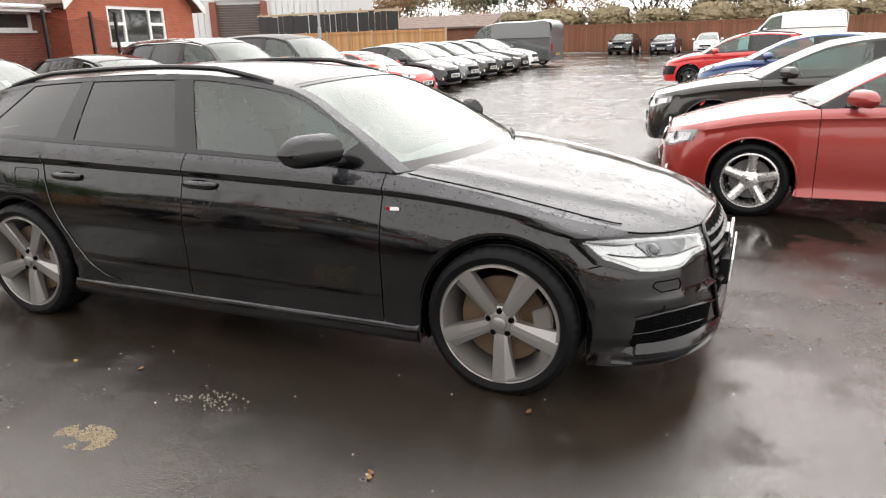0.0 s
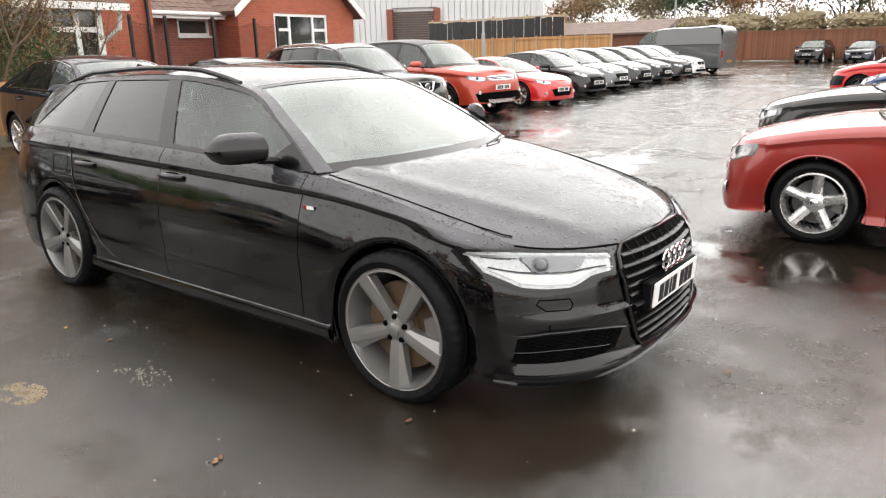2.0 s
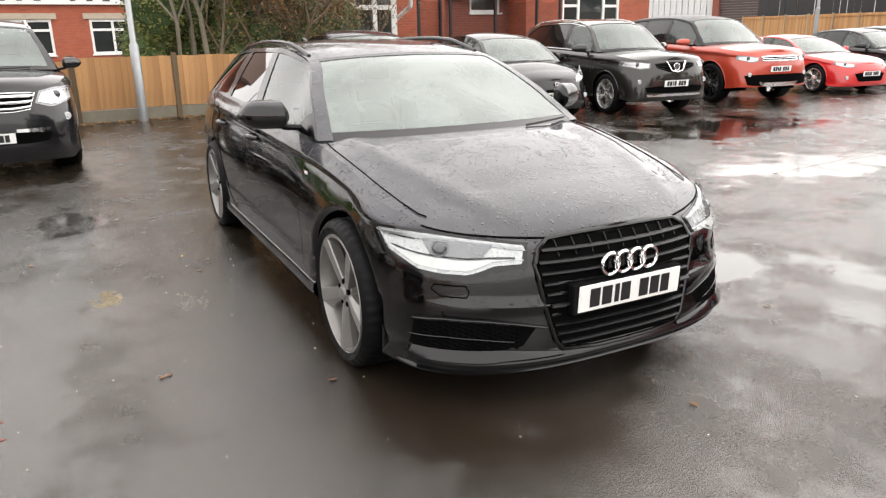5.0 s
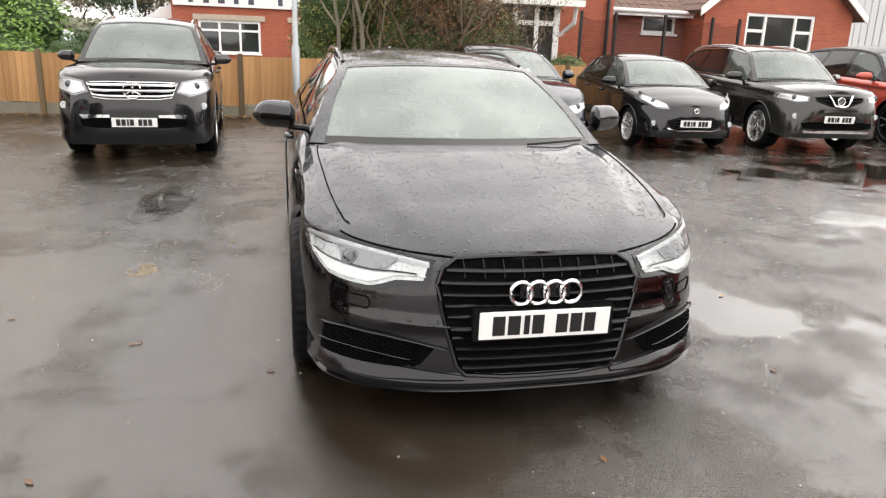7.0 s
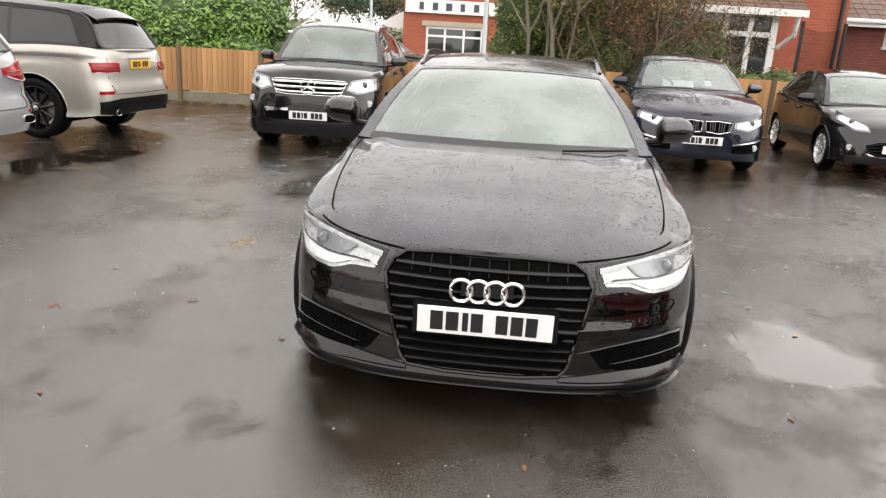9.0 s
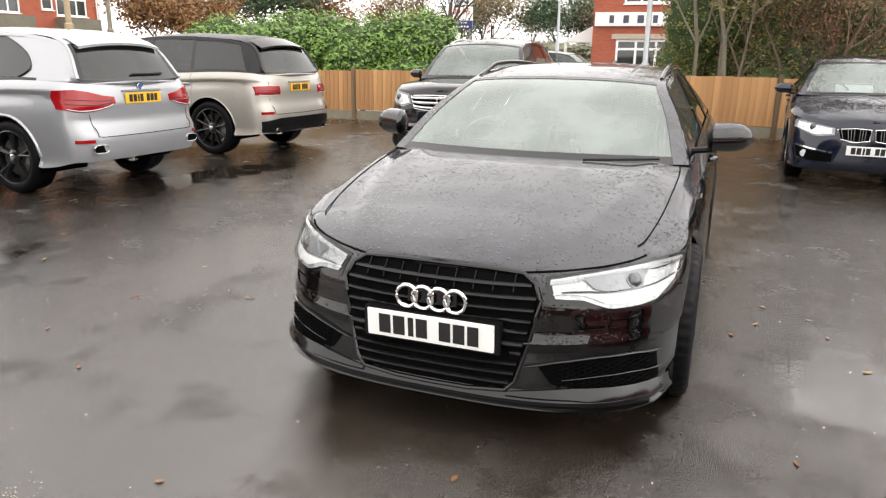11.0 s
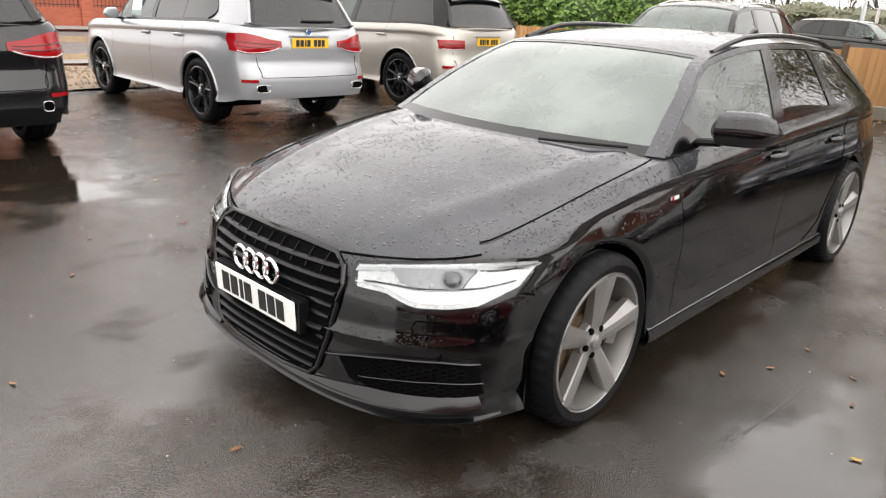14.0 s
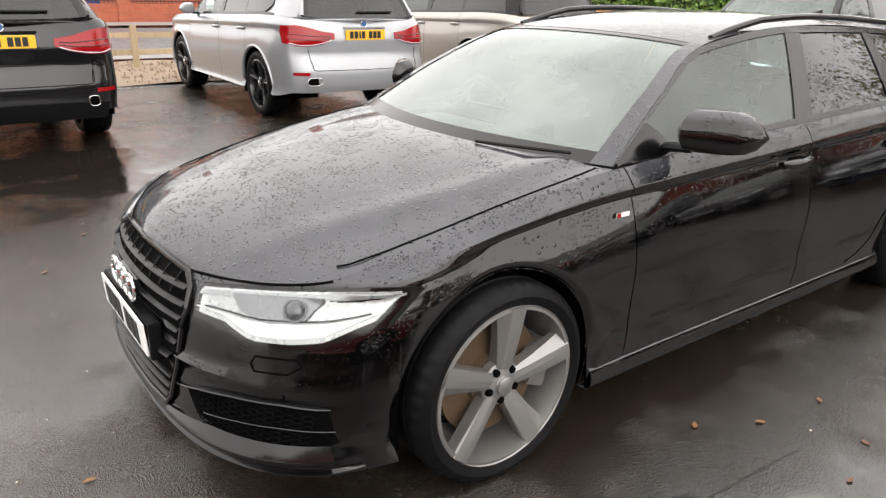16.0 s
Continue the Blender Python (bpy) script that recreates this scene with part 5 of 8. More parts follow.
def plain_front(lamp, grille=None, intake=None, plate_z=0.45, bars=4, chrome=False, fog=None, emblem=None, skid=None, cladding=None, mesh_mat=None, upright=False, thick=0.009, vee=None):
    """A nose from a few (y, z) lines: lamp, grille and intake are (upper line, lower line)."""
    def build(body, root, color):
        mid_y, mid_z = [sum(q[i] for line in lamp for q in line) / sum(len(line) for line in lamp) for i in (0, 1)]
        inner = [[(mid_y + (y - mid_y) * 0.86, mid_z + (z - mid_z) * 0.74 - 0.004) for y, z in line] for line in lamp]
        rims = face_patch(body, True, *lamp, 0.004, LAMP_GREY, "headlamp", root, "clear headlamp with dark rim", 10, 5)
        for hl, bowl in zip(rims, face_patch(body, True, *inner, 0.008, LAMP_SILVER, "reflector", root, "", 10, 4, skirt=0.008)):
            bowl.parent = hl
        (t0, t1), (b0, b1) = (lamp[0][0], lamp[0][-1]), (lamp[1][0], lamp[1][-1])
        cy, cz = (t0[0] + t1[0] + b0[0] + b1[0]) / 4, (t0[1] + t1[1] + b0[1] + b1[1]) / 4
        for sgn in (1, -1):
            c = body.face(True, sgn * (cy + 0.01), cz, 0.008)
            M().revolve([(0.0005, 0.012), (0.02, 0.01), (0.034, 0.002), (0.045, 0.0), (0.047, -0.01)], tuple(c), 16, "x").obj("projector_lens", LENS, root)
        if grille:
            g = face_patch(body, True, *grille, 0.006, DARK_VOID, "grille", root, "dark grille", 12, 6, skirt=0.012)
            for gg, sgn in zip(g, (1, -1)):
                a, b = along(grille[0], 12), along(grille[1], 12)
                for k in range(bars):
                    r = (k + 0.5) / bars
                    if upright:
                        i = min(11, int(r * 12))
                        pth = [body.face(True, sgn * (a[i][0] + (b[i][0] - a[i][0]) * q), a[i][1] + (b[i][1] - a[i][1]) * q, 0.016) for q in np.linspace(0.04, 0.96, 4)]
                    else:
                        pth = [body.face(True, sgn * (p[0] + (q[0] - p[0]) * r), p[1] + (q[1] - p[1]) * r, 0.016) for p, q in zip(a, b)]
                    M().tube(pth, thick, 6, 0.8).obj("grille_bar", mesh_mat or (CHROME if chrome else MATT_BLACK), gg)
                if chrome:
                    loop = list(a) + list(b[::-1]) + [a[0]]
                    M().tube([body.face(True, sgn * q[0], q[1], 0.014) for q in loop], 0.006, 6).obj("grille_surround", CHROME, gg)
        if intake:
            face_patch(body, True, *intake, 0.005, DARK_VOID, "lower_intake", root, "black lower intake", 10, 4)
        if cladding:
            face_patch(body, True, *cladding, 0.004, MATT_BLACK, "bumper_cladding", root, "black plastic cladding", 14, 4)
        if vee:
            face_line(body, True, vee, 0.024, 0.02, CHROME, "grille_vee", root, 14, 0.7)
        if skid:
            face_patch(body, True, *skid, 0.009, CHROME, "skid_plate", root, "silver skid plate", 10, 3)
        if fog:
            for sgn in (1, -1):
                c = body.face(True, sgn * fog[0], fog[1], 0.008)
                M().revolve([(0.0005, 0.006), (0.03, 0.004), (0.036, 0.008), (0.042, 0.0), (0.044, -0.012)], tuple(c), 16, "x").obj("fog_lamp", LAMP_SILVER, root)
        if emblem:
            c = body.face(True, 0, emblem[0], 0.045 if len(emblem) > 2 else 0.022)
            ring_mesh(c, emblem[1], 0.008).obj("emblem", CHROME, root)
            if len(emblem) > 2:
                for a in (90, 210, 330):
                    M().tube([c, c + Vector((0, emblem[1] * math.cos(radians(a)), emblem[1] * math.sin(radians(a))))], 0.008, 5).obj("emblem_spoke", CHROME, root)
            else:
                M().revolve([(0.0005, 0.006), (emblem[1] * 0.8, 0.004), (emblem[1] * 0.85, -0.01)], tuple(c), 18, "x").obj("emblem_disc", LAMP_GREY, root)
        plate_on(body, True, root, 0, plate_z, WHITE_PLATE, 0.025)
    return build


def plain_rear(lamp, plate_z, extra=None, exhaust=None, bumper=None, reflector=None, spoiler=True, emblem_z=None, wiper=True):
    def build(body, root, color):
        for tl, sgn in zip(face_patch(body, False, *lamp, 0.012, RED_LAMP, "tail_lamp", root, "red tail lamp", 14, 6, skirt=0.03), (1, -1)):
            a, b = along(lamp[0], 14), along(lamp[1], 14)
            for r, mt in ((0.45, DARK_RED), (0.68, DARK_RED), (0.94, LAMP_SILVER)):
                M().tube([body.face(False, sgn * (p[0] + (q[0] - p[0]) * r), p[1] + (q[1] - p[1]) * r, 0.013) for p, q in list(zip(a, b))[1:-1]], 0.005, 6).obj("lamp_strip", mt, tl)
        plate_on(body, False, root, 0, plate_z, YELLOW_PLATE, 0.014)
        M().box((body.face(False, 0, plate_z + 0.075, 0.0).x - 0.012, 0, plate_z + 0.078), (0.03, 0.56, 0.02)).obj("tailgate_handle", color, root, bevel=0.006)
        if bumper:
            face_patch(body, False, *bumper, 0.008, MATT_BLACK, "rear_cladding", root, "black rear bumper insert", 16, 5)
        if reflector:
            face_patch(body, False, *reflector, 0.010, RED_LAMP, "reflector_lamp", root, "", 6, 3)
        if exhaust:
            y0, z0, w, h = exhaust
            for sgn in (1, -1):
                c = body.face(False, sgn * y0, z0, 0.02)
                loop = [(c.x, c.y + w * math.copysign(abs(math.cos(a)) ** 0.6, math.cos(a)), c.z + h * math.copysign(abs(math.sin(a)) ** 0.6, math.sin(a))) for a in np.linspace(0, 2 * math.pi, 21)]
                ex = M().grid([loop, [(x + 0.02, y, z) for x, y, z in loop]]).tube(loop, 0.003, 6, cap=False).obj("exhaust_tip", CHROME, root, "exhaust tip")
                M().poly([(x + 0.012, y, z) for x, y, z in loop[:-1]]).obj("exhaust_mouth", DARK_VOID, ex, smooth=0)
        if spoiler:
            t = body.s["roof_to"]
            g = []
            for w in np.linspace(-0.9, 0.9, 13):
                q, d = body.top(t, w), body.top(t - 0.15, w)
                v = (q - d).normalized()
                g.append([d + Vector((0, 0, 0.006)), q + Vector((0, 0, 0.012)), q + v * 0.17 + Vector((0, 0, 0.0)), q + v * 0.17 - Vector((0, 0, 0.025)), q - Vector((0, 0, 0.03))])
            M().grid(g).obj("roof_spoiler", color if spoiler is True else spoiler, root)
        if emblem_z:
            c = body.face(False, 0, emblem_z, 0.012)
            ring_mesh(c, 0.036, 0.006).obj("emblem", CHROME, root)
            M().revolve([(0.0005, -0.004), (0.034, -0.002), (0.036, 0.01)], tuple(c), 18, "x").obj("emblem_disc", plain("emblem_blue", (0.05, 0.12, 0.3), 0.2, vary=0.5, scale=20.0), root)
        if wiper:
            n = len(body.s["upper"]) - 1
            M().tube([body.top(n - 0.12, w, 0.014) for w in np.linspace(0.1, -0.55, 6)], 0.012, 6).obj("rear_wiper", MATT_BLACK, root)
        # shut line round the tailgate
        zt, zb, yy = plate_z + 0.08, plate_z - 0.38, body.s["half"] * 0.72
        face_line(body, False, [(yy, zt), (yy * 1.02, (zt + zb) / 2), (yy * 0.97, zb), (0.0, zb - 0.005)], 0.001, 0.004, DARK_VOID, "tailgate_seam", root, 30)
    return build


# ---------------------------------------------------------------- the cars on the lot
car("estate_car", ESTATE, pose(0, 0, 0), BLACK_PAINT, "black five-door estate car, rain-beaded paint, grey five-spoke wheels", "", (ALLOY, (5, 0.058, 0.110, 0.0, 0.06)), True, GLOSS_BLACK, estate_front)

RED = paint("deep_red_paint", (0.27, 0.022, 0.016), 0.25, 0.3, 0.35, 0.1)
ORANGE = paint("orange_red_paint", (0.42, 0.045, 0.02), 0.2, 0.0, 0.35, 0.1)
BRIGHT_RED = paint("bright_red_paint", (0.55, 0.016, 0.016), 0.0, 0.0, 0.35, 0.05)
NAVY = paint("navy_paint", (0.004, 0.007, 0.018), 0.2, 0.0, 0.35, 0.15)
BLUE = paint("blue_paint", (0.015, 0.05, 0.16), 0.3, 0.0, 0.35, 0.1)
JET = paint("jet_black_paint", (0.007, 0.007, 0.008), 0.0, 0.0, 0.35, 0.2)
GRAPHITE = paint("graphite_paint", (0.022, 0.022, 0.019), 0.5, 0.0, 0.35, 0.15)
GREY = paint("mid_grey_paint", (0.13, 0.14, 0.145), 0.3, 0.0, 0.35, 0.1)
VAN_GREY = paint("van_grey_paint", (0.085, 0.09, 0.092), 0.2, 0.0, 0.4, 0.15)
SILVER = paint("silver_paint", (0.36, 0.37, 0.385), 0.55, 0.0, 0.38, 0.1)
PEARL = paint("pale_champagne_paint", (0.40, 0.375, 0.335), 0.45, 0.0, 0.38, 0.1)
WHITE = paint("white_paint", (0.78, 0.78, 0.77), 0.0, 0.0, 0.35, 0.1)

BLK5 = (BLACK_ALLOY, (5, 0.03, 0.034, 0.16, 0.0))
BLK10 = (BLACK_ALLOY, (10, 0.022, 0.03, 0.0, 0.0))
SIL5 = (SILVER_ALLOY, (5, 0.085, 0.075, 0.0, 0.0))
SIL10 = (SILVER_ALLOY, (10, 0.022, 0.024, 0.0, 0.0))
SILTWIN = (SILVER_ALLOY, (5, 0.028, 0.03, 0.14, 0.0))

suv_lamp = ([(0.50, 0.91), (0.68, 0.935), (0.86, 0.95)], [(0.52, 0.83), (0.68, 0.81), (0.87, 0.87)])
suv_grille = ([(0.0, 0.92), (0.3, 0.92), (0.44, 0.905)], [(0.0, 0.76), (0.28, 0.76), (0.42, 0.79)])
suv_intake = ([(0.0, 0.52), (0.4, 0.52), (0.62, 0.50)], [(0.0, 0.40), (0.4, 0.40), (0.58, 0.42)])
low_lamp = ([(0.42, 0.64), (0.60, 0.68), (0.76, 0.71)], [(0.44, 0.58), (0.62, 0.575), (0.775, 0.64)])
low_grille = ([(0.0, 0.63), (0.22, 0.63), (0.36, 0.61)], [(0.0, 0.54), (0.2, 0.54), (0.34, 0.56)])
low_intake = ([(0.0, 0.36), (0.35, 0.36), (0.52, 0.34)], [(0.0, 0.25), (0.35, 0.25), (0.48, 0.26)])

x5_rear = plain_rear(([(0.40, 1.02), (0.55, 1.04), (0.66, 1.072), (0.80, 1.10), (0.915, 1.095)], [(0.40, 0.955), (0.52, 0.912), (0.66, 0.888), (0.80, 0.880), (0.92, 0.91)]), 1.0,
                     exhaust=(0.67, 0.50, 0.09, 0.042), reflector=([(0.72, 0.60), (0.87, 0.60)], [(0.72, 0.565), (0.87, 0.565)]), emblem_z=1.115)
X5 = resized(SUV, 4.89, 1.94, 1.74, 0.385)
X5["panes"] = [(0.84, -0.10, 0.84, -0.10, 0), (-0.20, -0.98, -0.20, -0.92, 1), (-1.03, -1.86, -0.97, -1.52, 1)]
X5["flare"] = 0.02
X5["lip"] = 0.37
silver_suv, _ = car("sports_utility_car", X5, pose(-1.5, -7.5, 0, 0, 0, -90.5), SILVER, "silver five-door sport utility car with black wheels", "parked cars", BLK5, False, None, plain_front(suv_lamp, suv_grille, suv_intake, 0.6, 6, True), x5_rear)
x5b_rear = plain_rear(([(0.40, 1.02), (0.55, 1.04), (0.66, 1.072), (0.80, 1.10), (0.915, 1.095)], [(0.40, 0.955), (0.52, 0.912), (0.66, 0.888), (0.80, 0.880), (0.92, 0.91)]), 1.0,
                      exhaust=(0.66, 0.47, 0.045, 0.045), reflector=([(0.70, 0.58), (0.87, 0.58)], [(0.70, 0.545), (0.87, 0.545)]), bumper=([(0.0, 0.46), (0.5, 0.46), (0.8, 0.44)], [(0.0, 0.30), (0.5, 0.30), (0.78, 0.30)]), emblem_z=1.115)
car("sports_utility_car", X5, pose(2.2, -7.35, 0, 0, 0, -90), JET, "black five-door sport utility car, tail to the lot", "parked cars", BLK5, False, None, plain_front(suv_lamp, suv_grille, suv_intake, 0.6, 6, True), x5b_rear)
RRS = resized(SUV, 4.85, 1.98, 1.78, 0.395)
RRS["lip"] = 0.34
rr_rear = plain_rear(([(0.52, 1.02), (0.75, 1.025), (0.90, 1.02)], [(0.52, 0.90), (0.75, 0.885), (0.90, 0.90)]), 1.0,
                     bumper=([(0.0, 0.56), (0.6, 0.56), (0.88, 0.52)], [(0.0, 0.36), (0.6, 0.34), (0.86, 0.36)]), reflector=([(0.72, 0.66), (0.88, 0.66)], [(0.72, 0.62), (0.88, 0.62)]), exhaust=(0.62, 0.38, 0.05, 0.04), spoiler=GLOSS_BLACK, wiper=False)
car("sports_utility_car", RRS, pose(-4.97, -7.65, 0, 0, 0, -91), PEARL, "champagne sport utility car with black roof and wheels", "parked cars", BLK10, False, None, plain_front(suv_lamp, suv_grille, suv_intake, 0.6, 3), rr_rear, SLAT)
LOW_SUV = dict(resized(SUV, 4.78, 1.91, 1.78, 0.37), lip=0.19)
car("sports_utility_car", LOW_SUV, pose(-6.97, -2.85, 0, 0, 0, 3), JET, "black sport utility car with slotted chrome grille", "parked cars", SIL5, False, SILVER_ALLOY,
    plain_front(([(0.56, 0.955), (0.72, 0.985), (0.885, 0.99)], [(0.50, 0.83), (0.66, 0.775), (0.90, 0.845)]), ([(0.0, 0.945), (0.3, 0.945), (0.51, 0.935)], [(0.0, 0.745), (0.3, 0.745), (0.44, 0.765)]), suv_intake, 0.47, 3, True, (0.80, 0.66), (0.845, 0.10, 3), ([(0.28, 0.56), (0.4, 0.56), (0.62, 0.56)], [(0.28, 0.525), (0.4, 0.525), (0.58, 0.51)]), thick=0.02))

# row that faces the lane, going away along the fence
GT = resized(SALOON, 4.82, 1.83, 1.5, 0.345)
kidney = ([(0.02, 0.705), (0.18, 0.715), (0.37, 0.695)], [(0.03, 0.58), (0.18, 0.555), (0.335, 0.585)])
FASTBACK = resized(dict(SALOON, upper=SALOON["upper"][:4] + [(-0.95, 1.375, -0.95, 0.545, 1.325), (-1.42, 1.265, -1.37, 0.55, 1.215), (-1.98, 1.01, -1.88, 0.69, 1.02)], roof_to=5.0, deck_from=-1.88,
                        panes=[(0.74, -0.14, 0.74, -0.14, 0), (-0.24, -0.98, -0.24, -0.9, 1), (-1.05, -1.5, -0.96, -1.25, 1)]), 4.86, 1.84, 1.57, 0.35)
navy_saloon, _ = car("saloon_car", FASTBACK, pose(-7.35, 2.72, 0, 0, 0, -3), NAVY, "navy blue hatchback saloon with twin chrome grilles", "parked cars", SIL5, False, None,
    plain_front(([(0.40, 0.71), (0.60, 0.745), (0.82, 0.79)], [(0.40, 0.63), (0.60, 0.60), (0.84, 0.69)]), kidney, ([(0.40, 0.40), (0.6, 0.43), (0.80, 0.46)], [(0.40, 0.31), (0.62, 0.31), (0.78, 0.34)]), 0.46, 9, True, (0.70, 0.385), None, ([(0.40, 0.425), (0.6, 0.455), (0.80, 0.49)], [(0.41, 0.412), (0.6, 0.44), (0.80, 0.475)]), upright=True, mesh_mat=STEEL_DISC, thick=0.005),
    plain_rear(([(0.48, 0.93), (0.65, 0.95), (0.80, 0.95)], [(0.48, 0.83), (0.65, 0.80), (0.81, 0.79)]), 0.72, spoiler=False, wiper=False), bright=2)
car("hatchback_car", resized(HATCH, 3.95, 1.72, 1.48, 0.31), pose(-7.5, 5.6, 0, 0, 0, -4), JET, "small black five-door hatchback car", "parked cars", SIL10, False, None,
    plain_front(([(0.44, 0.715), (0.60, 0.80), (0.77, 0.90)], [(0.42, 0.645), (0.60, 0.65), (0.785, 0.785)]), ([(0.0, 0.52), (0.3, 0.52), (0.46, 0.47)], [(0.0, 0.33), (0.3, 0.33), (0.42, 0.36)]), None, 0.43, 4, False, (0.64, 0.42), (0.62, 0.035), ([(0.0, 0.325), (0.3, 0.325), (0.44, 0.36)], [(0.0, 0.31), (0.3, 0.31), (0.45, 0.345)])), bright=1)
car("sports_utility_car", resized(SUV, 4.64, 1.82, 1.71, 0.36), pose(-7.4, 7.95, 0, 0, 0, -5), GRAPHITE, "dark grey sport utility car with silver roof rails", "parked cars", SILTWIN, False, SILVER_ALLOY,
    plain_front(suv_lamp, ([(0.0, 0.92), (0.2, 0.92), (0.42, 0.90)], [(0.0, 0.74), (0.16, 0.76), (0.38, 0.83)]), suv_intake, 0.56, 3, False, (0.70, 0.60), (0.84, 0.06), ([(0.0, 0.38), (0.4, 0.38), (0.6, 0.38)], [(0.0, 0.34), (0.4, 0.34), (0.58, 0.34)]), vee=((0.20, 0.925), (0.11, 0.77), (0.0, 0.755))), bright=2)
car("sports_utility_car", RRS, pose(-7.85, 11.15, 0, 0, 0, -6), ORANGE, "orange-red sport utility car with black roof and wheels", "parked cars", BLK10, False, None,
    plain_front(suv_lamp, ([(0.0, 0.93), (0.3, 0.93), (0.46, 0.92)], [(0.0, 0.83), (0.3, 0.83), (0.44, 0.84)]), ([(0.0, 0.58), (0.5, 0.58), (0.8, 0.56)], [(0.0, 0.36), (0.5, 0.36), (0.74, 0.38)]), 0.68, 3, True, (0.70, 0.58), None, ([(0.0, 0.42), (0.3, 0.42), (0.5, 0.44)], [(0.0, 0.34), (0.3, 0.34), (0.46, 0.36)])), None, SLAT)
car("coupe_car", resized(SALOON, 4.24, 1.78, 1.30, 0.32), pose(-7.85, 14.5, 0, 0, 0, -6), BRIGHT_RED, "bright red low two-door coupe", "parked cars", (SILVER_ALLOY, (5, 0.02, 0.024, 0.14, 0.0)), False, None, plain_front(low_lamp, None, ([(0.0, 0.46), (0.3, 0.46), (0.45, 0.44)], [(0.0, 0.27), (0.3, 0.27), (0.36, 0.28)]), 0.44, 4, False, (0.62, 0.36)))
SMALL = resized(HATCH, 3.75, 1.7, 1.41, 0.305)
MID = resized(HATCH, 4.37, 1.8, 1.46, 0.325)
hatch_nose = plain_front(([(0.46, 0.68), (0.58, 0.74), (0.74, 0.82)], [(0.46, 0.62), (0.60, 0.62), (0.75, 0.72)]), ([(0.0, 0.62), (0.25, 0.62), (0.4, 0.60)], [(0.0, 0.46), (0.22, 0.46), (0.36, 0.48)]), low_intake, 0.45, 4, False, (0.6, 0.36))
car("hatchback_car", SMALL, pose(-8.2, 17.85, 0, 0, 0, -6), JET, "black small hatchback car with round lamps", "parked cars", SIL5, False, None, hatch_nose)
car("hatchback_car", MID, pose(-8.9, 20.6, 0, 0, 0, -6), GREY, "mid grey metallic hatchback car on the lot", "parked cars", SILTWIN, False, None, hatch_nose)
car("hatchback_car", MID, pose(-9.2, 23.4, 0, 0, 0, -6), GRAPHITE, "dark grey hatchback car on the lot", "parked cars", SIL5, False, None, hatch_nose)
car("hatchback_car", MID, pose(-9.5, 26.3, 0, 0, 0, -6), JET, "plain black hatchback car on the lot", "parked cars", SIL10, False, None, hatch_nose)
car("coupe_car", GT, pose(-9.9, 29.2, 0, 0, 0, -6), GRAPHITE, "dark grey sports saloon with black wheels", "parked cars", BLK5, False, None, plain_front(low_lamp, low_grille, low_intake, 0.42))
car("saloon_car", GT, pose(-10.3, 32.2, 0, 0, 0, -6), WHITE, "white saloon car with black wheels", "parked cars", BLK5, False, None, plain_front(low_lamp, kidney, low_intake, 0.42))
car("panel_van", resized(VAN, 5.9, 2.0, 2.35, 0.34), pose(-10.6, 35.6, 0, 0, 0, 174), VAN_GREY, "dark grey panel van, tail to the lane", "parked cars", SIL5, False, None, None,
    plain_rear(([(0.80, 1.15), (0.88, 1.15), (0.93, 1.15)], [(0.80, 0.75), (0.88, 0.75), (0.93, 0.75)]), 0.62, spoiler=False, wiper=False), cat="van")

# row whose noses point to the lane from the other side
ONE = resized(SALOON, 4.36, 1.75, 1.42, 0.318)
car("coupe_car", ONE, pose(3.93, 3.69, 0, 0, 0, 179), RED, "deep red two-door coupe with silver wheels", "parked cars", SIL5, False, None,
    plain_front(([(0.42, 0.655), (0.60, 0.695), (0.76, 0.735)], [(0.44, 0.575), (0.62, 0.56), (0.77, 0.64)]), ([(0.02, 0.66), (0.15, 0.66), (0.26, 0.64)], [(0.03, 0.55), (0.15, 0.545), (0.24, 0.57)]), low_intake, 0.44, 6, True, (0.66, 0.36), (0.70, 0.035), upright=True))
car("saloon_car", resized(SALOON, 4.9, 1.86, 1.47, 0.335), pose(3.6, 7.0, 0, 0, 0, 178), GRAPHITE, "dark grey saloon car with chrome grilles", "parked cars", SIL5, False, None,
    plain_front(([(0.42, 0.66), (0.60, 0.70), (0.80, 0.75)], [(0.44, 0.58), (0.62, 0.57), (0.82, 0.67)]), kidney, low_intake, 0.44, 8, True, None, None, upright=True, mesh_mat=STEEL_DISC, thick=0.005))
car("coupe_car", resized(SALOON, 4.3, 1.78, 1.33, 0.32), pose(3.65, 10.7, 0, 0, 0, 177), BRIGHT_RED, "bright red low car on the lot", "parked cars", SIL5, False, None, plain_front(low_lamp, low_grille, low_intake, 0.42))
car("hatchback_car", MID, pose(3.35, 14.6, 0, 0, 0, 177), BLUE, "mid blue hatchback car on the lot", "parked cars", SIL5, False, None, hatch_nose)
car("hatchback_car", resized(HATCH, 4.16, 1.73, 1.5, 0.325), pose(2.0, 18.9, 0, 0, 0, 177), BRIGHT_RED, "red crossover hatchback with black cladding", "parked cars", BLK5, False, MATT_BLACK,
    plain_front(([(0.42, 0.86), (0.58, 0.88), (0.72, 0.90)], [(0.42, 0.82), (0.58, 0.83), (0.72, 0.86)]), ([(0.0, 0.52), (0.3, 0.52), (0.5, 0.50)], [(0.0, 0.34), (0.3, 0.34), (0.5, 0.35)]), None, 0.5, 3, False, None, None, None, ([(0.5, 0.62), (0.7, 0.64), (0.8, 0.62)], [(0.5, 0.40), (0.7, 0.38), (0.8, 0.4)])))
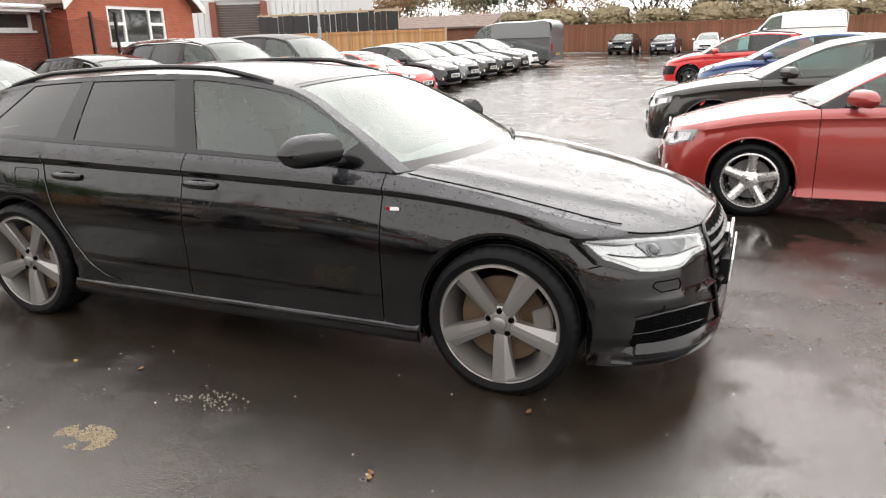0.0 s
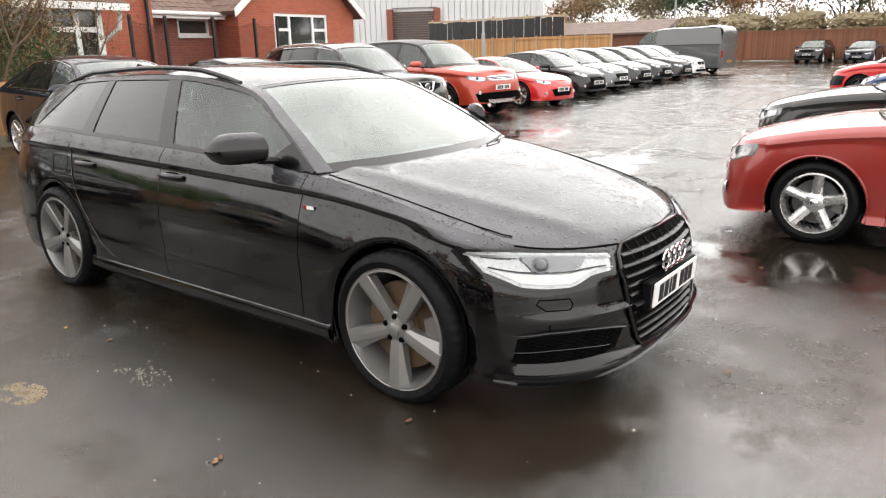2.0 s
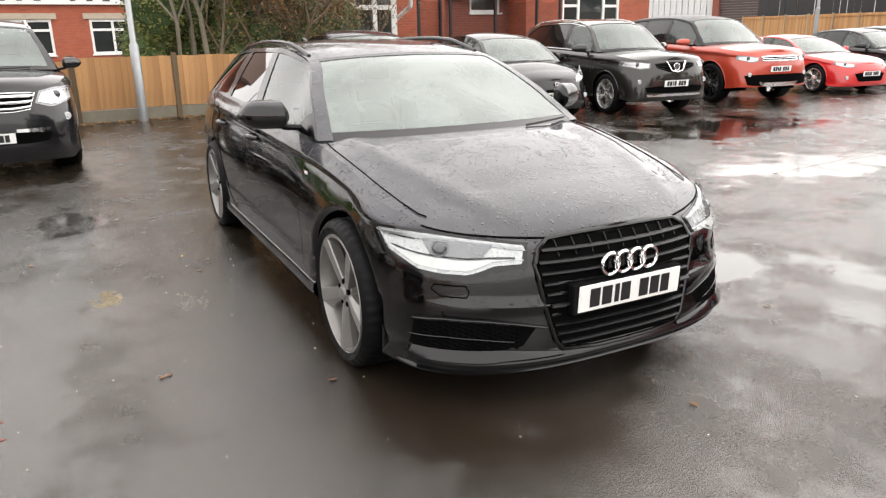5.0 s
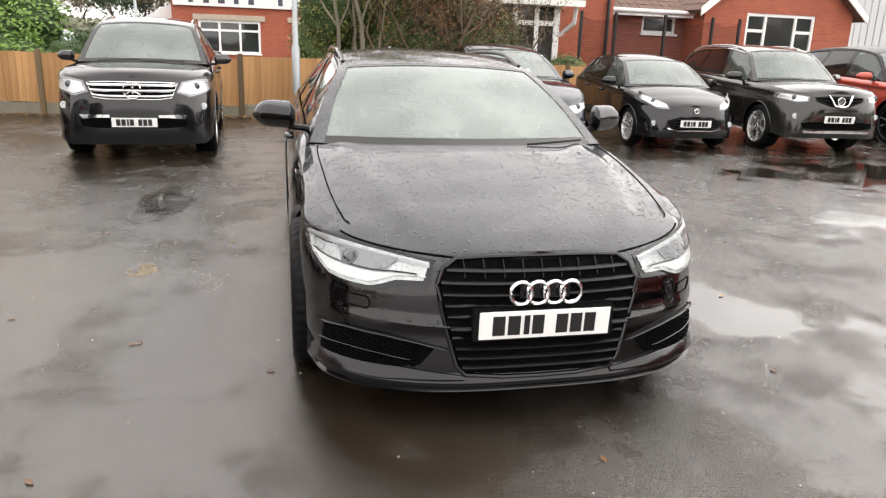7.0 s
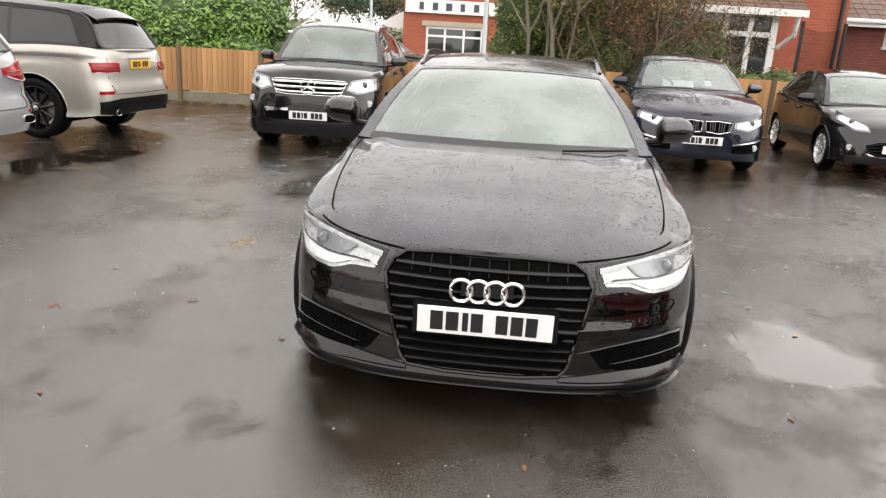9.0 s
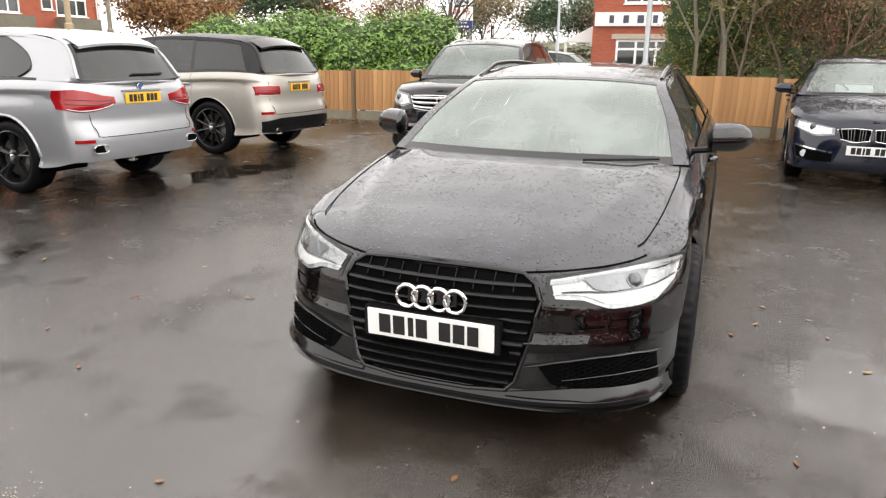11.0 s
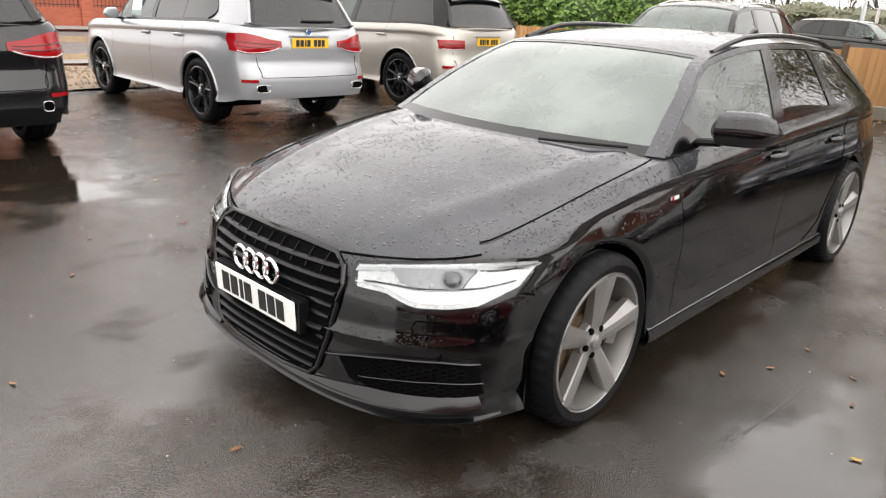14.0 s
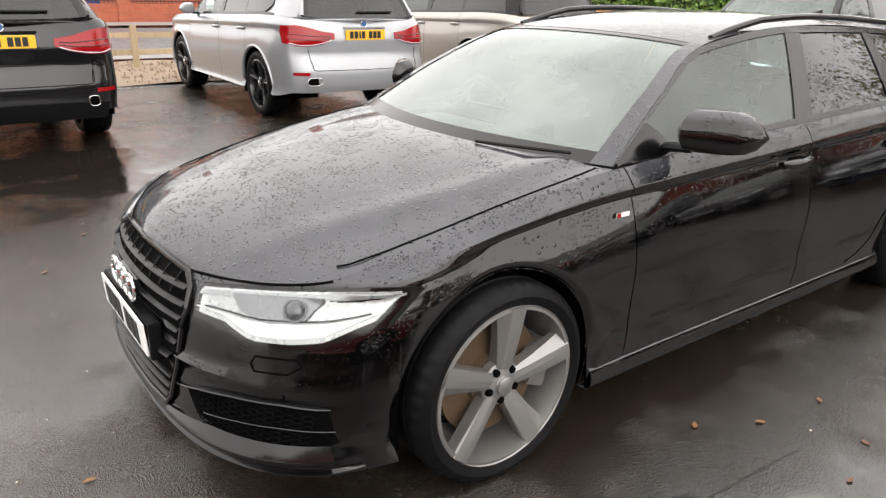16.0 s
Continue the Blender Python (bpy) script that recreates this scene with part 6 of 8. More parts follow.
# across the far end
car("sports_utility_car", resized(SUV, 4.7, 1.87, 1.6, 0.36), pose(-7.5, 55.3, 0, 0, 0, -92), JET, "black tall estate car across the far end", "parked cars", SIL5, False, None, plain_front(suv_lamp, suv_grille, suv_intake, 0.6, 4))
car("saloon_car", GT, pose(-4.35, 55.0, 0, 0, 0, -92), NAVY, "dark blue saloon car across the far end", "parked cars", SIL5, False, None, plain_front(low_lamp, kidney, low_intake, 0.42))
car("hatchback_car", MID, pose(-1.3, 54.6, 0, 0, 0, -92), WHITE, "white hatchback car across the far end", "parked cars", SIL5, False, None, hatch_nose)
car("panel_van", resized(VAN, 5.9, 2.05, 2.55, 0.36), pose(3.9, 46.5, 0, 0, 0, 178), WHITE, "white panel van with dark lettering bars", "parked cars", SIL5, False, None,
    plain_front(([(0.55, 0.95), (0.7, 1.0), (0.84, 1.05)], [(0.55, 0.82), (0.7, 0.82), (0.85, 0.9)]), suv_grille, suv_intake, 0.6), cat="van")
# parked on the road by the shop
car("sports_utility_car", X5, pose(-25.5, -5.6, 0, 0, 0, 82), GRAPHITE, "dark grey sport utility car parked by the road", "parked cars", SIL5, False, None, plain_front(suv_lamp, suv_grille, suv_intake, 0.6), x5b_rear)
car("sports_utility_car", RRS, pose(-27.5, -9.8, 0, 0, 0, 80), SILVER, "silver sport utility car parked by the road", "parked cars", SIL5, False, None, plain_front(suv_lamp, suv_grille, suv_intake, 0.6), x5b_rear)

# white price cards inside the glass
CARD = plain("white_card", (0.75, 0.76, 0.75), 0.6, vary=0.04)
M().box((0, 0, 0), (0.012, 0.46, 0.24), pose(0.62, -0.12, 1.10, 0, -55, 0)).obj("price_card", CARD, navy_saloon, "white price card behind the windscreen", bevel=0.002)
M().box((0, 0, 0), (0.012, 0.10, 0.12), pose(0.55, 0.34, 1.15, 0, -55, 0)).obj("price_card", CARD, navy_saloon, "", bevel=0.002)
M().box((0, 0, 0), (0.28, 0.008, 0.34), pose(0.42, 0.80, 1.34, 12, 0, 0)).obj("price_card", CARD, silver_suv, "white price card behind the door glass", bevel=0.002)
M().box((0, 0, 0), (0.28, 0.008, 0.34), pose(0.42, -0.80, 1.34, -12, 0, 0)).obj("price_card", CARD, silver_suv, "white price card behind the door glass", bevel=0.002)


# ---------------------------------------------------------------- ground and setting
def sheet(name, x0, y0, x1, y1, z, mat, label, cat, n=2):
    m = M().grid([[(x, y, z) for y in np.linspace(y0, y1, n)] for x in np.linspace(x0, x1, n)])
    return tagged(m.obj(name, mat, smooth=0), label, cat, "", "structure")


sheet("ground", -400, -400, 400, 400, 0.0, TARMAC, "wet dark tarmac car lot with shallow pools", "ground", 9)
FENCE_WOOD = boards("fence_wood", (0.45, 0.225, 0.085), (0.62, 0.37, 0.165))
OLD_WOOD = boards("dull_brown_wood", (0.19, 0.075, 0.04), (0.27, 0.115, 0.06))
PALE_WOOD = boards("pale_post_wood", (0.42, 0.32, 0.2), (0.55, 0.43, 0.28))
POST_WOOD = boards("weathered_post_wood", (0.13, 0.085, 0.045), (0.20, 0.14, 0.075))
CONCRETE = plain("weathered_concrete", (0.20, 0.185, 0.14), 0.85, vary=0.35, scale=4.0, grain=0.4)
ASPHALT = plain("damp_road_asphalt", (0.10, 0.10, 0.10), 0.35, vary=0.2, scale=1.5, grain=0.3)
PAVING = plain("damp_paving", (0.22, 0.21, 0.2), 0.5, vary=0.2, scale=2.0, grain=0.2)
BRICK = bricks("orange_red_brick", (0.40, 0.095, 0.045), (0.32, 0.07, 0.035))
BRICK_DARK = bricks("brown_red_brick", (0.26, 0.07, 0.045), (0.20, 0.055, 0.035))
ROOF_TILE = plain("brown_roof_tile", (0.13, 0.075, 0.055), 0.75, vary=0.35, scale=5.0, grain=0.3)
WHITE_FRAME = plain("white_window_frame", (0.8, 0.8, 0.78), 0.4, vary=0.05)
PANE = plain("dark_window_pane", (0.03, 0.034, 0.034), 0.04, 0.0, 0.6, 0.4, 1.2)
CLADDING = plain("white_steel_cladding", (0.62, 0.63, 0.63), 0.5, vary=0.08, scale=0.6)
STONE = plain("pale_stone_lintel", (0.42, 0.36, 0.28), 0.8, vary=0.2, scale=5.0, grain=0.3)
BLACK_STEEL = plain("black_painted_steel", (0.012, 0.012, 0.013), 0.4)
GALV = plain("galvanised_steel", (0.36, 0.38, 0.39), 0.45, 0.7, vary=0.15)
BARK = plain("grey_green_bark", (0.17, 0.15, 0.11), 0.9, vary=0.35, scale=14.0, grain=0.6)
DARK_BARK = plain("dark_twig_bark", (0.075, 0.058, 0.042), 0.9, vary=0.3, scale=14.0)
LAUREL = leafy("laurel_leaf", (0.085, 0.17, 0.028), (0.21, 0.35, 0.065), 0.45)
FADED = leafy("faded_autumn_leaf", (0.14, 0.11, 0.06), (0.27, 0.22, 0.12), 0.6)
# olive leaf made paler: the haze of distance put into its colour
HAZY = leafy("hazed_olive_leaf", (0.13, 0.135, 0.08), (0.24, 0.24, 0.16), 0.7)
DULL_OLIVE = leafy("dull_olive_leaf", (0.065, 0.065, 0.02), (0.18, 0.155, 0.05), 0.5)
OLIVE = leafy("olive_autumn_leaf", (0.11, 0.10, 0.022), (0.24, 0.19, 0.04), 0.55)
RUSSET = leafy("russet_autumn_leaf", (0.14, 0.07, 0.025), (0.26, 0.13, 0.04), 0.6)
DEEP_GREEN = leafy("deep_evergreen_leaf", (0.018, 0.045, 0.015), (0.05, 0.09, 0.028), 0.5)
# darker green for hedge cores: the shade between leaves put into the colour
INNER_SHADE = leafy("inner_shadow_leaf", (0.03, 0.055, 0.014), (0.06, 0.10, 0.028), 0.8)
YELLOW_GREEN = leafy("yellow_green_leaf", (0.075, 0.095, 0.02), (0.21, 0.21, 0.05), 0.5)
TWIG = plain("brown_twig_bark", (0.14, 0.095, 0.065), 0.9, vary=0.3, scale=14.0)
GRAVEL = plain("tan_gravel", (0.27, 0.2, 0.14), 0.8, vary=0.4, scale=30.0, grain=0.6)


def again(ob, parent, m):
    """One more of a part, on the same mesh."""
    c = ob.copy()
    scene.collection.objects.link(c)
    c.parent, c.matrix_basis = parent, m
    return c


def fence_run(x0, y0, x1, y1, h, wood, label, post_mat, slats=True, board=0.22):
    """Panels of upright boards between posts, over a gravel board."""
    length = math.hypot(x1 - x0, y1 - y0)
    turn = math.degrees(math.atan2(y1 - y0, x1 - x0))
    n = max(1, round(length / 1.85))
    bay = length / n
    root = thing("fence", label, "fence", "", pose(x0, y0, 0, 0, 0, turn), "structure")
    post = M().box((0, 0, (h + 0.05) / 2), (0.1, 0.11, h + 0.05)).obj("post", post_mat, root, bevel=0.012)
    gravel = M().box((0, 0.01, board / 2), (bay - 0.1, 0.05, board)).obj("gravel_board", CONCRETE, root, "concrete gravel board", bevel=0.006)
    rail = M().box((0, 0, 0), (bay - 0.1, 0.04, 0.05)).obj("rail", wood, root)
    sw, top = 0.122, h - board - 0.02
    k = int((bay - 0.1) / 0.11)
    sec = [(-sw / 2, -0.012), (sw / 2, -0.026), (sw / 2, -0.006), (-sw / 2, -0.004)]
    slat = M().prism([(x, y, 0) for x, y in sec], [(x, y, top) for x, y in sec]).obj("slat", wood, root, smooth=0)
    for i in range(n + 1):
        if i:
            again(post, root, pose(i * bay, 0, 0, random.uniform(-1, 1), random.uniform(-1, 1)))
        if i == n:
            break
        mid, sag = (i + 0.5) * bay, random.uniform(-0.02, 0.02)
        again(gravel, root, pose(mid, 0, 0))
        for z in (board + 0.1, h - 0.15):
            again(rail, root, pose(mid, 0.03, z))
        for j in range(k):
            again(slat, root, pose(i * bay + 0.05 + (j + 0.5) * (bay - 0.1) / k, random.uniform(-0.003, 0.003), board + sag + random.uniform(-0.006, 0.006), 0, random.uniform(-0.4, 0.4), random.uniform(-1, 1)))
    for ob in (gravel, rail, slat):
        bpy.data.objects.remove(ob)
    return root


PANEL_LABEL = "orange-brown feather-edge timber fence with concrete posts"
fence_run(-10.35, -14.6, -10.4, -1.75, 1.16, FENCE_WOOD, PANEL_LABEL, POST_WOOD)
fence_run(-10.4, -1.75, -11.1, 7.2, 1.18, FENCE_WOOD, PANEL_LABEL, POST_WOOD)


def wall_slab(width, height, thick, holes, z0=0.0):
    """A wall in the xz plane with openings (x0, x1, z0, z1); its face looks along -y."""
    xs = sorted({-width / 2, width / 2, *[h[0] for h in holes], *[h[1] for h in holes]})
    zs = sorted({z0, height, *[h[2] for h in holes], *[h[3] for h in holes]})
    m = M()
    for a, b in zip(xs, xs[1:]):
        for c, d in zip(zs, zs[1:]):
            cx, cz = (a + b) / 2, (c + d) / 2
            if any(h[0] < cx < h[1] and h[2] < cz < h[3] for h in holes):
                continue
            m.box((cx, thick / 2, cz), (b - a, thick, d - c))
    return m


def window_in(root, x0, x1, z0, z1, cols=(1.0,), transom=0.0, frame=0.07, sill=True, y=0.06):
    """A white framed window in an opening: frame, bars, panes and sill."""
    w = new("window")
    w.parent = root
    w.matrix_basis = pose(0, y, 0)
    f = M()
    for cx, cz, sx, sz in (((x0 + x1) / 2, z0 + frame / 2, x1 - x0, frame), ((x0 + x1) / 2, z1 - frame / 2, x1 - x0, frame), (x0 + frame / 2, (z0 + z1) / 2, frame, z1 - z0 - 2 * frame), (x1 - frame / 2, (z0 + z1) / 2, frame, z1 - z0 - 2 * frame)):
        f.box((cx, 0, cz), (sx, 0.07, sz))
    total, x = sum(cols), x0
    edges = [x0]
    for c in cols:
        x += c / total * (x1 - x0)
        edges.append(x)
    for e in edges[1:-1]:
        f.box((e, 0, (z0 + z1) / 2), (frame, 0.065, z1 - z0 - 2 * frame))
    if transom:
        zt = z0 + (z1 - z0) * transom
        for i, (a, b) in enumerate(zip(edges, edges[1:])):
            if len(cols) == 3 and i == 1 and cols[1] > cols[0]:
                continue
            f.box(((a + b) / 2, 0, zt), (b - a - frame, 0.06, frame))
    f.obj("window_frame", WHITE_FRAME, w, smooth=0)
    for a, b in zip(edges, edges[1:]):
        M().box(((a + b) / 2, 0.02, (z0 + z1) / 2), (b - a - 0.02, 0.01, z1 - z0 - 0.04)).obj("pane", PANE, w, smooth=0)
    if sill:
        M().box(((x0 + x1) / 2, -0.06, z0 - 0.03), (x1 - x0 + 0.12, 0.16, 0.06)).obj("window_sill", WHITE_FRAME, w, bevel=0.008)
    return w


def tiled_slope(root, a, b, c, d, courses=14, mat=None):
    """Courses of tiles from the eave a-b up to the ridge d-c; each course laps the one below."""
    a, b, c, d = (Vector(q) for q in (a, b, c, d))
    n = (b - a).cross(d - a).normalized()
    if n.z < 0:
        n = -n
    m = M()
    per = max(6, int((b - a).length / 0.3))
    for i in range(courses):
        u0, u1 = i / courses, (i + 1.25) / courses
        u1 = min(u1, 1.0)
        for j in range(per):
            s0, s1 = j / per, (j + 0.94) / per
            def at(s, u, h):
                lo, hi = a + (b - a) * s, d + (c - d) * s
                return lo + (hi - lo) * u + n * h
            lift = 0.03 + random.uniform(-0.004, 0.004)
            m.prism([at(s0, u0, 0.012), at(s1, u0, 0.012), at(s1, u1, 0.0), at(s0, u1, 0.0)], [at(s0, u0, lift), at(s1, u0, lift), at(s1, u1, 0.014), at(s0, u1, 0.014)])
    ob = m.obj("roof_tiles", mat or ROOF_TILE, root, smooth=0, weld=False)
    tagged(ob, kind="stuff")
    M().prism([a, b, c, d], [q - n * 0.12 for q in (a, b, c, d)]).obj("roof_deck", mat or ROOF_TILE, root, smooth=0)
    return ob


# house with a gable and white three-part window; local x runs along the front, the front looks along -y
gable = thing("gabled_house", "orange brick single-storey house gable with white window", "house", "", pose(-15.75, 14.3, 0, 0, 0, 96))
holes = [(-1.3, 1.35, 1.65, 2.8)]
wall_slab(5.7, 3.0, 0.3, holes).obj("wall", BRICK, gable, smooth=0)
M().prism([(-2.85, 0, 3.0), (2.85, 0, 3.0), (0, 0, 5.1)], [(-2.85, 0.3, 3.0), (2.85, 0.3, 3.0), (0, 0.3, 5.1)]).obj("gable_wall", BRICK, gable, smooth=0)
for sx in (-1, 1):
    M().box((sx * 2.7, 4.3, 1.5), (0.3, 8.0, 3.0)).obj("side_wall", BRICK, gable, smooth=0)
    tiled_slope(gable, (sx * 3.15, -0.25, 2.78), (sx * 3.15, 8.5, 2.78), (0, 8.5, 5.2), (0, -0.25, 5.2), 12)
    M().prism([(sx * 3.2, -0.3, 2.62), (sx * 3.2, -0.3, 2.86), (0, -0.3, 5.3), (0, -0.3, 5.02)], [(sx * 3.2, -0.26, 2.62), (sx * 3.2, -0.26, 2.86), (0, -0.26, 5.3), (0, -0.26, 5.02)]).obj("bargeboard", WHITE_FRAME, gable, "white bargeboard", smooth=0)
window_in(gable, *holes[0], (0.28, 0.44, 0.28), 0.55, 0.09)

# low outbuilding beside it
out = thing("brick_outbuilding", "low brown brick outbuilding with tiled roof and small window", "outbuilding", "", pose(-16.2, 9.6, 0, 0, 0, 96))
holes = [(0.25, 1.45, 2.1, 2.62)]
wall_slab(4.6, 2.75, 0.25, holes).obj("wall", BRICK_DARK, out, smooth=0)
M().box((-2.2, 2.6, 1.37), (0.25, 4.7, 2.75)).obj("side_wall", BRICK_DARK, out, smooth=0)
window_in(out, *holes[0], (1.0,), 0.0, 0.08)
tiled_slope(out, (-2.5, -0.35, 2.75), (1.75, -0.35, 2.75), (1.75, 4.2, 4.9), (-0.9, 4.2, 4.9), 14)
M().box((-0.3, -0.38, 2.68), (4.4, 0.06, 0.2)).obj("fascia", WHITE_FRAME, out, "white fascia board", smooth=0)
M().tube([(-2.5, -0.46, 2.72), (1.9, -0.46, 2.72)], 0.06, 8).obj("gutter", WHITE_FRAME, out)

# brick house with a white bay under a tiled hood
bay = thing("brick_house", "orange brick house with white bay window and tiled hood", "house", "", pose(-14.6, 5.75, 0, 0, 0, 96))
wall_slab(5.0, 3.4, 0.3, [(-1.5, 0.35, 0.8, 2.7)]).obj("wall", BRICK, bay, smooth=0)
gable_line = [(-2.5, 3.4), (2.5, 3.4), (2.5, 4.3), (1.4, 4.9)]
M().prism([(x, 0.0, z) for x, z in gable_line], [(x, 0.3, z) for x, z in gable_line]).obj("gable_wall", BRICK, bay, smooth=0)
M().box((2.35, 3.3, 2.05), (0.3, 6.0, 4.1)).obj("side_wall", BRICK, bay, smooth=0)
M().box((-2.35, 3.3, 1.65), (0.3, 6.0, 3.3)).obj("side_wall", BRICK, bay, smooth=0)
tiled_slope(bay, (-2.85, -0.2, 3.3), (-2.85, 6.4, 3.3), (1.4, 6.4, 5.05), (1.4, -0.2, 5.05), 12)
tiled_slope(bay, (2.8, -0.2, 4.25), (2.8, 6.4, 4.25), (1.4, 6.4, 5.05), (1.4, -0.2, 5.05), 6)
bw = window_in(bay, -1.5, 0.35, 0.8, 2.7, (1, 1, 1), 0.72, 0.12, True, -0.85)
for sx in (-1.5, 0.35):
    M().box((sx, -0.45, 1.75), (0.12, 0.8, 1.9)).obj("bay_side", WHITE_FRAME, bay, smooth=0)
M().box((-0.57, -0.42, 0.4), (1.95, 0.85, 0.78)).obj("bay_base", BRICK, bay, smooth=0)
tiled_slope(bay, (-1.9, -1.25, 2.75), (0.9, -1.25, 2.75), (0.9, 0.0, 3.5), (-1.9, 0.0, 3.5), 8)
M().box((-0.5, -1.24, 2.68), (2.8, 0.08, 0.16)).obj("fascia", WHITE_FRAME, bay, smooth=0)
M().tube([(0.75, -1.1, 2.65), (0.78, -0.95, 2.2), (0.72, -0.3, 1.9)], 0.06, 8).obj("bracket", WHITE_FRAME, bay, "curved white bracket")
M().tube([(2.3, -0.08, 0), (2.3, -0.08, 4.15)], 0.05, 8).obj("downpipe", BLACK_STEEL, bay)

# black posts with a net between them, before the outbuilding
net_mat = Mat("fine_black_net")
net_mat.t.nodes.remove(net_mat.p)
nd, nt, nm = net_mat.add("ShaderNodeBsdfDiffuse", Color=(0.012, 0.012, 0.012, 1)), net_mat.add("ShaderNodeBsdfTransparent"), net_mat.t.nodes.new("ShaderNodeMixShader")
net_mat.link(net_mat.remap(net_mat.noise(55.0, 2.0), 0.3, 0.7, 0.12, 0.5), nm.inputs[0])
net_mat.link(nt.outputs[0], nm.inputs[1])
net_mat.link(nd.outputs[0], nm.inputs[2])
net_mat.link(nm.outputs[0], net_mat.out.inputs["Surface"])
posts_at = [(-13.2, 6.6), (-13.3, 7.6), (-13.45, 9.1), (-13.6, 10.6), (-13.7, 11.5)]
net_root = thing("net_screen", "black steel posts with a fine black net", "net screen", "", pose(0, 0, 0))
for i, (x, y) in enumerate(posts_at):
    M().box((x, y, 1.25), (0.075, 0.075, 2.5)).obj("post", BLACK_STEEL, net_root, bevel=0.012)
    if i:
        px, py = posts_at[i - 1]
        M().grid([[(px + (x - px) * a, py + (y - py) * a, z - 0.12 * math.sin(math.pi * a) * (z > 1)) for z in (0.1, 2.4)] for a in np.linspace(0, 1, 7)]).obj("net", net_mat.mat, net_root)

# shop across the road with a long white name board
LETTER_GREY = plain("faded_dark_lettering", (0.06, 0.065, 0.09), 0.5)
shop = thing("shop_building", "red brick two-storey shop with long white name board", "shop", "", pose(-37.0, -1.3, 0, 0, 0, 94))
holes = [(-3.9, -0.7, 0.8, 2.5), (1.0, 4.2, 0.8, 2.5), (-3.6, -0.9, 4.35, 5.6), (1.3, 4.0, 4.35, 5.6)]
wall_slab(10.4, 6.8, 0.3, holes).obj("wall", BRICK, shop, smooth=0)
M().box((-5.05, 4, 3.1), (0.3, 7.5, 6.2)).obj("side_wall", BRICK, shop, smooth=0)
M().box((5.05, 4, 3.1), (0.3, 7.5, 6.2)).obj("side_wall", BRICK, shop, smooth=0)
for h in holes:
    window_in(shop, *h, (1, 1, 1), 0.7, 0.12)
    M().box(((h[0] + h[1]) / 2, -0.02, h[3] + 0.15), (h[1] - h[0] + 0.5, 0.1, 0.28)).obj("lintel", STONE, shop, smooth=0)
board = M().box((0.0, -0.12, 3.55), (10.2, 0.12, 0.72)).obj("name_board", WHITE_FRAME, shop, "white board with dark bars for lettering", bevel=0.01)
for k, x in enumerate(np.linspace(-4.2, 4.2, 12)):
    if k != 5:
        M().box((x, -0.19, 3.55), (0.24 + 0.05 * (k % 3), 0.02, 0.40)).obj("lettering_bar", LETTER_GREY, board, smooth=0)
tiled_slope(shop, (-5.5, -0.4, 6.8), (5.5, -0.4, 6.8), (5.5, 4, 9.2), (-5.5, 4, 9.2), 12)
porch = M().prism([(-7.0, 1.0, 2.35), (-5.2, 1.0, 2.35), (-5.2, 1.0, 3.3)], [(-7.0, 2.2, 2.35), (-5.2, 2.2, 2.35), (-5.2, 2.2, 3.3)]).obj("porch_roof", WHITE_FRAME, shop, "white timber porch", smooth=0)
M().tube([(-6.8, 1.1, 0), (-6.8, 1.1, 2.35)], 0.08, 8).obj("porch_post", WHITE_FRAME, shop)


def letters(text, size, m, mat, parent, name="lettering"):
    cu = bpy.data.curves.new(name, "FONT")
    cu.body, cu.size, cu.align_x, cu.extrude = text, size, "CENTER", 0.004
    tmp = bpy.data.objects.new(name, cu)
    scene.collection.objects.link(tmp)
    bpy.context.view_layer.update()
    me = bpy.data.meshes.new_from_object(tmp.evaluated_get(bpy.context.evaluated_depsgraph_get()))
    bpy.data.objects.remove(tmp)
    me.transform(m)
    me.materials.clear()
    me.materials.append(mat)
    ob = new(name, me)
    ob.parent = parent
    return ob


SIGN_BLUE = plain("sign_blue", (0.02, 0.03, 0.16), 0.4)
SIGN_RED = plain("sign_red", (0.5, 0.02, 0.02), 0.4)
mot = thing("price_sign", "white and blue price sign on a tall post", "sign", "", pose(-35.4, -13.9, -0.25, 0, 0, 100))
M().box((0, 0, 4.3), (1.55, 0.08, 2.1)).obj("sign_board", WHITE_FRAME, mot, bevel=0.01)
M().box((0, -0.05, 3.48), (1.55, 0.02, 0.46)).obj("blue_band", SIGN_BLUE, mot, smooth=0)
up = Matrix.Rotation(radians(90), 4, "X")
letters("MOT", 0.62, Matrix.Translation((0, -0.05, 4.62)) @ up, SIGN_BLUE, mot)
letters("£39.95", 0.46, Matrix.Translation((0, -0.05, 4.05)) @ up, SIGN_RED, mot)
letters("Book Now", 0.2, Matrix.Translation((0, -0.07, 3.54)) @ up, WHITE_FRAME, mot)
M().box((0, -0.07, 3.38), (1.1, 0.02, 0.1)).obj("lettering_bar", WHITE_FRAME, mot, smooth=0)
for sx in (-0.6, 0.6):
    M().tube([(sx, 0.08, 0), (sx, 0.08, 5.3)], 0.06, 8).obj("post", GALV, mot)


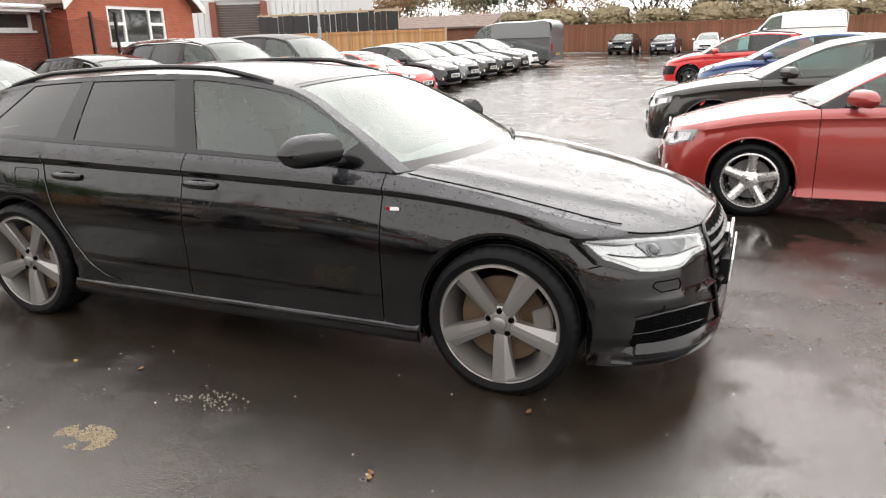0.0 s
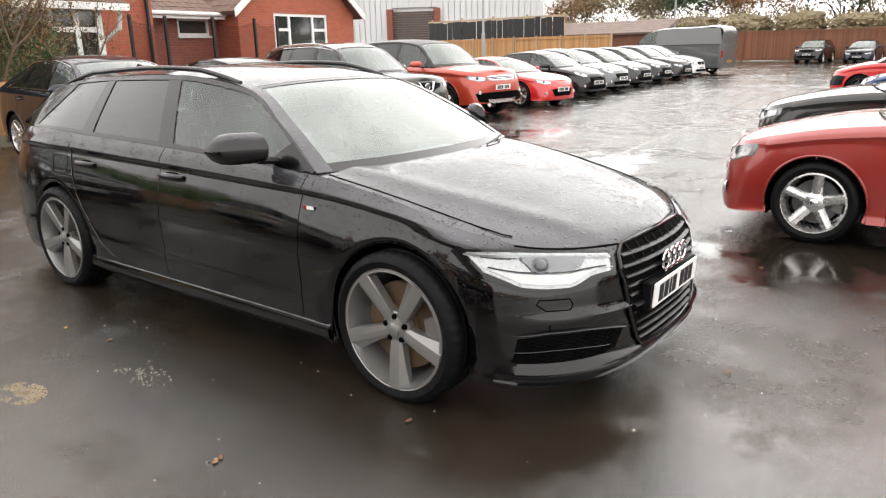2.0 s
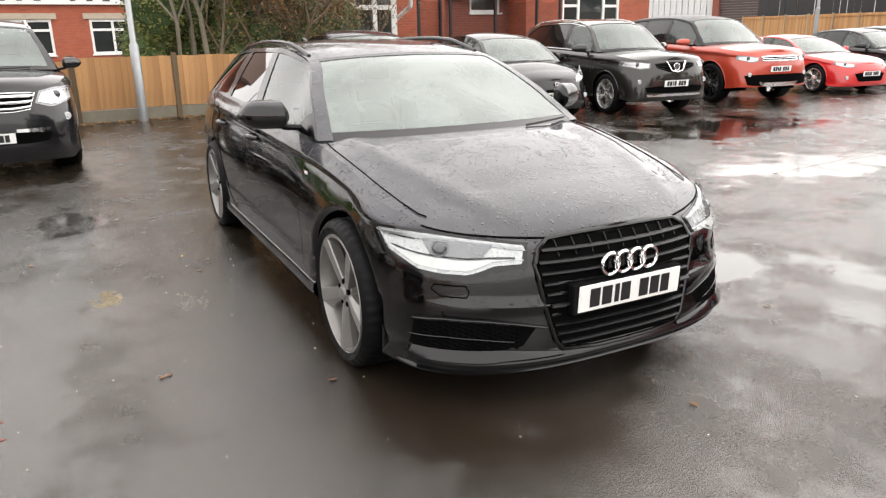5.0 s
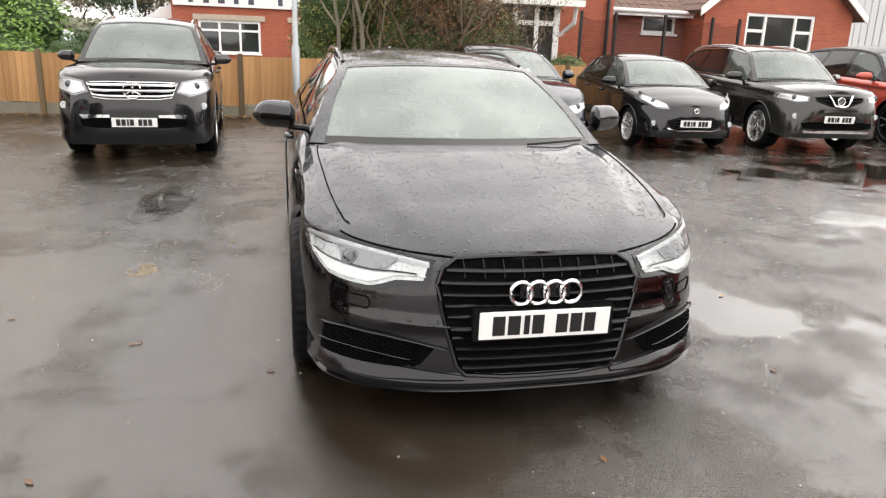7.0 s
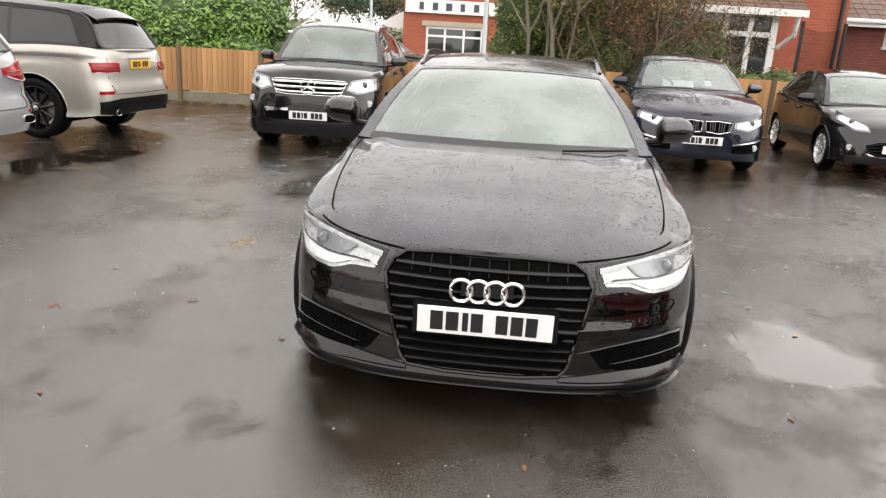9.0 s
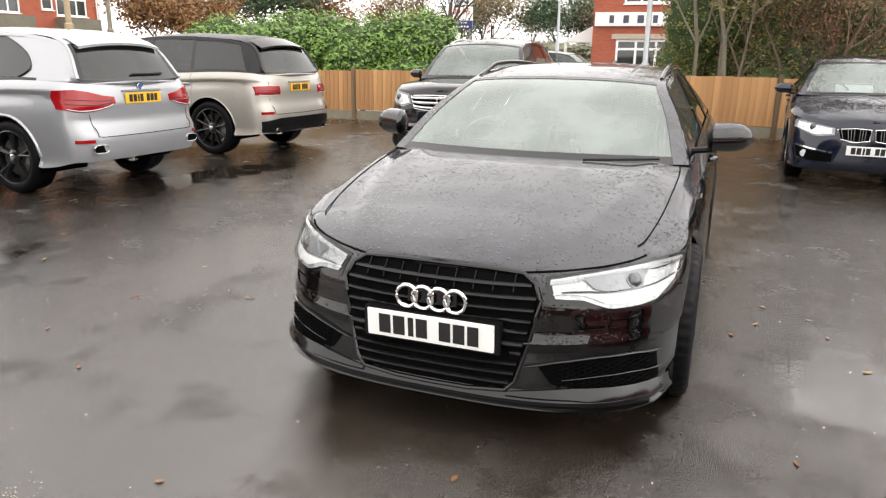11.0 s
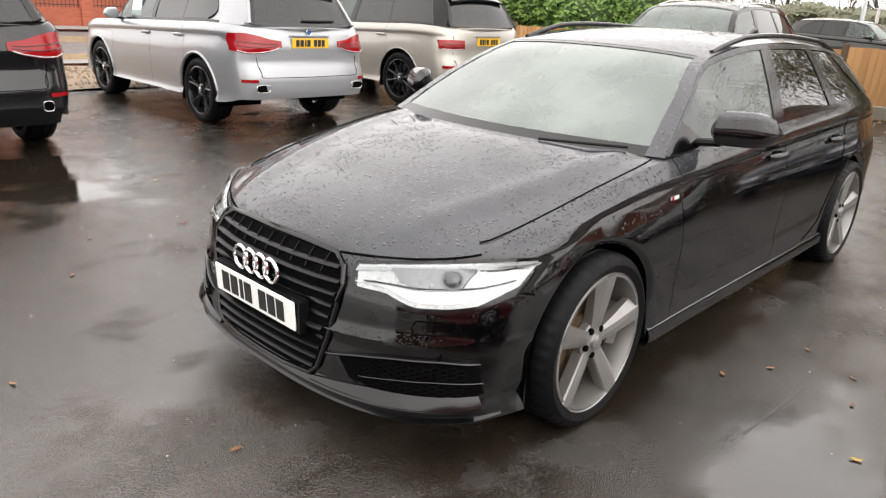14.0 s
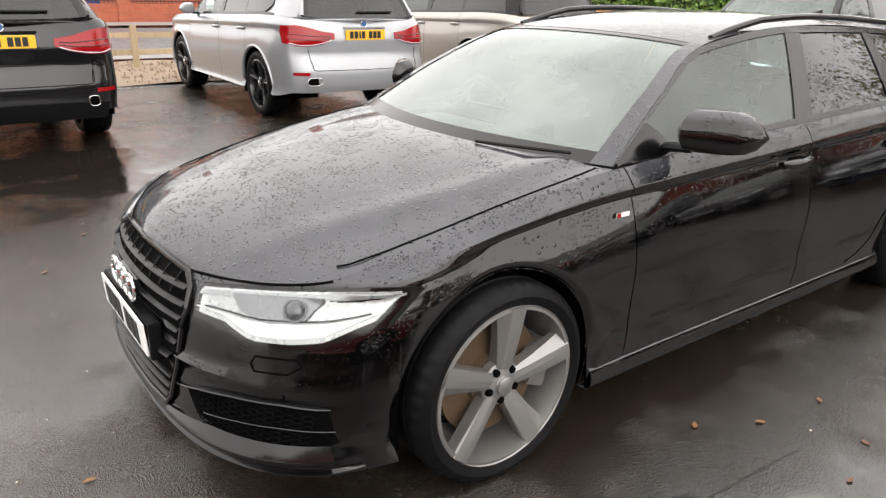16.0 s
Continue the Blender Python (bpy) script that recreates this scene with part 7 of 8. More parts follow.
# row of brick houses over the road
APRON = plain("mossy_grey_render", (0.17, 0.16, 0.12), 0.8, vary=0.3, scale=2.0)
def terrace(m, label):
    root = thing("terraced_house", label, "house", "houses over the road", m)
    holes = [(-3.4, -1.2, 3.6, 5.0), (1.2, 3.4, 3.6, 5.0), (-3.4, -1.2, 0.9, 2.4), (0.2, 1.0, 3.9, 4.9), (2.4, 3.4, 0.05, 2.1)]
    wall_slab(8.6, 6.0, 0.3, holes).obj("wall", BRICK, root, smooth=0)
    for sx in (-4.15, 4.15):
        M().box((sx, 3.8, 3.0), (0.3, 7.0, 6.0)).obj("side_wall", BRICK, root, smooth=0)
    for h in holes[:4]:
        window_in(root, *h, (1, 1, 1) if h[1] - h[0] > 1 else (1.0,), 0.72, 0.1)
    M().box((-2.3, -0.5, 3.0), (2.6, 1.0, 0.9)).obj("bay_apron", APRON, root, "grey rendered bay apron", bevel=0.02)
    M().box((2.3, -0.5, 3.0), (2.6, 1.0, 0.9)).obj("bay_apron", APRON, root, "grey rendered bay apron", bevel=0.02)
    M().box((2.9, 0.12, 1.05), (1.0, 0.06, 2.1)).obj("front_door", SIGN_BLUE, root, bevel=0.01)
    tiled_slope(root, (-4.6, -0.5, 5.9), (4.6, -0.5, 5.9), (4.6, 4.0, 8.6), (-4.6, 4.0, 8.6), 12)
    tiled_slope(root, (-4.6, 8.0, 5.9), (4.6, 8.0, 5.9), (4.6, 4.0, 8.6), (-4.6, 4.0, 8.6), 4)
    M().box((3.9, 4.0, 9.0), (0.7, 0.9, 1.8)).obj("chimney", BRICK, root, bevel=0.02)
    M().box((0, -0.52, 5.85), (9.2, 0.06, 0.2)).obj("fascia", WHITE_FRAME, root, smooth=0)
    M().tube([(4.1, -0.1, 0), (4.1, -0.1, 5.8)], 0.05, 8).obj("downpipe", WHITE_FRAME, root)
    return root


row_house = terrace(pose(-19.9, -38.1, 0, 0, 0, 176), "orange brick house with white bay windows over the road")
for x, y in ((-28.75, -38.7), (-11.0, -37.5), (-2.1, -36.9)):
    copy_thing(row_house, pose(x, y, 0, 0, 0, 176))

# gravel strip, low rail fence, road and the garden wall
tagged(M().grid([[(x, y, 0.02 + 0.015 * math.sin(3 * x + 5 * y)) for y in np.linspace(-12.9, -9.35, 18)] for x in np.linspace(-8.3, 14, 90)]).obj("gravel_strip", GRAVEL), "tan gravel strip with fallen leaves", "gravel", "", "structure")
stones = M()
for _ in range(2600):
    x, y, r = random.uniform(-6, 8), random.uniform(-12.8, -9.4), random.uniform(0.012, 0.035)
    a = random.uniform(0, 6.28)
    p = [(x + r * math.cos(a + k * 2.09), y + r * math.sin(a + k * 2.09), 0.015) for k in range(3)]
    stones.f += [tuple(len(stones.v) + i for i in t) for t in ((0, 1, 3), (1, 2, 3), (2, 0, 3))]
    stones.v += p + [(x + r * 0.2, y, 0.03 + r)]
tagged(stones.obj("gravel_stones", GRAVEL, smooth=0, weld=False), "loose tan gravel stones", "gravel", "", "stuff")
rail_fence = thing("rail_fence", "low pale timber post and rail fence", "fence", "", pose(0, -11.8, 0, 0, 0, 2), "structure")
for i, x in enumerate(np.arange(-7.6, 12, 1.75)):
    M().box((x, 0, 0.38), (0.1, 0.1, 0.76)).obj("post", PALE_WOOD, rail_fence, bevel=0.012)
    for z in (0.58, 0.28):
        M().box((x + 0.875, -0.06, z), (1.73, 0.035, 0.1)).obj("rail", PALE_WOOD, rail_fence, bevel=0.006)
sheet("pavement", -60, -14.8, 40, -12.95, 0.06, PAVING, "damp grey pavement beside the road", "pavement")
sheet("road", -60, -24.0, 40, -14.85, 0.01, ASPHALT, "damp grey asphalt road", "road")
sheet("pavement_far", -60, -26.2, 40, -24.0, 0.09, PAVING, "damp grey pavement over the road", "pavement")
garden = thing("garden_wall", "low brick garden wall with black iron railings", "wall", "", pose(-4, -26.4, 0, 0, 0, 180), "structure")
M().box((0, 0, 0.35), (50, 0.22, 0.7)).obj("wall", BRICK, garden, smooth=0)
for x in np.arange(-24, 25, 3.0):
    M().box((x, 0, 0.75), (0.45, 0.4, 1.5)).obj("pier", BRICK, garden, bevel=0.02)
bar_m = M()
for x in np.arange(-24, 24, 0.14):
    bar_m.box((x, 0, 1.05), (0.02, 0.02, 0.75))
tagged(bar_m.obj("railing_bars", BLACK_STEEL, garden, smooth=0, weld=False), kind="stuff")
for z in (0.8, 1.3):
    M().box((0, 0, z), (48, 0.03, 0.03)).obj("railing_rail", BLACK_STEEL, garden, smooth=0)

# far side of the lot: white works building, dark panels, timber fence, shed, brown fence
works = thing("works_building", "white clad works building with dark roller door", "industrial building", "", pose(-38.0, 47.5, 0, 0, 0, 28))
for k in range(44):
    x = -11 + k * 0.5
    if not (-2.2 < x < 1.9):
        M().box((x + 0.25, 0, 4.6), (0.46, 0.08, 7.0)).obj("cladding_panel", CLADDING, works, bevel=0.02)
    else:
        M().box((x + 0.25, 0, 6.6), (0.46, 0.08, 3.0)).obj("cladding_panel", CLADDING, works, bevel=0.02)
M().box((0, 3.2, 4.0), (22, 6, 8.0)).obj("wall", CLADDING, works, smooth=0)
for x in (-2.2, 2.0):
    M().box((x, -0.1, 2.5), (0.5, 0.5, 5.0)).obj("brick_pier", BRICK_DARK, works, smooth=0)
for k in range(24):
    M().box((-0.1, 0.1, 0.1 + k * 0.2), (3.8, 0.05, 0.18)).obj("door_slat", plain("brown_roller_door", (0.10, 0.075, 0.065), 0.5) if k == 0 else bpy.data.materials["brown_roller_door"], works, bevel=0.02)
M().box((-6, -0.1, 1.0), (7.0, 0.2, 2.0)).obj("plinth", CONCRETE, works, smooth=0)
tarp = thing("dark_screen", "row of ragged black sheeting panels on posts", "screen", "", pose(-31.5, 41.5, 0, 0, 0, -4))
for k in range(26):
    hgt = 1.25 + random.uniform(-0.1, 0.06)
    M().box((k * 0.46, random.uniform(-0.04, 0.04), 2.2 + hgt / 2), (0.44, 0.03, hgt)).obj("sheet", BLACK_STEEL, tarp, bevel=0.008)
for k in range(5):
    M().box((k * 2.9, 0.12, 1.85), (0.12, 0.12, 3.7)).obj("post", PALE_WOOD, tarp, bevel=0.01)
M().box((5.8, 0.05, 3.5), (12.2, 0.06, 0.14)).obj("top_rail", PALE_WOOD, tarp, smooth=0)
fence_run(-15.8, 39.2, -32.5, 41.0, 2.2, FENCE_WOOD, "tall orange-brown timber fence along the lot", PALE_WOOD, board=0.1)
shed = thing("long_shed", "long low shed with shallow brown-grey roof", "shed", "", pose(-21.5, 52.0, 0, 0, 0, -8))
M().box((0, 0, 1.2), (10.5, 4, 2.4)).obj("wall", OLD_WOOD, shed, smooth=0)
tiled_slope(shed, (-5.6, -2.3, 2.4), (5.6, -2.3, 2.4), (5.2, 0.6, 3.35), (-4.6, 0.6, 3.35), 6, plain("shed_roof", (0.2, 0.15, 0.13), 0.8, vary=0.3, scale=2.0))
fence_run(18.0, 55.5, -19.0, 59.5, 2.35, OLD_WOOD, "tall red-brown timber fence at the far end", OLD_WOOD, board=0.1)
fence_run(34.0, 8.0, 18.0, 55.5, 2.2, OLD_WOOD, "tall red-brown timber fence along the side", OLD_WOOD, board=0.1)


def lamp_post(x, y, h, r, label, arm=True, mat=None, collar=0.0):
    root = thing("lamp_post", label, "lamp post", "", pose(x, y, 0))
    M().tube([(0, 0, 0), (0, 0, h * 0.3), (0, 0, h * 0.3 + 0.05), (0, 0, h)], [r * 1.5, r * 1.5, r, r * 0.7], 12).obj("pole", mat or GALV, root)
    if arm:
        M().tube([(0, 0, h - 0.05), (0.25, 0, h + 0.12), (0.9, 0, h + 0.18)], 0.035, 8).obj("arm", mat or GALV, root)
        M().box((1.15, 0, h + 0.17), (0.6, 0.22, 0.12)).obj("lamp_head", GALV, root, bevel=0.03)
    return root


lamp_post(-10.2, -0.66, 4.6, 0.055, "slim galvanised steel pole by the fence", False)
lamp_post(-22.0, 34.5, 8.0, 0.075, "tall galvanised lamp post on the lot")
lamp_post(-17.0, 53.0, 9.0, 0.08, "tall galvanised lamp post on the lot")
lamp_post(-20.4, -24.7, 8.0, 0.1, "concrete street lamp by the road", True, CONCRETE)
lamp_post(-18.15, -24.6, 8.5, 0.12, "brown wooden telegraph pole by the road", False, PALE_WOOD)
lamp_post(-33.0, -7.6, 7.5, 0.07, "slim street lamp beside the shop")


# ---------------------------------------------------------------- plants
def leaf_cloud(m, centre, radii, n, size, flat=0.6, shell=0.35):
    """n small leaves in an uneven ball, most of them near its skin."""
    for _ in range(n):
        d = Vector((random.gauss(0, 1), random.gauss(0, 1), random.gauss(0, 1))).normalized()
        r = (1 - shell * random.random() ** 1.5) * (0.86 + 0.28 * noise.noise(Vector(centre) + d * 2.2))
        p = Vector((centre[0] + d.x * radii[0] * r, centre[1] + d.y * radii[1] * r, centre[2] + d.z * radii[2] * r))
        s = size * random.uniform(0.6, 1.3)
        a = Vector((random.gauss(0, 1), random.gauss(0, 1), random.gauss(0, flat))).normalized()
        b = a.cross(d + Vector((0.01, 0.02, 0.3))).normalized()
        o = len(m.v)
        tip = p + a * s
        m.v += [tuple(p - a * s), tuple(p + b * s * 0.45 + d * s * 0.15), tuple(tip), tuple(p - b * s * 0.45 + d * s * 0.15)]
        m.f.append((o, o + 1, o + 2, o + 3))


def hedge(x0, y0, x1, y1, depth, h, n, size, mat, label, seed, lumps=9):
    random.seed(seed)
    root = thing("hedge", label, "hedge")
    leaves, core, mass = M(), M(), M()
    for i in range(lumps):
        a = (i + 0.5) / lumps
        for row in (0, 1):
            c = (x0 + (x1 - x0) * a + random.uniform(-0.3, 0.3), y0 + (y1 - y0) * a + random.uniform(-0.2, 0.2), h * (0.36 + 0.3 * row) + random.uniform(-0.15, 0.15))
            step = math.hypot(x1 - x0, y1 - y0) / lumps
            rad = (max(depth, step * 0.75) * random.uniform(0.85, 1.15), max(depth, step * 0.75) * random.uniform(0.85, 1.15), h * random.uniform(0.34, 0.42))
            leaf_cloud(leaves, c, rad, n, size)
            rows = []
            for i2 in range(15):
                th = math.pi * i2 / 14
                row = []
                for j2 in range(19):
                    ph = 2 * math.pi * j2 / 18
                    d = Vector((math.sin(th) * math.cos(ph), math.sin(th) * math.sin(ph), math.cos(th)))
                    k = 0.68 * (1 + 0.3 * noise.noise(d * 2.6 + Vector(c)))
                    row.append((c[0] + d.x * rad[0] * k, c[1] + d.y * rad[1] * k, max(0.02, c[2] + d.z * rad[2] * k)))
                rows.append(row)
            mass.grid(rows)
            for k in range(5):
                ang = k * 1.257
                core.tube([(c[0], c[1], 0), (c[0] + 0.3 * rad[0] * math.cos(ang), c[1] + 0.3 * rad[1] * math.sin(ang), c[2] * 0.7), (c[0] + 0.7 * rad[0] * math.cos(ang), c[1] + 0.7 * rad[1] * math.sin(ang), c[2] + 0.3 * rad[2])], [0.03, 0.02, 0.008], 5)
    tagged(leaves.obj("leaves", mat, root, smooth=0, weld=False), kind="stuff")
    tagged(core.obj("stemwork", DARK_BARK, root, weld=False), kind="stuff")
    tagged(mass.obj("inner_foliage", INNER_SHADE if mat in (LAUREL, DEEP_GREEN, OLIVE, DULL_OLIVE, YELLOW_GREEN) else mat, root, smooth=0, weld=False), kind="stuff")
    return root


def tree(x, y, h, label, leaf_mat, leaves, size, seed, trunk=0.08, spread=0.45, lean=0.05, depth=4, bark=None, stems=1, bare=0.35, name="tree"):
    """A trunk that forks into limbs and twigs, with leaves on the outer twigs."""
    random.seed(seed)
    root = thing(name, label, "tree", "", pose(x, y, 0))
    wood, twigs, tips = M(), M(), []

    def grow(p, d, length, r, level):
        pts, q, n = [p], p, 4
        for k in range(n):
            d = (d + Vector((random.gauss(0, 0.12), random.gauss(0, 0.12), random.gauss(0.03, 0.08)))).normalized()
            q = q + d * length / n
            pts.append(q)
        (wood if level < 2 else twigs).tube(pts, [r * (1 - 0.16 * k) for k in range(n + 1)], 8 if level == 0 else 5 if level < 3 else 3, cap=False)
        if level >= depth - 1:
            tips.extend(pts[1:])
        if level < depth:
            for k in range(3 if level else 4):
                j = random.randint(2, n) if level else random.choice((2, 3, 3, 4))
                ang = random.uniform(0, 6.28)
                out = Vector((math.cos(ang), math.sin(ang), random.uniform(0.1, 0.9))).normalized()
                grow(pts[j], (d * (1 - spread) + out * spread * 1.6).normalized(), length * random.uniform(0.5, 0.72), r * (1 - 0.16 * j) * 0.6, level + 1)

    for s in range(stems):
        a = random.uniform(0, 6.28)
        grow(Vector((0.25 * s * math.cos(a), 0.25 * s * math.sin(a), -0.05)), Vector((lean * math.cos(a), lean * math.sin(a), 1)), h * random.uniform(0.42, 0.52), trunk * (1 if s == 0 else 0.75), 0)
    wood.obj("trunk", bark or BARK, root, smooth=60, weld=False)
    tagged(twigs.obj("branchwork", bark or BARK, root, smooth=60, weld=False), kind="stuff")
    if leaves:
        cr = M()
        per = max(1, leaves // max(1, len(tips)))
        for p in tips:
            if random.random() < bare:
                continue
            for _ in range(per):
                c = p + Vector((random.gauss(0, 1), random.gauss(0, 1), random.gauss(0, 1))) * size * 3.0
                a = Vector((random.gauss(0, 1), random.gauss(0, 1), random.gauss(0, 1))).normalized()
                b = a.cross(Vector((random.gauss(0, 1), random.gauss(0, 1), random.gauss(0, 1)))).normalized()
                s = size * random.uniform(0.6, 1.3)
                o = len(cr.v)
                cr.v += [tuple(c - a * s), tuple(c + b * s * 0.5), tuple(c + a * s), tuple(c - b * s * 0.5)]
                cr.f.append((o, o + 1, o + 2, o + 3))
        tagged(cr.obj("crown", leaf_mat, root, smooth=0, weld=False), kind="stuff")
    return root


hedge(-11.9, -12.6, -11.9, -5.7, 1.2, 2.42, 3000, 0.06, LAUREL, "bright green laurel hedge behind the timber fence", 3, 8)
hedge(-11.7, -5.4, -11.8, -3.7, 0.8, 1.58, 1500, 0.045, DEEP_GREEN, "dark evergreen hedge behind the timber fence", 4, 3)
hedge(-12.3, 1.2, -12.5, 4.2, 0.9, 2.1, 2200, 0.045, DULL_OLIVE, "dark olive shrubs behind the timber fence", 5, 4)
hedge(-12.2, 3.4, -12.7, 6.2, 0.7, 1.55, 900, 0.04, OLIVE, "low straggly shrubs in front of the brick house", 6, 4)
hedge(-12.6, -0.3, -12.9, 1.9, 0.8, 3.5, 3000, 0.045, YELLOW_GREEN, "tall yellow-green shrubs behind the timber fence", 7, 3)
hedge(-12.8, 1.9, -13.1, 4.7, 0.7, 2.8, 2400, 0.04, DULL_OLIVE, "tangled dark olive shrubs behind the timber fence", 8, 3)
tree(-12.2, 2.6, 7.4, "bare brown shrub with tangled twigs", RUSSET, 2200, 0.03, 51, 0.05, 0.5, 0.2, 5, TWIG, 5, 0.5, "shrub")
tree(-12.4, 3.7, 4.8, "bare brown shrub with tangled twigs", FADED, 1600, 0.03, 52, 0.05, 0.5, 0.2, 5, TWIG, 5, 0.5, "shrub")
tree(-12.0, 1.6, 5.2, "bare brown shrub with tangled twigs", OLIVE, 2600, 0.035, 53, 0.05, 0.5, 0.2, 5, TWIG, 4, 0.4, "shrub")
tree(-11.1, 0.30, 7.8, "slender young tree with sparse yellow-green leaves", OLIVE, 2600, 0.04, 11, 0.06, 0.4, 0.015, 4, BARK, 1, 0.3)
tree(-11.1, 0.86, 8.2, "slender pale-barked young tree, nearly bare", OLIVE, 1400, 0.04, 12, 0.07, 0.38, 0.015, 4, BARK, 1, 0.55)
tree(-11.9, 0.75, 7.6, "bushy yellow-green shrub tree behind the fence", OLIVE, 9000, 0.06, 13, 0.05, 0.5, 0.15, 4, BARK, 3, 0.1)
tree(-12.0, 2.4, 4.0, "tangled brown twiggy shrub, nearly bare", RUSSET, 900, 0.035, 14, 0.04, 0.55, 0.2, 4, DARK_BARK, 5, 0.6, "shrub")
tree(-12.0, 3.9, 3.6, "tangled brown twiggy shrub, nearly bare", RUSSET, 900, 0.035, 15, 0.04, 0.55, 0.2, 4, DARK_BARK, 5, 0.6, "shrub")
tree(-12.8, 2.0, 4.4, "dense olive shrub behind the fence", DULL_OLIVE, 5000, 0.05, 16, 0.06, 0.5, 0.15, 4, DARK_BARK, 3, 0.05, "shrub")
tree(-17.0, -7.7, 6.5, "dark forked tree with few leaves", DEEP_GREEN, 700, 0.07, 18, 0.14, 0.4, 0.1, 4, DARK_BARK, 2, 0.4)
tree(-50.0, -30.5, 7.5, "autumn tree with russet leaves along the road", RUSSET, 5000, 0.12, 19, 0.16, 0.45, 0.05, 4, DARK_BARK, 1, 0.1)
tree(-29.0, -29.2, 5.6, "broad russet garden tree beside the houses", RUSSET, 8000, 0.12, 20, 0.14, 0.5, 0.05, 4, DARK_BARK, 2, 0.05)

# woodland edge along the far end and the road's far reach
far_specs = [("brown autumn tree at the wood's edge", RUSSET, 0.5), ("faded autumn tree at the wood's edge", FADED, 0.4), ("dark evergreen tree at the wood's edge", DEEP_GREEN, 0.05)]
kinds = [tree(-8 + 5 * i, 70 + i, 11.0, lab, mt, 3600, 0.17, 30 + i, 0.2, 0.45, 0.05, 4, DARK_BARK, 2, br) for i, (lab, mt, br) in enumerate(far_specs)]
random.seed(77)
for x0, y0, x1, y1, n in ((-75, 78, 30, 66, 30), (-75, 92, 34, 80, 9), (30, 66, 44, 12, 12), (-80, -42, -60, 12, 16), (-64, -24, -58, -14, 2), (-46, -44, -44, -26, 5)):
    for k in range(n):
        a = (k + random.uniform(0.2, 0.8)) / n
        src = random.choice(kinds)
        t = copy_thing(src, pose(x0 + (x1 - x0) * a + random.uniform(-2, 2), y0 + (y1 - y0) * a + random.uniform(-2.5, 2.5), 0, 0, 0, random.uniform(0, 360)))
        t.scale = (1, 1, random.uniform(0.7, 1.1))
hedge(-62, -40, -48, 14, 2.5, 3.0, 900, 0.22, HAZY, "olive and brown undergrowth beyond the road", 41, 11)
hedge(-66, 14, -60, 60, 2.5, 5.0, 700, 0.3, FADED, "olive undergrowth beyond the works", 42, 10)
hedge(-60, 66, 26, 62, 2.2, 4.0, 1100, 0.2, FADED, "olive and brown undergrowth along the far fence", 43, 20)
hedge(26, 62, 40, 10, 2.2, 5.0, 600, 0.26, RUSSET, "brown undergrowth along the side fence", 44, 12)
random.seed(5)


# ---------------------------------------------------------------- things on the ground
LEAF_TAN = plain("tan_dead_leaf", (0.22, 0.11, 0.045), 0.55, vary=0.3, scale=40.0)
LEAF_YELLOW = plain("yellow_dead_leaf", (0.36, 0.24, 0.05), 0.55, vary=0.3, scale=40.0)
LEAF_BROWN = plain("brown_dead_leaf", (0.13, 0.06, 0.03), 0.5, vary=0.3, scale=40.0)


def dead_leaf(x, y, size, turn, mat, label):
    g = []
    for a in np.linspace(0, 1, 7):
        w = 0.2 * size * math.sin(math.pi * a ** 0.8) + 0.002
        g.append([(size * (a - 0.5), v * w, 0.002 + 0.07 * size * (v * v) * math.sin(3 * a + turn) ** 2 + 0.03 * size * abs(a - 0.5)) for v in (-1, -0.5, 0, 0.5, 1)])
    ob = M().grid(g).obj("fallen_leaf", mat, None, label, 60)
    ob.matrix_basis = pose(x, y, 0.003, 0, 0, math.degrees(turn))
    return tagged(ob, "", "leaf", "fallen leaves")


for i, (x, y, s, c) in enumerate(((2.70, 0.19, 0.06, "t"), (3.12, -0.78, 0.05, "t"), (0.78, 1.12, 0.06, "t"), (0.55, 1.25, 0.055, "t"), (0.35, 1.55, 0.05, "b"), (0.62, 1.62, 0.045, "b"), (1.05, 1.75, 0.06, "y"),
                                  (2.51, -1.83, 0.06, "b"), (1.33, -1.68, 0.05, "b"), (1.75, -1.04, 0.055, "b"), (2.10, 1.36, 0.06, "b"), (1.34, -1.71, 0.05, "t"), (0.2, 1.3, 0.05, "t"), (-0.4, 2.2, 0.06, "b"),
                                  (3.3, 0.9, 0.05, "b"), (3.6, 0.3, 0.045, "t"), (0.9, -2.4, 0.05, "b"), (-0.9, -2.3, 0.05, "t"), (-0.6, -1.35, 0.05, "y"), (-0.2, -1.3, 0.045, "t"), (2.2, -2.4, 0.05, "b"), (3.9, 1.7, 0.05, "t"),
                                  (-2.8, -3.4, 0.07, "y"), (-3.4, -2.2, 0.06, "b"), (-2.2, -3.9, 0.06, "t"), (1.2, -3.6, 0.06, "y"), (0.6, -4.1, 0.06, "t"), (2.4, 2.0, 0.05, "t"), (1.9, 2.2, 0.045, "b"), (-1.4, 1.9, 0.06, "t"))):
    mat, lab = {"t": (LEAF_TAN, "small tan dead leaf on wet tarmac"), "y": (LEAF_YELLOW, "small yellow dead leaf on wet tarmac"), "b": (LEAF_BROWN, "small brown dead leaf on wet tarmac")}[c]
    dead_leaf(x, y, s * 0.75, i * 1.9, mat, lab)

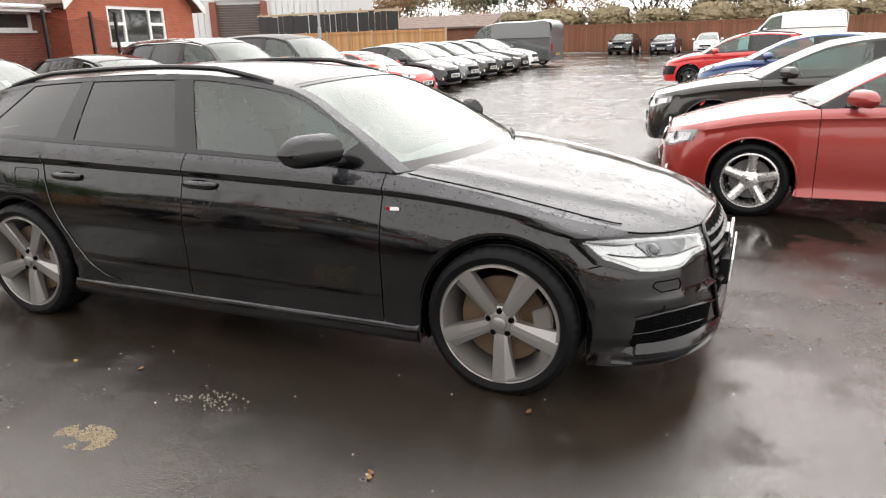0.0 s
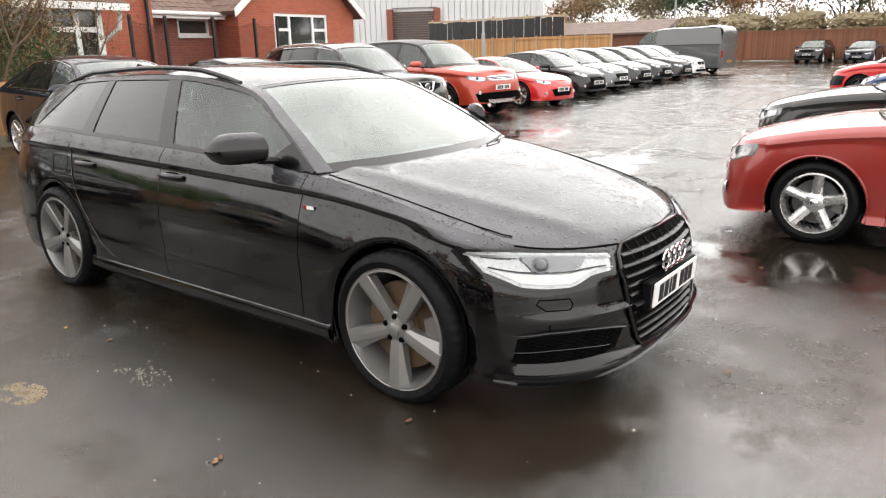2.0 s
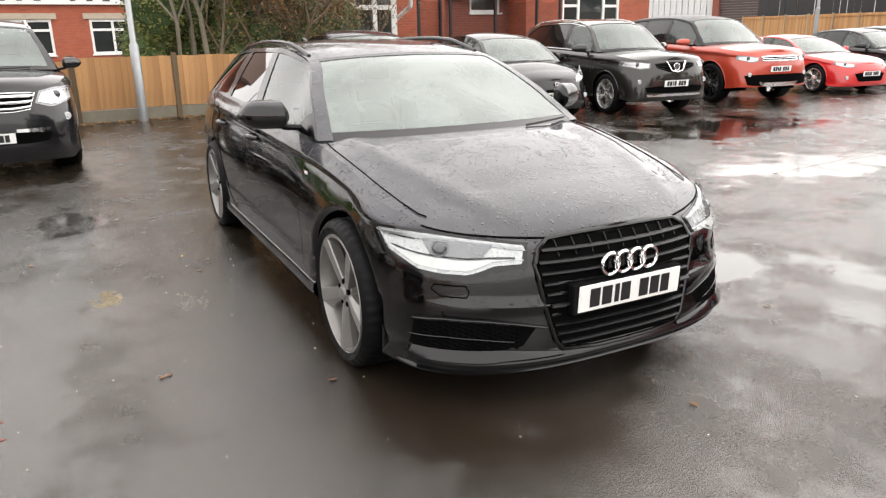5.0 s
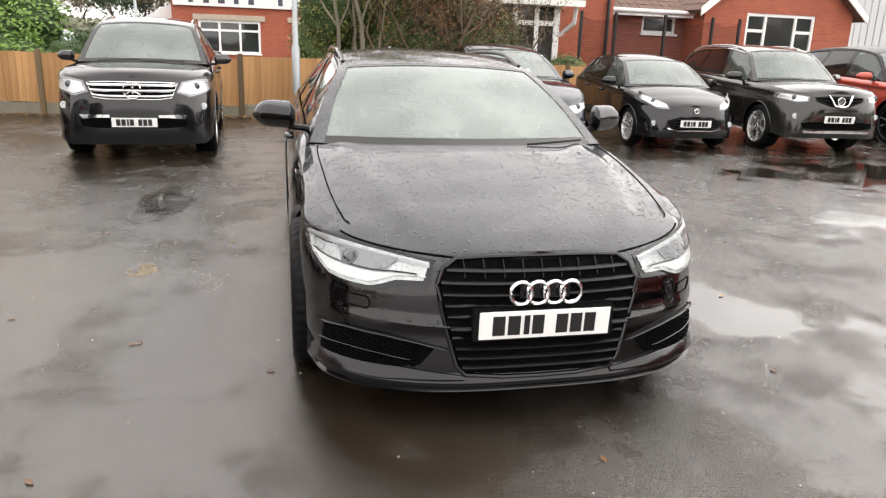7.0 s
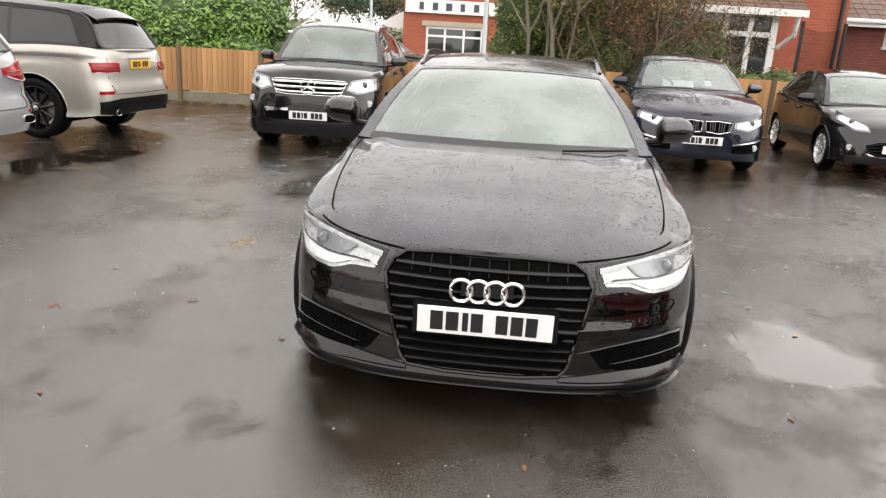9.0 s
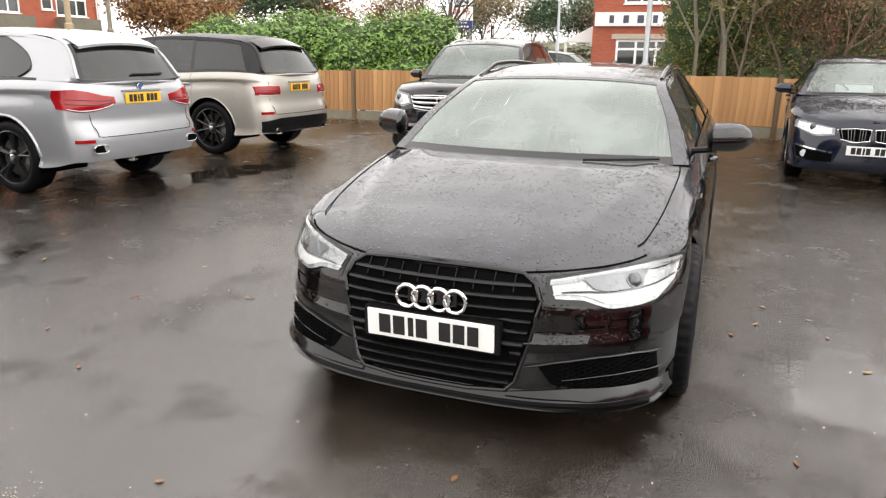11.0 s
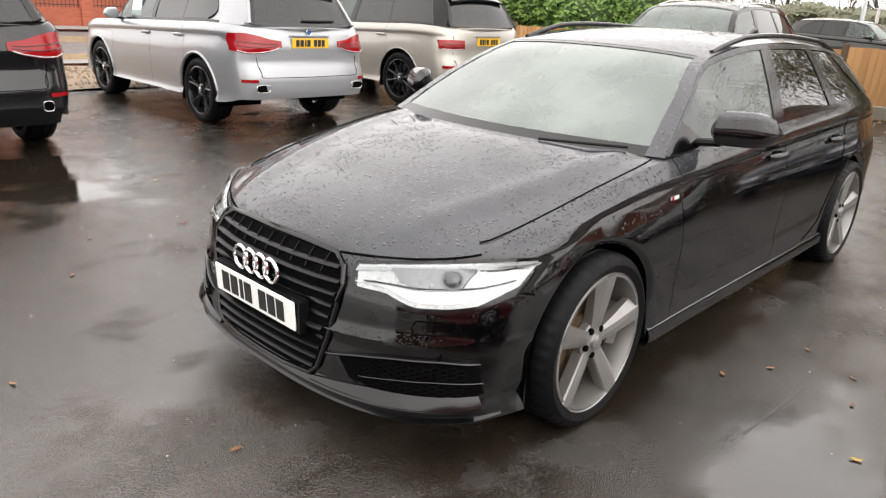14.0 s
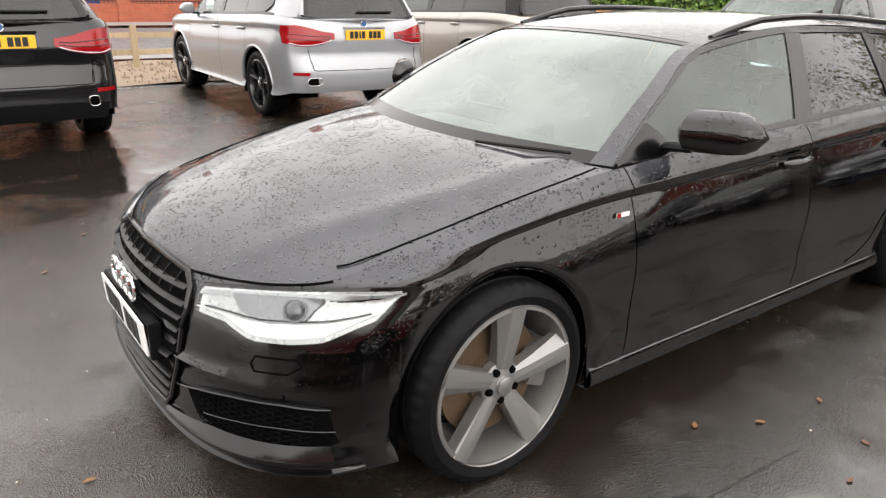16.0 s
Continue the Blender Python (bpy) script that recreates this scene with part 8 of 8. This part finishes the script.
litter = M()
random.seed(21)
for _ in range(2400):
    y = random.uniform(-12.5, 6.5)
    x = -10.3 - 0.08 * (y + 1.75) * (y > -1.75) + abs(random.gauss(0.1, 0.28))
    s, a = random.uniform(0.02, 0.045), random.uniform(0, 6.28)
    z = random.uniform(0.004, 0.03)
    o = len(litter.v)
    litter.v += [(x + s * math.cos(a), y + s * math.sin(a), z), (x - 0.5 * s * math.sin(a), y + 0.5 * s * math.cos(a), z + random.uniform(0, 0.02)), (x - s * math.cos(a), y - s * math.sin(a), z), (x + 0.5 * s * math.sin(a), y - 0.5 * s * math.cos(a), z + random.uniform(0, 0.02))]
    litter.f.append((o, o + 1, o + 2, o + 3))
tagged(litter.obj("leaf_litter", leafy("dead_leaf_litter", (0.12, 0.06, 0.025), (0.34, 0.19, 0.07), 0.6), smooth=0, weld=False), "drift of brown dead leaves along the fence", "leaves", "", "stuff")


def chips(name, cx, cy, rx, ry, n, size, mat, label, seed):
    """Worn flakes that cling to the tarmac in a ragged patch."""
    random.seed(seed)
    m = M()
    for _ in range(n):
        r, a = random.random() ** 0.6, random.uniform(0, 6.28)
        x, y = cx + rx * r * math.cos(a), cy + ry * r * math.sin(a)
        if noise.noise(Vector((x * 9, y * 9, seed))) < -0.12:
            continue
        s = size * random.uniform(0.3, 1.3)
        k = random.randint(4, 6)
        t = random.uniform(0, 6.28)
        top = [(x + s * random.uniform(0.6, 1.1) * math.cos(t + 6.28 * i / k), y + s * random.uniform(0.6, 1.1) * math.sin(t + 6.28 * i / k), 0.0018) for i in range(k)]
        m.prism([(p[0], p[1], 0.0005) for p in top], top)
    return tagged(m.obj(name, mat, smooth=0, weld=False), label, "mark", "", "stuff")


YELLOW_SPILL = plain("faded_yellow_spill", (0.38, 0.31, 0.2), 0.6, vary=0.3, scale=30.0)
PALE_FLECK = plain("pale_flecks", (0.42, 0.38, 0.30), 0.6, vary=0.3, scale=30.0)
chips("yellow_spill", 0.08, -1.88, 0.15, 0.09, 1300, 0.0045, YELLOW_SPILL, "faded yellow spill stuck to the tarmac", 2)
chips("pale_flecks", 0.34, -1.43, 0.22, 0.09, 170, 0.0035, PALE_FLECK, "scatter of pale flecks stuck to the tarmac", 3)
chips("pale_flecks", 3.38, -1.18, 0.10, 0.07, 110, 0.0035, PALE_FLECK, "scatter of pale flecks stuck to the tarmac", 4)
chips("grey_spot", 1.34, -1.71, 0.03, 0.02, 30, 0.012, plain("grey_gum", (0.3, 0.29, 0.27), 0.6), "flat grey blob stuck to the tarmac", 5)
chips("red_smear", 1.53, -2.36, 0.14, 0.04, 26, 0.011, plain("dull_red_smear", (0.16, 0.03, 0.025), 0.5), "dull red smear on the tarmac", 6)
chips("grit", 1.2, -0.3, 4.5, 4.5, 420, 0.004, PALE_FLECK, "scattered pale grit on the tarmac", 7)


def ribbon(name, pts, width, height, mat, label, wobble, seed):
    """A narrow raised joint or sunk crack that runs over the tarmac."""
    random.seed(seed)
    g = []
    for x, y in along(pts, 60):
        dx, dy = random.gauss(0, wobble), random.gauss(0, wobble)
        w = width * random.uniform(0.55, 1.25) / 2
        along_x = abs(pts[-1][0] - pts[0][0]) > abs(pts[-1][1] - pts[0][1])
        ox, oy = (0.0, w) if along_x else (w, 0.0)
        g.append([(x + dx - ox, y + dy - oy, 0.001), (x + dx, y + dy, height), (x + dx + ox, y + dy + oy, 0.001)])
    return tagged(M().grid(g).obj(name, mat), label, "tarmac joint", "", "structure")


JOINT = plain("worn_pale_joint", (0.13, 0.115, 0.095), 0.22, vary=0.35, scale=5.0)
CRACK = plain("dark_open_crack", (0.006, 0.005, 0.004), 0.5, vary=0.2)
ribbon("tarmac_joint", [(-0.45, 4.6), (-0.85, 7.92), (-1.3, 12.8)], 0.07, 0.006, JOINT, "pale straight joint between two lays of tarmac", 0.004, 1)
ribbon("tarmac_crack", [(-1.3, 12.9), (-1.75, 17.0), (-2.6, 25.0)], 0.05, 0.004, CRACK, "dark open crack along the tarmac joint", 0.02, 2)
ribbon("tarmac_crack", [(-7.2, 13.6), (-4.0, 14.1), (-1.4, 14.2)], 0.05, 0.004, CRACK, "dark open crack across the tarmac", 0.03, 3)
ribbon("tarmac_crack", [(-7.6, 17.6), (-4.0, 17.3), (-1.7, 17.2)], 0.06, 0.004, CRACK, "dark open crack across the tarmac", 0.03, 4)
# straight edge of a filled trench beside the black estate
SEAM = plain("worn_grey_seam", (0.03, 0.027, 0.023), 0.2, vary=0.3, scale=5.0)
ribbon("trench_edge", [(1.2, 1.39), (0.9, 1.405), (0.6, 1.425)], 0.010, 0.001, SEAM, "grey straight edge of a filled trench", 0.0008, 6)
